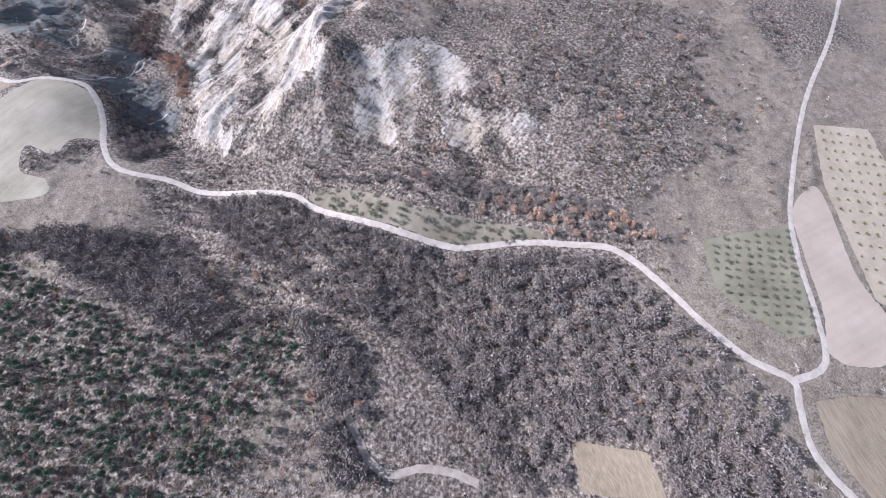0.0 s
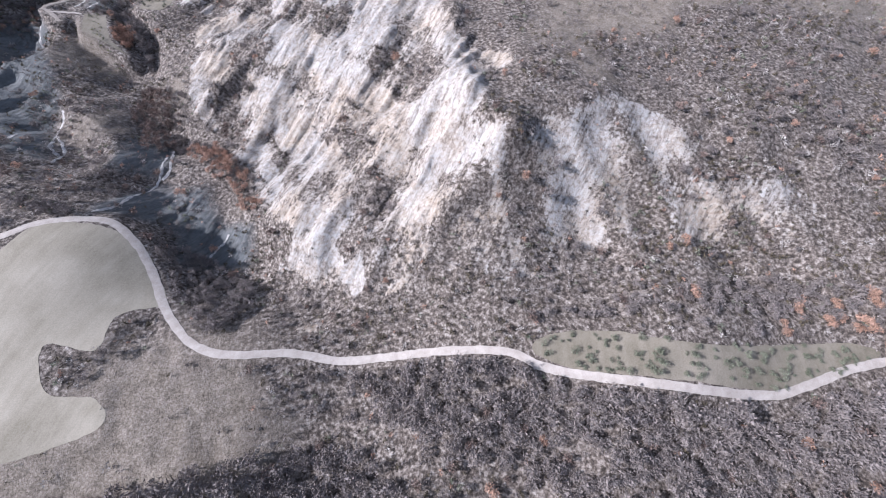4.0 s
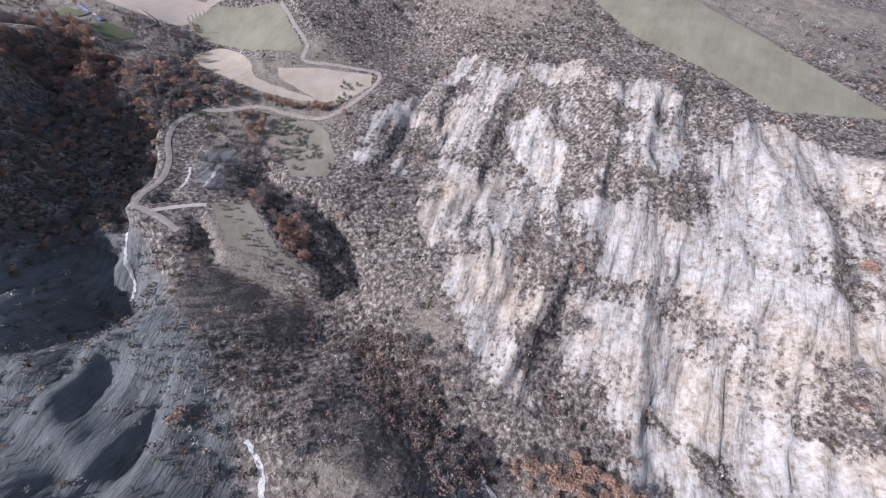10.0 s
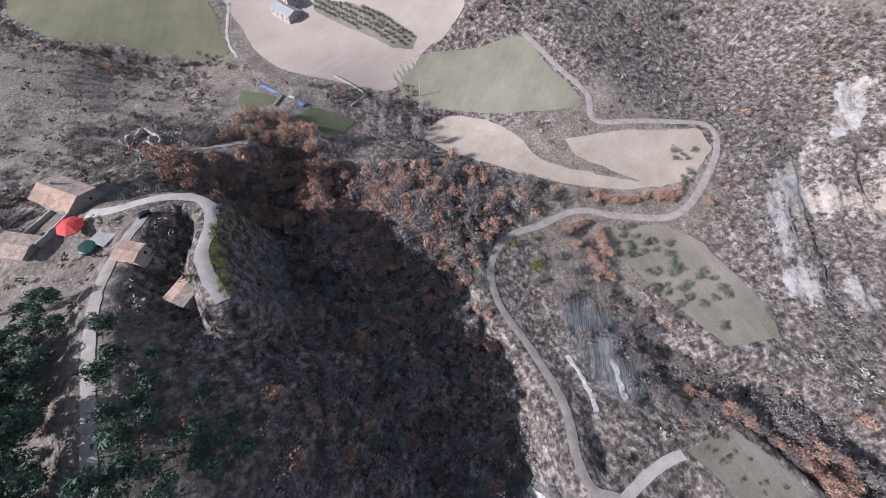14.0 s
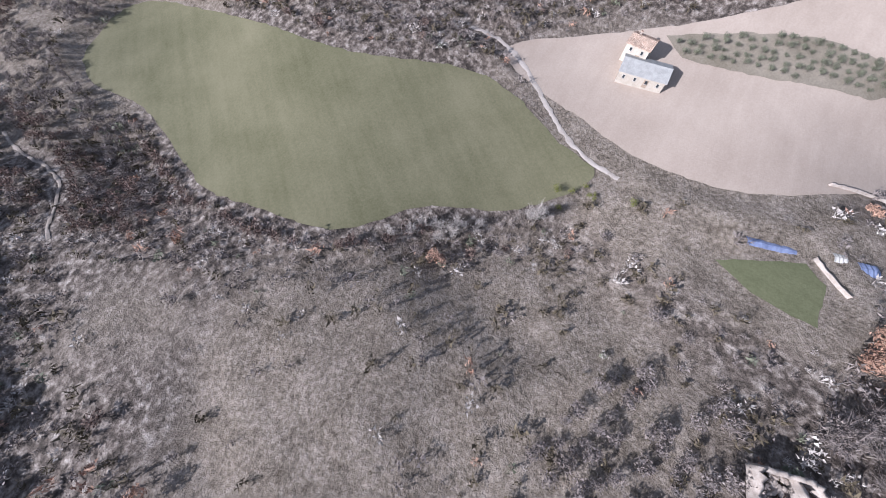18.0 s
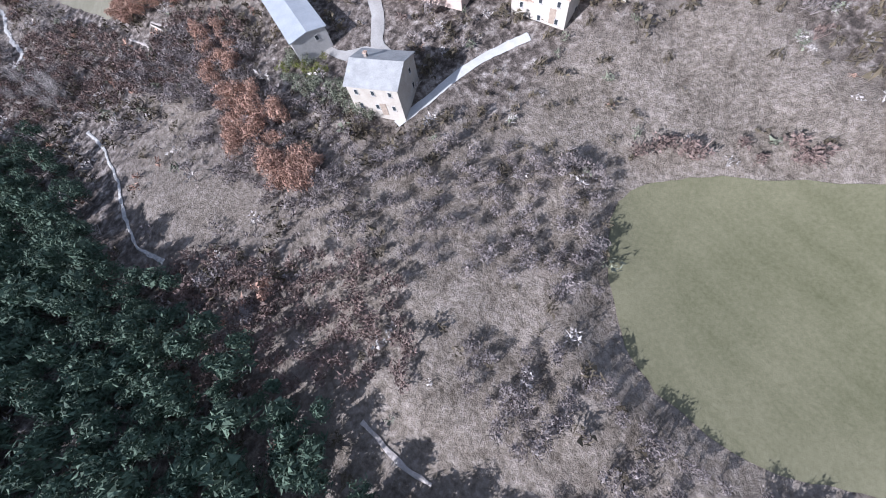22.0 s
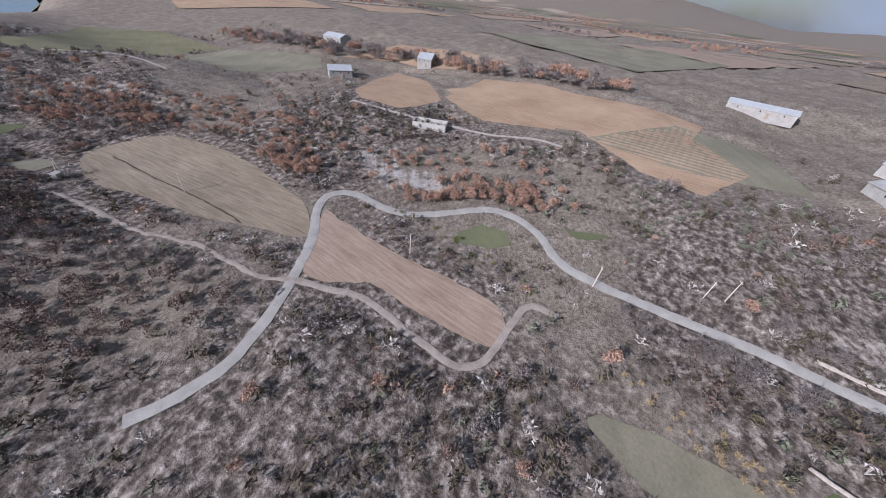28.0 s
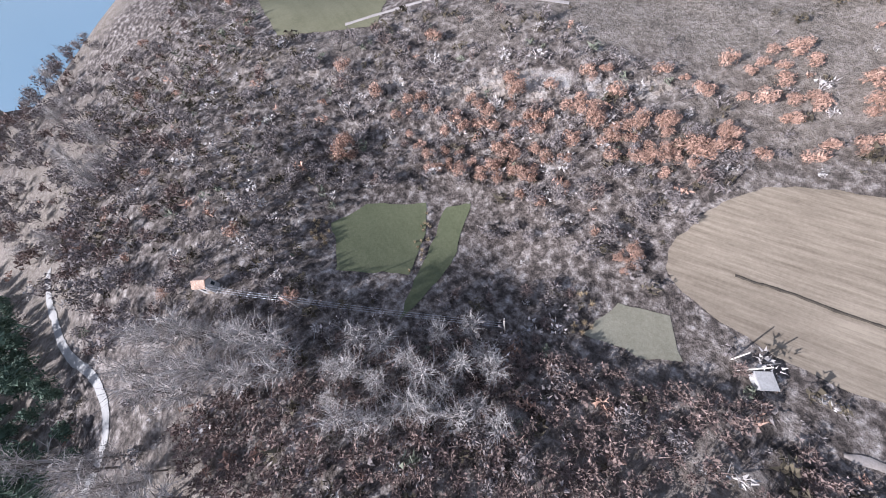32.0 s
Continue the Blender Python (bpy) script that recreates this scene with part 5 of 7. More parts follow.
zone('far_oak', 30, 3.5, [(-265.1, 467.3), (-228.8, 455.7), (-247.1, 418.2), (-260.1, 411.0), (-281.2, 413.8), (-281.9, 427.6)])
zone('far_bare', 110, 3.5, [(-293.7, 419.4), (-261.2, 408.8), (-240.6, 396.4), (-255.0, 372.1), (-305.1, 397.6)])
zone('oak', 40, 4.6, [(-259.1, 504.1), (-240.8, 489.6), (-253.1, 477.5), (-268.4, 482.2), (-282.5, 485.6), (-285.5, 491.9), (-269.9, 491.4)])
zone('oak', 32, 5, [(-277.1, 490.5), (-261.6, 490.4), (-248.7, 481.9), (-242.9, 474.4), (-266.3, 466.4), (-285.3, 485.7)])
zone('bare', 20, 4.5, [(-274.1, 503.4), (-257.8, 492.5), (-248.7, 481.9), (-242.9, 474.4), (-266.3, 466.4), (-281.0, 489.6)])
zone('oak', 9, 4, [(-282.3, 800.7), (-278.2, 786.9), (-291.1, 771.5), (-294.4, 784.0)])
zone('oak', 9, 4, [(-278.0, 769.2), (-276.1, 759.6), (-282.9, 754.8), (-284.8, 763.3)])
zone('oak', 12, 4, [(-291.7, 750.7), (-288.7, 742.6), (-298.8, 730.1), (-300.9, 735.8)])
zone('oak', 18, 4, [(-301.8, 732.6), (-300.2, 718.2), (-304.9, 714.6), (-309.9, 722.3)])
zone('oak', 15, 4, [(-308.7, 715.9), (-305.5, 706.8), (-310.2, 704.3), (-311.4, 710.7)])
zone('oak', 34, 3.4, [(-253.9, 836.4), (-267.2, 810.0), (-293.2, 780.9), (-295.5, 785.0), (-275.6, 806.9)])
zone('oak', 34, 3.6, [(-290.0, 783.2), (-276.2, 755.2), (-283.0, 752.6), (-295.4, 778.7)])
zone('oak', 4, 3.6, [(-278.1, 782.8), (-276.9, 776.6), (-282.4, 773.2), (-284.5, 778.3)])
zone('oak', 46, 3.4, [(-266.8, 823.7), (-254.0, 822.2), (-267.8, 807.0), (-274.4, 793.0), (-285.8, 788.6), (-287.1, 792.6), (-279.3, 801.8), (-271.4, 813.9)])
zone('far_oak', 60, 3, [(-218.2, 903.0), (-240.1, 880.3), (-248.3, 898.7), (-262.0, 922.0), (-273.4, 970.1), (-265.2, 987.8), (-248.1, 957.5)])
zone('bare', 30, 2.6, [(-255.8, 871.8), (-245.6, 839.4), (-254.0, 822.2), (-263.5, 825.6), (-265.6, 837.9), (-262.7, 861.1)])
zone('oak', 10, 3.5, [(-275.3, 967.8), (-265.1, 954.1), (-268.7, 946.3), (-276.1, 956.1)])
zone('oak', 22, 3.5, [(-259.9, 923.2), (-234.3, 900.4), (-240.7, 888.1), (-249.4, 897.2), (-260.1, 912.5)])
zone('far_oak', 50, 2.8, [(-301.3, 1055.7), (-260.9, 1002.4), (-241.8, 992.2), (-245.7, 972.8), (-275.7, 987.5), (-305.0, 1026.6)])
zone('far_bare', 60, 2.8, [(-321.4, 1064.7), (-283.7, 1022.6), (-269.0, 978.0), (-300.6, 1007.0), (-322.8, 1043.1)])
zone('oak', 3, 3.5, [(-310.7, 1052.7), (-308.8, 1050.0), (-312.5, 1045.5), (-314.4, 1047.9)])
zone('oak', 7, 3.5, [(-295.9, 1029.8), (-288.2, 1022.1), (-294.3, 1019.0), (-299.5, 1027.4)])
zone('oak', 12, 3.5, [(-283.7, 1018.4), (-274.1, 1000.5), (-281.8, 999.8), (-288.7, 1015.5)])
zone('oak', 2, 3.5, [(-284.0, 1033.3), (-281.3, 1028.5), (-286.5, 1027.3), (-288.2, 1030.6)])
zone('oak', 7, 2, [(-298.8, 1009.6), (-297.7, 1002.7), (-304.4, 993.3), (-304.1, 999.3)])
zone('pine', 130, 5.4, [(-339.1, 822.1), (-325.3, 766.0), (-337.5, 696.0), (-333.2, 675.0), (-334.9, 658.1), (-338.6, 647.9), (-372.1, 689.2)])
zone('pine', 40, 5.2, [(-339.1, 822.1), (-322.8, 772.3), (-326.9, 742.3), (-339.1, 727.0), (-373.4, 787.2)])
zone('far_pine', 60, 4.5, [(-306.9, 461.7), (-296.6, 453.4), (-283.8, 423.9), (-285.9, 418.0), (-294.9, 420.3), (-311.7, 399.7), (-310.9, 403.6)])
zone('pine', 30, 3.5, [(-410.8, 1182.0), (-382.1, 1106.0), (-362.2, 1052.7), (-371.6, 1042.5), (-383.1, 1063.7)])
zone('far_pine', 260, 4.5, [(-217.5, 96.7), (-114.2, 37.8), (-62.2, 46.3), (-54.2, 15.1), (-81.6, -2.3), (-113.3, -17.1), (-173.4, -20.5), (-195.5, 47.0)])
zone('far_olive', 260, 2.8, [(-217.5, 96.7), (-114.2, 37.8), (-62.2, 46.3), (-54.2, 15.1), (-81.6, -2.3), (-113.3, -17.1), (-173.4, -20.5), (-195.5, 47.0)])
zone('far_thicket', 160, 3.4, [(-217.5, 96.7), (-114.2, 37.8), (-62.2, 46.3), (-54.2, 15.1), (-81.6, -2.3), (-113.3, -17.1), (-173.4, -20.5), (-195.5, 47.0)])
zone('far_olive', 50, 3, [(-62.9, 102.9), (-56.8, 106.0), (-39.9, 101.0), (-9.0, 84.0), (33.9, 69.5), (42.3, 61.9), (23.0, 62.3), (4.0, 64.9), (-29.9, 81.4), (-52.3, 92.7)])
zone('olive', 80, 2.2, [(-273.8, 798.0), (-264.7, 790.2), (-263.5, 771.8), (-260.9, 751.4), (-274.2, 750.0), (-275.9, 766.1), (-280.4, 786.8)])
zone('olive', 24, 2.2, [(-259.7, 753.6), (-253.2, 745.7), (-264.2, 725.5), (-274.2, 721.5), (-277.1, 725.6), (-270.5, 736.3)])
zone('far_olive', 50, 2.3, [(-257.5, 805.9), (-260.3, 787.2), (-257.2, 773.9), (-276.9, 774.5), (-283.6, 787.7), (-272.0, 790.1)])
zone('far_olive', 110, 2.4, [(-268.7, 797.0), (-261.5, 791.0), (-256.1, 774.2), (-249.3, 759.5), (-265.2, 734.4), (-276.2, 743.5), (-270.5, 754.8), (-271.7, 774.5), (-276.1, 783.8)])
zone('olive', 22, 2.8, [(-189.8, 416.9), (-181.6, 406.9), (-185.9, 381.1), (-199.8, 388.2), (-198.6, 403.2)])
zone('olive', 8, 2.8, [(-155.6, 426.0), (-150.7, 420.2), (-163.8, 412.1), (-167.3, 416.2)])
zone('bare', 26, 3, [(-219.9, 381.2), (-207.1, 371.3), (-206.8, 357.8), (-209.4, 342.7), (-220.6, 349.0), (-220.9, 366.5)])
zone('tall', 16, 5, [(-350.6, 1049.8), (-337.3, 1031.6), (-337.6, 1021.8), (-341.4, 1024.6), (-353.4, 1040.2)])
zone('tall', 22, 4, [(-332.9, 1027.3), (-328.7, 1019.5), (-320.1, 1013.0), (-329.5, 1004.1), (-340.1, 1019.3)])
zone('tall', 12, 4, [(-471.3, 1403.2), (-397.4, 1228.8), (-345.0, 1059.3), (-351.9, 1061.0), (-369.5, 1107.1)])
zone('tall', 16, 5, [(-354.1, 1368.5), (-328.3, 1082.0), (-348.7, 1079.3), (-349.9, 1067.0)])
zone('tall', 10, 5, [(-376.1, 1059.0), (-354.2, 1031.7), (-357.3, 1027.8), (-377.1, 1047.2)])
zone('tall', 24, 3, [(-302.5, 582.5), (-294.4, 570.3), (-278.7, 558.8), (-262.3, 547.3), (-265.3, 543.7), (-281.5, 553.4), (-304.3, 575.9)])
zone('tall', 14, 3.2, [(-297.3, 570.6), (-292.3, 566.4), (-284.1, 563.0), (-277.6, 557.8), (-278.5, 556.9), (-287.1, 562.3), (-297.2, 566.9)])
zone('tall', 12, 2.6, [(-306.8, 627.1), (-308.2, 608.2), (-307.4, 594.4), (-310.4, 593.7), (-311.2, 610.4), (-308.8, 627.2)])
zone('tall', 9, 4, [(-218.0, 500.9), (-208.6, 490.8), (-228.0, 476.8), (-237.2, 484.2)])
zone('tall', 6, 3.5, [(-212.8, 485.8), (-209.9, 485.6), (-216.0, 472.3), (-222.6, 473.1)])
zone('bush', 26, 2.2, [(-271.5, 466.6), (-271.9, 462.8), (-277.8, 450.3), (-277.5, 440.0), (-279.7, 442.6), (-277.5, 456.4)])
zone('bush', 7, 3, [(-219.3, 431.0), (-210.9, 424.8), (-217.1, 416.9), (-221.2, 427.3)])
zone('reed', 14, 1.6, [(-208.9, 499.2), (-206.0, 498.4), (-209.5, 488.5), (-211.3, 487.2)])
zone('reed', 26, 1.3, [(-270.3, 865.5), (-269.7, 853.5), (-273.6, 839.1), (-275.7, 842.9), (-274.3, 855.3)])
zone('reed', 8, 1.2, [(-308.8, 1006.6), (-307.3, 1004.6), (-312.9, 1001.8), (-314.4, 1003.7)])
zone('reed', 12, 1, [(-323.4, 1045.0), (-321.5, 1042.7), (-326.2, 1038.4), (-327.7, 1039.8)])
zone('reed', 14, 0.8, [(-308.9, 1034.8), (-308.3, 1033.0), (-312.2, 1029.8), (-319.8, 1025.7), (-321.5, 1026.9), (-316.2, 1030.2)])
zone('far_bare', 620, 6.8, SOUTH_WOOD)
zone('far_oak', 30, 4.5, [(25.0, 95.7), (69.6, 72.8), (100.5, 51.7), (77.4, 53.7), (39.3, 65.2), (14.9, 76.6)])
zone('far_bare', 90, 4.5, [(-68.4, 117.0), (21.0, 99.7), (76.6, 70.8), (66.2, 60.7), (3.6, 91.6)])
zone('far_bare', 90, 4.5, [(-234.1, 232.6), (-199.7, 209.2), (-170.4, 186.7), (-158.0, 173.2), (-152.9, 158.8), (-166.6, 148.9), (-179.1, 169.5), (-186.8, 191.0), (-219.5, 215.8)])
zone('far_oak', 36, 4.5, [(-182.0, 261.8), (-156.7, 242.5), (-144.1, 205.1), (-151.1, 200.9), (-164.0, 226.7)])
zone('bare', 30, 4, [(-180.8, 296.0), (-178.3, 265.8), (-156.4, 245.6), (-146.8, 221.3), (-156.5, 223.6), (-170.1, 244.7), (-190.9, 264.4)])
zone('far_oak', 24, 4, [(-181.0, 260.8), (-161.6, 249.8), (-145.7, 221.3), (-151.2, 221.4), (-163.4, 243.7)])
zone('bare', 34, 4, [(-229.0, 448.7), (-185.1, 433.4), (-174.0, 401.3), (-219.9, 381.2), (-214.7, 327.4), (-217.9, 358.8)])
zone('oak', 14, 4, [(-214.2, 381.5), (-201.3, 351.2), (-205.0, 335.2), (-211.8, 340.5)])
zone('far_bare', 330, 6.8, WEST_WOOD)
zone('far_thicket', 93, 3, [(-306.8, 626.1), (-309.4, 594.6), (-300.3, 572.7), (-295.3, 567.6), (-277.5, 556.9), (-270.9, 550.9), (-271.8, 549.0), (-280.6, 556.2), (-298.2, 566.0), (-308.4, 580.1), (-314.5, 600.8), (-311.9, 627.4)])
zone('far_thicket', 181, 2.8, [(-334.8, 1026.5), (-320.5, 1009.5), (-310.9, 989.5), (-313.8, 985.4), (-324.7, 989.5), (-355.2, 1026.4), (-354.2, 1035.2)])
zone('far_thicket', 143, 3, [(-346.5, 1034.5), (-333.2, 1024.3), (-309.1, 993.4), (-312.7, 985.7), (-331.2, 1001.6), (-330.9, 993.3), (-327.7, 979.4), (-336.3, 974.4), (-353.4, 987.5), (-355.2, 1005.2)])
zone('far_thicket', 110, 2.8, [(-323.3, 1029.0), (-303.8, 1005.3), (-296.2, 947.0), (-286.5, 930.9), (-301.5, 916.5), (-308.2, 921.5), (-314.4, 931.0), (-337.1, 943.3)])
zone('far_thicket', 231, 3, [(-318.4, 818.6), (-299.3, 797.2), (-296.5, 776.4), (-285.3, 748.2), (-286.6, 738.6), (-296.9, 736.5), (-328.2, 788.6)])
zone('far_thicket', 143, 2.8, [(-331.2, 731.8), (-323.6, 713.4), (-312.1, 688.1), (-322.8, 676.7), (-343.5, 709.2), (-338.0, 731.0)])
zone('far_thicket', 99, 2.8, [(-324.5, 652.6), (-323.6, 627.8), (-318.5, 613.7), (-319.8, 603.1), (-320.9, 597.2), (-335.6, 611.8), (-337.6, 629.5), (-337.4, 660.3)])
zone('far_thicket', 88, 3, [(-307.2, 863.8), (-305.0, 845.2), (-297.0, 841.2), (-293.3, 829.4), (-302.9, 815.0), (-311.1, 825.4), (-313.6, 837.6)])
zone('far_bare', 160, 2.6, [(-303.1, 743.6), (-296.1, 713.6), (-293.9, 690.2), (-288.8, 666.5), (-304.9, 662.2), (-311.1, 681.9), (-315.0, 700.8), (-313.0, 728.9)])
zone('far_bare', 120, 2.4, [(-318.4, 679.2), (-309.3, 658.6), (-315.9, 644.2), (-309.9, 622.2), (-320.9, 598.2), (-329.7, 613.2), (-332.4, 644.4)])
zone('far_bare', 50, 2.8, [(-301.0, 524.9), (-282.0, 522.0), (-277.5, 508.1), (-289.2, 503.0), (-302.2, 509.2)])
zone('far_bare', 80, 3.2, [(-329.6, 541.2), (-318.1, 517.6), (-303.2, 496.0), (-311.4, 485.1), (-343.9, 489.0), (-354.9, 495.7)])
zone('far_thicket', 66, 5, [(-200.1, 315.3), (-182.8, 299.4), (-186.8, 272.5), (-184.5, 259.7), (-195.7, 261.1), (-203.9, 290.7)])
zone('far_thicket', 44, 3.2, [(-289.8, 668.9), (-276.0, 634.4), (-267.2, 605.5), (-254.2, 580.7), (-251.5, 564.9), (-246.9, 565.7), (-251.1, 582.0), (-265.0, 607.0), (-272.7, 637.1), (-283.8, 668.3)])
zone('bare', 22, 2.4, [(-284.2, 563.9), (-276.5, 556.8), (-278.5, 556.0), (-285.0, 561.1)])
zone('bush', 6, 2.2, [(-251.9, 543.3), (-253.2, 532.3), (-265.3, 543.7), (-263.6, 552.1)])
zone('olive', 16, 2.6, [(-193.5, 420.6), (-179.4, 406.9), (-179.1, 392.1), (-182.1, 373.7), (-197.3, 379.8), (-199.0, 396.5)])
zone('bush', 14, 1.2, [(-223.7, 375.3), (-218.2, 374.4), (-211.6, 345.9), (-209.9, 329.7), (-214.3, 335.1), (-220.3, 356.6)])
zone('far_bare', 60, 4, [(-210.2, 387.7), (-197.3, 366.7), (-192.2, 348.9), (-194.7, 326.5), (-196.3, 318.7), (-195.6, 335.2), (-202.2, 358.9), (-209.8, 379.4)])
zone('far_bare', 90, 3, [(-295.6, 765.5), (-288.7, 744.7), (-291.7, 731.0), (-304.4, 725.3), (-307.1, 745.7), (-306.2, 764.9)])
zone('tall', 10, 3.5, [(-321.1, 818.8), (-313.3, 777.9), (-317.3, 772.2), (-324.2, 803.4)])
zone('bush', 12, 2, [(-294.6, 726.6), (-289.2, 717.1), (-292.1, 712.9), (-294.5, 724.7)])
zone('bush', 26, 1.2, [(-264.0, 919.8), (-260.5, 916.8), (-262.9, 881.2), (-265.8, 881.3), (-264.3, 899.9)])
zone('far_thicket', 82, 2.8, [(-328.4, 998.2), (-310.5, 978.3), (-308.3, 969.8), (-315.3, 962.4), (-310.6, 945.1), (-297.9, 923.9), (-308.1, 919.4), (-325.6, 935.5), (-330.4, 950.0), (-331.8, 969.9)])
zone('bare', 20, 2.4, [(-327.6, 986.7), (-313.5, 967.0), (-303.1, 943.2), (-294.1, 927.3), (-302.3, 930.1), (-315.6, 952.6)])
zone('far_olive', 70, 2.6, [(-336.8, 520.8), (-321.3, 504.1), (-310.2, 484.0), (-324.1, 476.3), (-356.7, 495.8)])
zone('far_olive', 30, 2.4, [(-301.8, 514.8), (-283.4, 501.6), (-280.3, 480.4), (-292.9, 483.9), (-301.8, 501.4)])
zone('far_olive', 40, 2.4, [(-289.5, 725.1), (-292.1, 712.9), (-293.7, 704.7), (-296.6, 702.6), (-296.9, 710.5), (-295.4, 721.6)])
zone('far_olive', 60, 2.1, [(-259.0, 809.8), (-260.7, 790.2), (-256.1, 772.9), (-278.0, 774.5), (-285.8, 787.6), (-274.4, 793.0)])
zone('far_olive', 50, 2, [(-227.1, 899.2), (-208.1, 843.5), (-216.2, 822.6), (-233.4, 846.6), (-243.6, 881.5)])
zone('far_olive', 60, 2, [(-257.8, 813.7), (-259.6, 780.2), (-258.3, 759.0), (-263.7, 742.8), (-272.2, 744.7), (-270.3, 763.1), (-271.1, 791.1)])
zone('far_olive', 40, 1.8, [(-249.4, 944.7), (-229.3, 922.2), (-235.2, 912.9), (-238.3, 882.3), (-245.4, 881.6), (-248.8, 911.7)])
zone('far_bare', 230, 5.5, [(-398.9, 1455.4), (-332.9, 1279.7), (-335.1, 1081.5), (-338.8, 1051.1), (-357.2, 1053.0), (-371.8, 1094.3), (-403.3, 1205.6)])
zone('far_thicket', 160, 4.5, [(-398.9, 1455.4), (-332.9, 1279.7), (-335.1, 1081.5), (-338.8, 1051.1), (-357.2, 1053.0), (-371.8, 1094.3), (-403.3, 1205.6)])
zone('far_bare', 120, 5, [(-354.5, 1849.2), (-317.0, 1457.4), (-321.8, 1082.3), (-334.4, 1049.5), (-337.9, 1078.4), (-351.6, 1326.0)])
zone('far_thicket', 90, 4, [(-354.5, 1849.2), (-317.0, 1457.4), (-321.8, 1082.3), (-334.4, 1049.5), (-337.9, 1078.4), (-351.6, 1326.0)])
zone('far_pine', 140, 5.5, [(-404.7, 1182.4), (-372.1, 1084.7), (-364.2, 1054.1), (-373.9, 1045.0), (-393.5, 1060.9)])
zone('far_pine', 240, 4.6, [(-342.4, 793.4), (-329.7, 733.7), (-330.7, 680.1), (-335.4, 655.4), (-340.9, 633.6), (-345.4, 620.6), (-363.3, 636.8), (-366.8, 659.5), (-354.0, 697.7)])
zone('far_oak', 14, 3.4, [(-252.7, 917.2), (-242.6, 895.7), (-248.6, 893.6), (-258.8, 910.4)])
zone('far_oak', 18, 3.2, [(-266.5, 966.4), (-257.5, 955.1), (-265.5, 943.2), (-271.9, 948.3)])
zone('far_oak', 60, 3.2, [(-300.5, 1051.3), (-257.9, 1002.1), (-249.1, 963.6), (-256.5, 963.5), (-275.6, 993.0), (-303.8, 1034.0)])
zone('far_pine', 860, 5.8, [(-330.0, 819.6), (-333.5, 732.6), (-333.0, 692.3), (-338.6, 647.9), (-355.4, 597.7), (-364.5, 555.4), (-398.7, 550.6), (-403.6, 813.3)])
zone('far_bare', 60, 3.6, [(-238.1, 467.9), (-218.5, 457.3), (-231.2, 441.9), (-245.8, 438.2), (-254.6, 446.3), (-251.9, 464.3)])
zone('far_oak', 30, 3.4, [(-238.1, 467.9), (-218.5, 457.3), (-231.2, 441.9), (-245.8, 438.2), (-254.6, 446.3), (-251.9, 464.3)])
zone('far_olive', 40, 1.3, [(-223.7, 375.3), (-218.2, 374.4), (-211.6, 345.9), (-209.9, 329.7), (-215.5, 333.9), (-220.3, 356.6)])
zone('far_olive', 70, 2.2, [(-62.9, 102.9), (-56.8, 106.0), (-39.9, 101.0), (-9.0, 84.0), (33.9, 69.5), (42.3, 61.9), (23.0, 62.3), (4.0, 64.9), (-29.9, 81.4), (-52.3, 92.7)])
zone('far_olive', 60, 2.4, [(-222.4, 98.2), (-164.5, 84.6), (-149.4, 48.3), (-174.9, 17.2), (-196.6, 30.9)])


zone('far_oak', 60, 3.6, [(-273.3, 447.0), (-227.4, 461.5), (-229.3, 424.8), (-257.4, 380.3), (-284.2, 388.8), (-284.1, 418.3)])
zone('far_olive', 70, 3.2, [(-273.3, 447.0), (-227.4, 461.5), (-229.3, 424.8), (-257.4, 380.3), (-284.2, 388.8), (-284.1, 418.3)])
zone('far_bare', 60, 5, [(-273.3, 447.0), (-227.4, 461.5), (-229.3, 424.8), (-257.4, 380.3), (-284.2, 388.8), (-284.1, 418.3)])
zone('far_pine', 70, 5.5, [(-313.2, 459.2), (-297.7, 433.9), (-290.1, 431.9), (-305.5, 408.9), (-320.5, 415.3)])
zone('far_oak', 110, 4.2, [(-274.4, 487.5), (-253.2, 477.7), (-224.6, 458.4), (-211.6, 430.1), (-260.1, 424.8), (-273.0, 437.4), (-259.8, 458.5), (-270.9, 471.0)])
zone('far_bare', 90, 4.4, [(-274.4, 487.5), (-253.2, 477.7), (-224.6, 458.4), (-211.6, 430.1), (-260.1, 424.8), (-273.0, 437.4), (-259.8, 458.5), (-270.9, 471.0)])


def orchard_rows(kind, poly, along, across, size):
    """An orchard in straight rows that fill a field."""
    p = np.array(poly)
    mid = p.mean(0)
    for i in range(-22, 23):
        for j in range(-9, 10):
            x = mid[0] + along[0] * i + across[0] * j + RS.uniform(-0.3, 0.3)
            y = mid[1] + along[1] * i + across[1] * j + RS.uniform(-0.3, 0.3)
            if inside(np.array(x), np.array(y), poly) and gap_to(np.array([x]), np.array([y]), poly, True)[0] > 0.8:
                TREES.append((x, y, size))
                plant(kind, x, y, size * RS.uniform(0.75, 1.2), RS.randint(9))


orchard_rows("olive", ORCHARD, (1.5, 3.3), (4.8, -1.1), 2.3)
orchard_rows("olive", OLIVE_STRIP, (0.75, -2.18), (2.08, 0.71), 1.9)
orchard_rows("bush", ORCHARD2, (2.4, 5.6), (5.0, -1.2), 1.8)


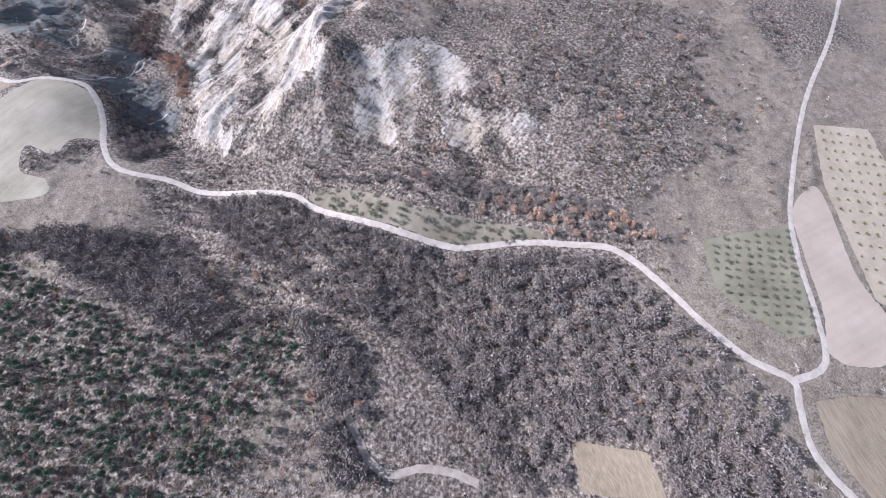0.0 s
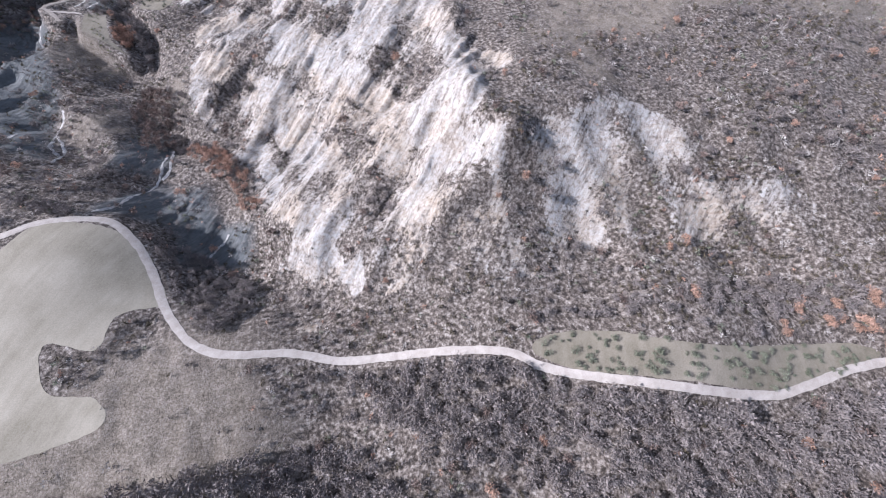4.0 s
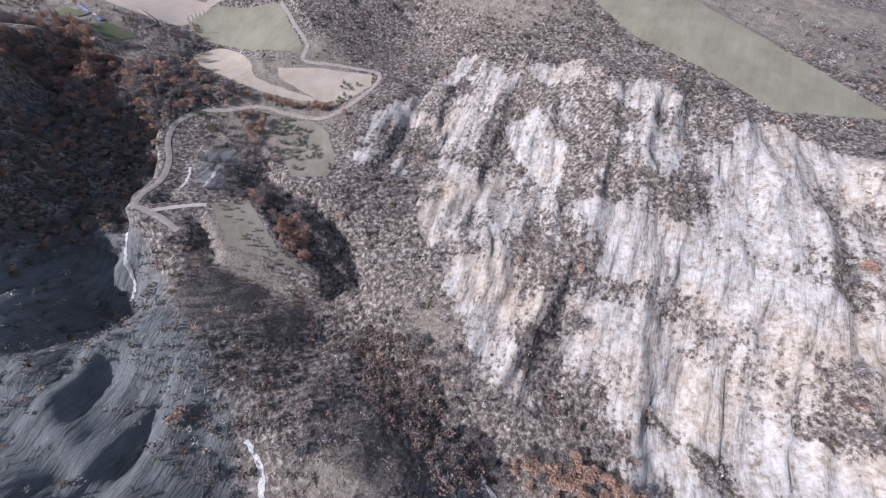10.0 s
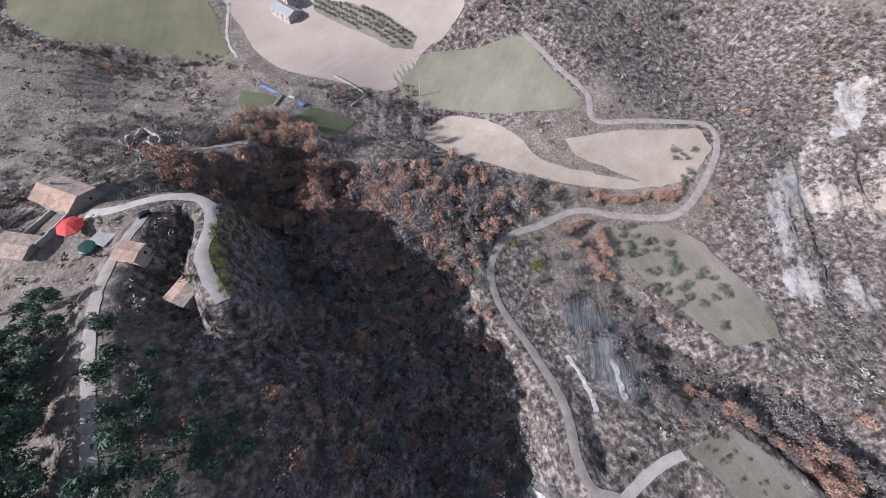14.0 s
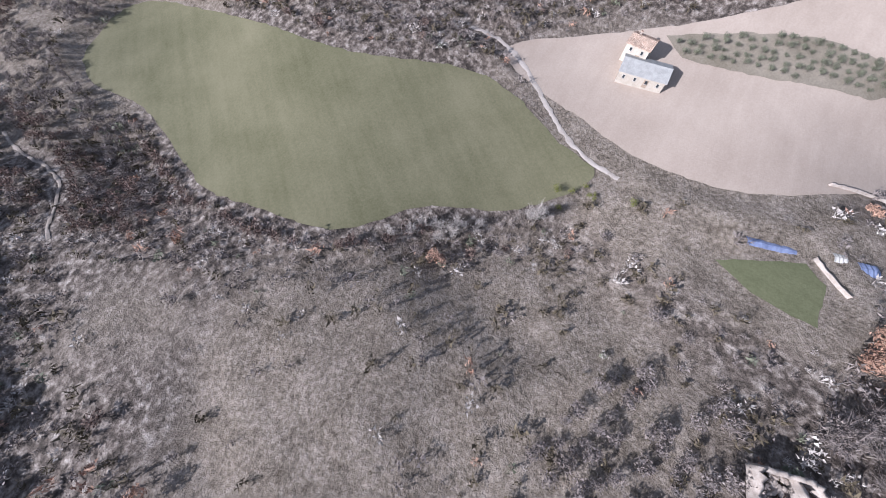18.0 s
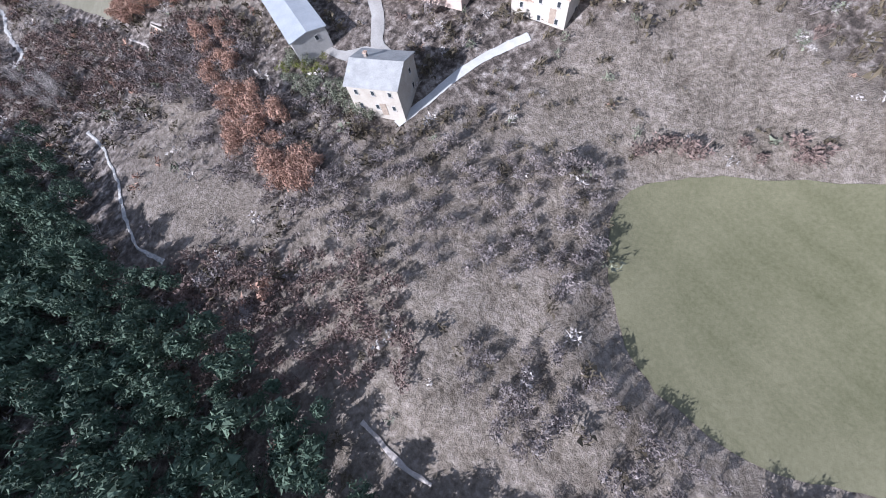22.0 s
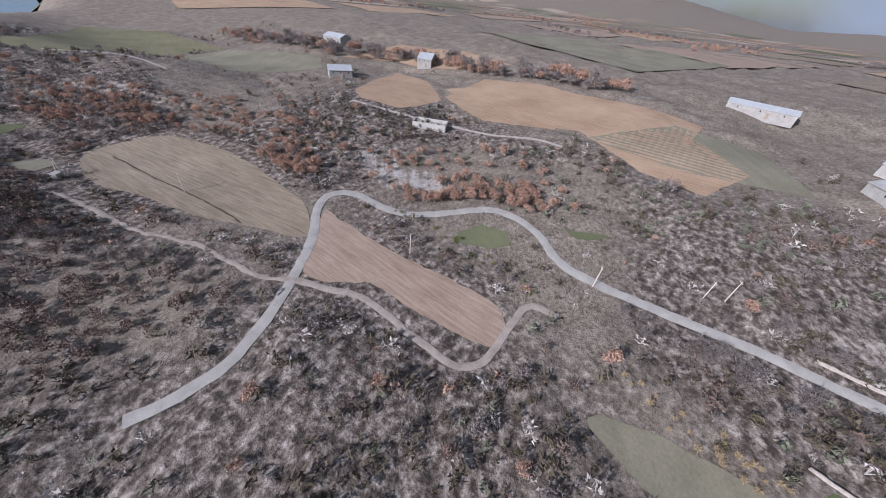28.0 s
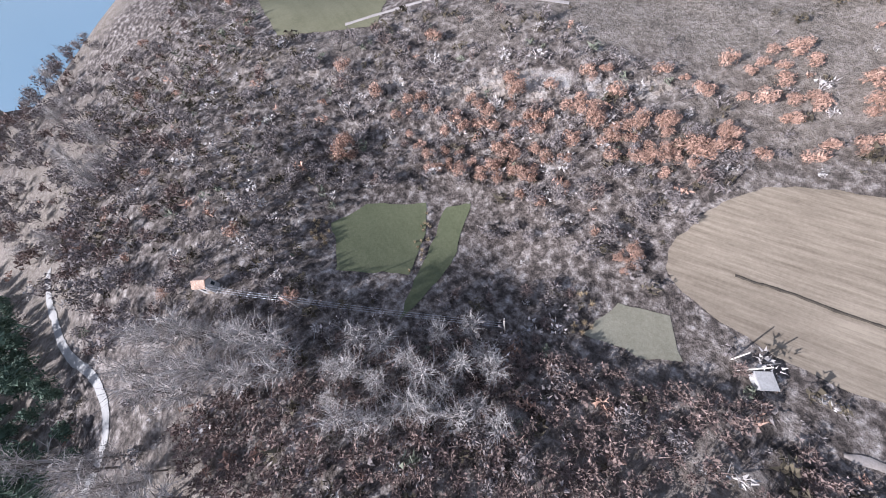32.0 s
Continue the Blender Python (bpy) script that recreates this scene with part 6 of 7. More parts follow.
def flock(name, template_list, pts, sizes, material, label, category):
    """Countless small plants as one mesh."""
    v = []
    for k, t in enumerate(template_list):
        sel = np.arange(len(pts)) % len(template_list) == k
        p, s = pts[sel], sizes[sel]
        a = RS.uniform(0, 2 * np.pi, len(p))
        c, d = np.cos(a)[:, None], np.sin(a)[:, None]
        x = (t[None, :, 0] * c - t[None, :, 1] * d) * s[:, None] + p[:, 0, None]
        y = (t[None, :, 0] * d + t[None, :, 1] * c) * s[:, None] + p[:, 1, None]
        z = t[None, :, 2] * s[:, None] * RS.uniform(0.7, 1.15, len(p))[:, None] + p[:, 2, None] - 0.05
        v.append(np.stack([x, y, z], -1).reshape(-1, 3))
    tagged(new(name, tris(name, np.concatenate(v), material)), label, category, kind="stuff")


def west_edge(y):
    return np.interp(y, [-70, 100, 200, 300, 430, 620, 770, 1050, 1150], [-150, -230, -290, -320, -350, -388, -388, -380, -380])


def east_edge(y):
    return np.interp(y, [-70, 100, 200, 270, 450, 560, 700, 860, 980, 1150], [200, 240, 230, 70, 0, -120, -190, -170, -150, -150])


def scatter(step, lo, hi, seed):
    """Uneven points over the seen land between two northings."""
    rs = np.random.RandomState(seed)
    gx, gy = np.meshgrid(np.arange(-390, 245, step), np.arange(lo, hi, step))
    x = gx.ravel() + rs.uniform(-0.5, 0.5, gx.size) * step
    y = gy.ravel() + rs.uniform(-0.5, 0.5, gx.size) * step
    ok = (x > west_edge(y)) & (x < east_edge(y)) & (grid_lookup(TAME, x, y) > 0.1)
    return x[ok], y[ok], rs


SCRUB, TWIGS, PALE, RUST, GREEN = [], [], [], [], []
for step, lo, hi, size in ((2.3, -75, 310, 2.3), (2.2, 310, 500, 2.3), (1.9, 500, 700, 2.3), (2.0, 700, 1150, 2.4)):
    x, y, rs = scatter(step, lo, hi, int(lo) + 103)
    thick = fbm(x / 22, y / 22, 101)
    stripe = fbm(x / 7, y / 7, 131)
    bare_clay = grid_lookup(CLAY, x, y)
    keep = rs.uniform(size=len(x)) < np.clip(0.22 + 4.6 * (0.62 * thick + 0.38 * stripe - 0.42), 0.04, 1) * (1 - 0.86 * smooth(0.46, 0.62, bare_clay)) * (1 - 0.8 * grid_lookup(GRASSY, x, y)) * (1 - 0.7 * smooth(-215, -190, x) * smooth(690, 730, y)) * (1 - 0.75 * soft_inside(x, y, [SOUTH_WOOD, WEST_WOOD], 5))
    x, y = x[keep], y[keep]
    pick, tone = rs.uniform(size=len(x)), fbm(x / 45, y / 45, 151)
    s = size * rs.uniform(0.45, 1.35, len(x)) * (1 - 0.4 * smooth(0.3, 0.5, grid_lookup(CLAY, x, y)))
    pts = np.c_[x, y, height(x, y)]
    dark = np.clip((0.3 if lo < 500 else 0.47) + 1.8 * (tone - 0.5), 0.08, 0.75)
    dark = dark * (1 - 0.55 * smooth(0.25, 0.42, grid_lookup(CLAY, x, y)))
    green = 0.1 + 0.9 * np.clip(tone - 0.58, 0, 1)
    for bag, sel in (
        (SCRUB, pick < dark), (GREEN, (pick >= dark) & (pick < dark + green * 0.5)),
        (TWIGS, (pick >= dark + green * 0.5) & (pick < 0.82)), (PALE, (pick >= 0.82) & (pick < 0.955)), (RUST, pick >= 0.955),
    ):
        bag.append(np.c_[pts[sel], s[sel]])
SMALL_LEAFY = [leafy(RS, 4, 32, 0.15, 0.8) for _ in range(5)]
SMALL_TWIGGY = [np.concatenate([twiggy(RS, 5, 1, 0.022, 0.8), fuzz(RS, 4, 32, 0.17, 0.8, 0.035)]) for _ in range(5)]
for name, bag, shapes, material, label, category in (
    ("dark_scrub", SCRUB, SMALL_LEAFY, MAT_SCRUB, "low dark brown scrub bushes covering the slopes", "scrub"),
    ("green_scrub", GREEN, SMALL_LEAFY, MAT_OLIVE, "low grey-green shrubs on the slopes", "scrub"),
    ("bare_scrub", TWIGS, SMALL_TWIGGY, MAT_TWIG, "leafless grey-brown thicket on the hillsides", "scrub"),
    ("pale_scrub", PALE, SMALL_TWIGGY, MAT_TWIG_PALE, "pale dry bushes and stalks on the slopes", "scrub"),
    ("rusty_scrub", RUST, SMALL_LEAFY, MAT_RUST, "scattered rust-brown oak scrub", "scrub"),
):
    rows = np.concatenate(bag)
    flock(name, shapes, rows[:, :3], rows[:, 3], material, label, category)

WOODLAND = {
    "oak": [leafy(RS, 10, 440, 0.06, 0.95) for _ in range(4)], "pine": [leafy(RS, 16, 560, 0.062, 1.45, 0.75) for _ in range(4)],
    "olive": [leafy(RS, 8, 300, 0.06, 0.85) for _ in range(4)],
    "bare": [np.concatenate([twiggy(RS, 7, 3, 0.012, 0.95), leafy(RS, 7, 230, 0.06, 0.9), fuzz(RS, 9, 80, 0.075, 0.95, 0.03)]) for _ in range(6)],
    "thicket": [np.concatenate([twiggy(RS, 7, 3, 0.014, 0.8), fuzz(RS, 7, 130, 0.1, 0.8, 0.032)]) for _ in range(4)],
}
# single leafless trees and tall bushes that stand out of the scrub
for step, lo, hi, size in ((7.0, -75, 310, 4.4), (6.5, 310, 500, 3.6), (5.0, 500, 1150, 3.1)):
    x, y, rs = scatter(step, lo, hi, int(lo) + 131)
    lone = fbm(x / 30, y / 30, 171)
    keep = (rs.uniform(size=len(x)) < np.clip(3.5 * (lone - 0.4), 0.05, 0.7)) & (grid_lookup(CLAY, x, y) < 0.42) & (grid_lookup(TAME, x, y) > 0.4) & (grid_lookup(GRASSY, x, y) < 0.6)
    for x_, y_, s_, p_ in zip(x[keep], y[keep], size * rs.uniform(0.6, 1.3, keep.sum()), rs.uniform(size=keep.sum())):
        WOODS.setdefault("bare" if p_ < 0.62 else "thicket" if p_ < 0.93 else "oak", []).append((x_, y_, float(height(x_, y_)), s_))
rs_far = np.random.RandomState(77)
BELT = [(-188.4, 1124.9), (-179.9, 1070.8), (-174.4, 1042.9), (-150.3, 1007.6), (-156.0, 961.0), (-152.6, 935.9), (-149.0, 914.3), (-151.3, 899.7)]
for x, y in curve_through(BELT, 4.0):
    for _ in range(3):
        x_, y_ = x + rs_far.uniform(-7, 7), y + rs_far.uniform(-7, 7)
        WOODS.setdefault(rs_far.choice(["oak", "bare", "bare"]), []).append((x_, y_, float(height(x_, y_)), rs_far.uniform(4.5, 8)))
for k in range(44):
    # hedges and belts of trees between the far fields
    a0, d0 = rs_far.uniform(15, 110), rs_far.uniform(420, 1900)
    x0, y0 = -300 + d0 * math.sin(radians(a0)), 900 + d0 * math.cos(radians(a0))
    run, w0 = rs_far.uniform(60, 240), radians(rs_far.choice([-22, -22, 68]) + rs_far.uniform(-10, 10))
    for q_ in np.arange(0, run, 7.0):
        x, y = x0 + q_ * math.cos(w0) + rs_far.uniform(-4, 4), y0 + q_ * math.sin(w0) + rs_far.uniform(-4, 4)
        if y > 1200 and x > -60 or x > 60 and y > 700:
            WOODS.setdefault(("oak", "bare")[k % 2], []).append((x, y, float(height(x, y)), rs_far.uniform(5, 8)))
FAR_WOODS = {"olive": ("evergreen_shrubs", MAT_OLIVE, "grey-green evergreen shrubs among the scrub", "shrubs"), "thicket": ("dark_thicket", MAT_THICKET, "dense dark leafless thicket in the valley", "thicket"), "bare": ("bare_woods", MAT_TWIG, "dense leafless grey-brown woods on the slope", "woods"), "pine": ("evergreen_woods", MAT_PINE, "dark evergreen woods on the shaded spur", "woods"), "oak": ("rusty_woods", MAT_RUST, "distant belts of rust-brown oaks", "woods")}
for kind, rows in WOODS.items():
    name, material, label, category = FAR_WOODS[kind]
    rows = np.array(rows)
    flock(name, WOODLAND[kind], rows[:, :3], rows[:, 3], material, label, category)


# ---------------------------------------------------------------- buildings
MAT_STONEWALL = mottled("pale_stone_wall", (0.244, 0.200, 0.170), (0.444, 0.392, 0.348), 1.6, 5, 0.9, 0.6, 0.04, 0, 0, 0.08)
MAT_DRYSTONE = mottled("weathered_dry_stone", (0.2, 0.17, 0.14), (0.5, 0.44, 0.39), 2.2, 5, 0.95, 0.8, 0.06)
MAT_CREAM = mottled("cream_render", (0.340, 0.296, 0.244), (0.488, 0.444, 0.385), 0.7, 9, 0.9, 0.15, 0.01, 0, 0, 0.08)
MAT_PINKWALL = mottled("pinkish_render", (0.370, 0.281, 0.237), (0.503, 0.407, 0.348), 0.7, 9, 0.9, 0.15, 0.01, 0, 0, 0.06)
MAT_WHITE = mottled("white_render", (0.355, 0.337, 0.311), (0.503, 0.481, 0.451), 0.6, 9, 0.85, 0.1, 0.01)
MAT_GREYROOF = mottled("grey_fibre_roof", (0.25, 0.245, 0.235), (0.42, 0.41, 0.39), 0.8, 10, 0.8, 0.2, 0.02)
MAT_WHITEROOF = mottled("white_sheet_roof", (0.33, 0.34, 0.355), (0.46, 0.47, 0.48), 0.4, 12, 0.5, 0.1, 0.01)
MAT_GLASS = mottled("dark_window_glass", (0.02, 0.025, 0.03), (0.05, 0.055, 0.06), 0.5, 4, 0.15, 0)
MAT_WOOD = mottled("weathered_wood", (0.2, 0.15, 0.11), (0.38, 0.31, 0.25), 2.0, 8, 0.9, 0.3, 0.01)
MAT_POLE = mottled("pale_pole_wood", (0.45, 0.39, 0.32), (0.68, 0.62, 0.54), 1.5, 8, 0.9, 0.2, 0.01)
MAT_RED = mottled("red_canvas", (0.4, 0.035, 0.03), (0.62, 0.07, 0.06), 1.0, 6, 0.7, 0.1, 0.01)
MAT_BLUE = mottled("blue_tarpaulin", (0.09, 0.11, 0.2), (0.24, 0.28, 0.42), 1.5, 6, 0.5, 0.3, 0.03)
MAT_TANK = mottled("dark_green_plastic", (0.012, 0.035, 0.03), (0.03, 0.07, 0.06), 1.0, 6, 0.4, 0)
MAT_CONCRETE = mottled("stained_concrete", (0.24, 0.225, 0.21), (0.42, 0.4, 0.375), 0.6, 10, 0.9, 0.2, 0.01)
MAT_RUBBER = mottled("black_rubber", (0.008, 0.008, 0.009), (0.03, 0.03, 0.032), 6.0, 8, 0.75, 0.4, 0.004)
MAT_STEEL = mottled("dull_steel", (0.35, 0.34, 0.33), (0.55, 0.54, 0.53), 8.0, 6, 0.45, 0.1, 0.002, 0.8)
MAT_CHROME = mottled("galvanised_wire", (0.3, 0.3, 0.31), (0.5, 0.5, 0.52), 3.0, 6, 0.4, 0, 0, 0.7)


def roof_tiles_material():
    """Barrel tiles: rows down the slope, each tile its own faded red, pink or straw tone."""
    m, nt, b = base_material("faded_clay_tiles", 0.9)
    co = coords(nt)
    brick = nt.nodes.new("ShaderNodeTexBrick")
    brick.inputs["Scale"].default_value = 2.4
    brick.inputs["Color1"].default_value, brick.inputs["Color2"].default_value = (0.46, 0.35, 0.285, 1), (0.6, 0.52, 0.45, 1)
    brick.inputs["Mortar"].default_value, brick.inputs["Mortar Size"].default_value = (0.24, 0.16, 0.12, 1), 0.03
    nt.links.new(co, brick.inputs["Vector"])
    stain = ramp_node(nt, noise_node(nt, co, 0.8, 7), [(0.35, (0.62, 0.6, 0.58)), (0.65, (1.1, 1.05, 1.0))])
    tone = ramp_node(nt, nt.nodes.new("ShaderNodeObjectInfo").outputs["Random"], [(0, (0.85, 0.9, 0.95)), (1, (1.08, 0.95, 0.86))])
    col = mix_node(nt, 1.0, mix_node(nt, 1.0, brick.outputs["Color"], stain, "MULTIPLY"), tone, "MULTIPLY")
    nt.links.new(col, b.inputs["Base Color"])
    bump_node(nt, b, brick.outputs["Fac"], 0.5, 0.05)
    return m


MAT_TILES = roof_tiles_material()


def box_mesh(name, lx, ly, lz, material, z0=0.0, bevel=0.02):
    bm = bmesh.new()
    bmesh.ops.create_cube(bm, size=1.0, matrix=Matrix.Translation((0, 0, z0 + lz / 2)) @ Matrix.Diagonal((lx, ly, lz, 1)))
    if bevel:
        bmesh.ops.bevel(bm, geom=list(bm.edges), offset=min(bevel, 0.2 * min(lx, ly, lz)), segments=1, affect="EDGES")
    me = bpy.data.meshes.new(name)
    bm.to_mesh(me)
    bm.free()
    me.materials.append(material)
    return me


def tube_mesh(name, rings, material, sides=14, cap=True, axis="Z"):
    """A turned shape: rings of (radius, height)."""
    v, f = [], []
    for r, h in rings:
        for i in range(sides):
            w = 2 * math.pi * i / sides
            v.append((r * math.cos(w), r * math.sin(w), h) if axis == "Z" else (h, r * math.cos(w), r * math.sin(w)))
    for k in range(len(rings) - 1):
        for i in range(sides):
            j = (i + 1) % sides
            f.append((k * sides + i, k * sides + j, (k + 1) * sides + j, (k + 1) * sides + i))
    if cap:
        f.append(tuple(range(sides))[::-1])
        f.append(tuple((len(rings) - 1) * sides + i for i in range(sides)))
    me = bpy.data.meshes.new(name)
    me.from_pydata(v, [], f)
    me.update()
    me.materials.append(material)
    return me


def gable_body(name, l, w, eave, rise, material, foot=1.2):
    """Walls of a house with gable ends, reaching down into the slope."""
    x, y = l / 2, w / 2
    v = [(-x, -y, -foot), (x, -y, -foot), (x, y, -foot), (-x, y, -foot), (-x, -y, eave), (x, -y, eave), (x, y, eave), (-x, y, eave), (-x, 0, eave + rise), (x, 0, eave + rise)]
    f = [(0, 1, 5, 4), (2, 3, 7, 6), (1, 2, 6, 9, 5), (3, 0, 4, 8, 7), (4, 5, 9, 8), (6, 7, 8, 9), (3, 2, 1, 0)]
    me = bpy.data.meshes.new(name)
    me.from_pydata(v, [], f)
    me.update()
    me.materials.append(material)
    return me


def roof_slab(name, l, w, eave, rise, side, material, over=0.25, thick=0.14):
    """One slope of a gable roof, with eaves that overhang and a slight sag."""
    bm = bmesh.new()
    rows, cols = 4, 5
    grid = []
    slope = rise / (w / 2)
    for i in range(cols):
        col = []
        for j in range(rows):
            u, t = i / (cols - 1), j / (rows - 1)
            x = (u - 0.5) * (l + 2 * over)
            y = side * (w / 2 + over) * (1 - t)
            z = eave + rise - abs(y) * slope + 0.05 - 0.05 * math.sin(math.pi * u) * math.sin(math.pi * (0.2 + 0.6 * t))
            col.append((bm.verts.new((x, y, z)), bm.verts.new((x, y, z + thick))))
        grid.append(col)
    for i in range(cols - 1):
        for j in range(rows - 1):
            for k in (0, 1):
                q = [grid[i][j][k], grid[i + 1][j][k], grid[i + 1][j + 1][k], grid[i][j + 1][k]]
                bm.faces.new(q)
    for i in range(cols - 1):
        for j in (0, rows - 1):
            bm.faces.new([grid[i][j][0], grid[i + 1][j][0], grid[i + 1][j][1], grid[i][j][1]])
    for j in range(rows - 1):
        for i in (0, cols - 1):
            bm.faces.new([grid[i][j][0], grid[i][j + 1][0], grid[i][j + 1][1], grid[i][j][1]])
    bmesh.ops.recalc_face_normals(bm, faces=bm.faces)
    me = bpy.data.meshes.new(name)
    bm.to_mesh(me)
    bm.free()
    me.materials.append(material)
    return me


WINDOW_FRAME, WINDOW_PANE = box_mesh("window_frame", 0.62, 0.1, 0.85, MAT_WHITE, -0.42), box_mesh("pane", 0.46, 0.12, 0.68, MAT_GLASS, -0.34, 0)
WINDOW_SILL = box_mesh("sill", 0.72, 0.2, 0.07, MAT_CONCRETE, -0.5)
DOOR_LEAF = box_mesh("door", 0.95, 0.1, 2.0, MAT_WOOD)
CHIMNEY_STACK, CHIMNEY_CAP = box_mesh("chimney", 0.45, 0.45, 0.9, MAT_STONEWALL), box_mesh("cap", 0.6, 0.6, 0.1, MAT_TILES, 0.9)


def opening(parent, x, y, z, face):
    w = part("window", WINDOW_FRAME, parent)
    w.matrix_basis = Matrix.Translation((x, y, z)) @ Matrix.Rotation(face, 4, "Z")
    part("pane", WINDOW_PANE, w)
    part("sill", WINDOW_SILL, w)


def stand(x, y, ang=0.0, dz=0.0):
    return Matrix.Translation((x, y, float(height(x, y)) + dz)) @ Matrix.Rotation(radians(ang), 4, "Z")


def house(name, x, y, l, w, eave, ang, wall, roof, label, storeys=1, per_side=3, chimney=True, category="house", rise=None, group="", annex=0):
    root = tagged(new(name), label, category, group)
    root.matrix_basis = stand(x, y, ang)
    rise = rise if rise is not None else 0.18 * w
    part("wall", gable_body("wall", l, w, eave, rise, wall), root)
    for side in (-1, 1):
        part("roof", roof_slab("roof", l, w, eave, rise, side, roof), root)
    for s in range(storeys):
        z = eave - 0.9 - s * 2.3
        if z < 0.4:
            break
        for i in range(per_side):
            u = (i + 0.5) / per_side * l - l / 2
            for side in (-1, 1):
                opening(root, u, side * w / 2, z, 0)
        for side in (-1, 1):
            opening(root, side * l / 2, 0.18 * w, z, math.pi / 2)
    d = part("door", DOOR_LEAF, root, "weathered wooden door")
    d.matrix_basis = Matrix.Translation((l * 0.12, -w / 2, 0.0)) @ Matrix.Diagonal((1, 1, min(1.0, (eave - 0.45) / 2.0), 1))
    if chimney:
        c = part("chimney", CHIMNEY_STACK, root)
        c.matrix_basis = Matrix.Translation((-l * 0.25, w * 0.12, eave + rise * 0.6))
        part("cap", CHIMNEY_CAP, c)
    if annex:
        al, aw, ae = l * 0.6, w * 0.75, eave * 0.62
        a = part("annex", gable_body("annex", al, aw, ae, 0.16 * aw, wall), root)
        a.location = (annex * (l + al) / 2 - annex * 0.02, -0.1 * w, 0)
        for side in (-1, 1):
            part("annex_roof", roof_slab("annex_roof", al, aw, ae, 0.16 * aw, side, roof), a)
        opening(a, 0.0, -aw / 2, ae - 0.7, 0)
        opening(a, 0.0, aw / 2, ae - 0.7, 0)
    return root


# the farm above the ravine
house("farmhouse", -298.9, 484.4, 8.6, 6.4, 3.0, -54, MAT_STONEWALL, MAT_TILES, "stone farmhouse with a worn pale tiled roof", 1, 2)
house("farm_outbuilding", -308.5, 477.1, 6.4, 4.8, 2.0, -43, MAT_STONEWALL, MAT_TILES, "low stone outbuilding with a pinkish roof", 1, 1, False, "outbuilding", 0.5)
house("shed", -289.4, 458.8, 3.5, 3.3, 1.7, -44, MAT_PINKWALL, MAT_TILES, "small shed with a pink tiled roof", 1, 1, False, "shed", 0.3)
house("shed", -285.1, 448.6, 4.6, 3.6, 2.0, 32, MAT_STONEWALL, MAT_TILES, "small stone shed with a pale tiled roof", 1, 1, False, "shed", 0.4)


def wall_run(name, points, high, thick, material, label, category="wall", seed=0):
    """A free-standing stone wall along a line, uneven on top."""
    c = curve_through(points, 0.9) if len(points) > 2 else np.linspace(points[0], points[1], 12)
    t = np.gradient(c, axis=0)
    t /= np.linalg.norm(t, axis=1)[:, None] + 1e-9
    s = np.stack([-t[:, 1], t[:, 0]], 1)
    z = height(c[:, 0], c[:, 1])
    rs = np.random.RandomState(seed)
    top = high * rs.uniform(0.75, 1.1, len(c))
    wid = thick * rs.uniform(0.8, 1.2, len(c))[:, None] / 2
    v = np.stack([np.c_[c - s * wid, z - 0.3], np.c_[c - s * wid * 0.85, z + top], np.c_[c + s * wid * 0.85, z + top * 0.97], np.c_[c + s * wid, z - 0.3]], 1)
    n = len(c)
    ids = np.arange(n * 4).reshape(n, 4)
    f = [q for k in range(3) for q in np.stack([ids[:-1, k], ids[:-1, k + 1], ids[1:, k + 1], ids[1:, k]], -1)]
    f += [ids[0][::-1], ids[-1]]
    me = mesh_from(name, v.reshape(-1, 3), np.array(f), material)
    return tagged(new(name, me), label, category)


wall_run("yard_wall", [(-302.1, 485.8), (-310.0, 480.6)], 1.3, 0.4, MAT_STONEWALL, "stone yard wall beside the farmhouse", seed=1)
wall_run("yard_wall", [(-297.9, 480.3), (-305.4, 475.1)], 1.3, 0.4, MAT_STONEWALL, "stone yard wall beside the farmhouse", seed=2)


def parasol(x, y, r):
    root = tagged(new("red_gazebo"), "red canvas gazebo beside the farmhouse", "gazebo")
    root.matrix_basis = stand(x, y, 20)
    part("canopy", tube_mesh("canopy", [(r, 1.6), (r * 0.98, 1.75), (r * 0.5, 2.2), (0.08, 2.5)], MAT_RED, 8), root)
    leg = tube_mesh("leg", [(0.05, 0), (0.05, 1.65)], MAT_STEEL, 8)
    for k in range(4):
        p = part("leg", leg, root)
        p.location = (0.8 * r * math.cos(k * 1.571 + 0.4), 0.8 * r * math.sin(k * 1.571 + 0.4), 0)


parasol(-298.6, 474.1, 2.3)
terrace_slab = tagged(new("terrace_slab", box_mesh("terrace_slab", 4.2, 3.4, 0.35, MAT_CONCRETE, -0.15)), "pale concrete terrace slab beside a tank", "terrace")
terrace_slab.matrix_basis = stand(-294.4, 469.6, 35, 0.1)
tank = tagged(new("water_tank"), "round dark green water tank beside the terrace", "tank")
tank.matrix_basis = stand(-297.5, 468.6)
part("shell", tube_mesh("shell", [(1.55, -0.2), (1.6, 0.2), (1.6, 1.0), (1.5, 1.08)], MAT_TANK, 20), tank)
part("lid", tube_mesh("lid", [(1.45, 1.08), (1.3, 1.16), (0.2, 1.25)], MAT_TANK, 20), tank)
crate = tagged(new("red_shed_box"), "small red tool box shed in the scrub", "shed")
crate.matrix_basis = stand(-319.8, 483.3, 30)
part("body", box_mesh("body", 1.6, 1.3, 1.3, MAT_RED, -0.1), crate)
part("lid", box_mesh("lid", 1.75, 1.45, 0.12, MAT_RED, 1.2), crate)


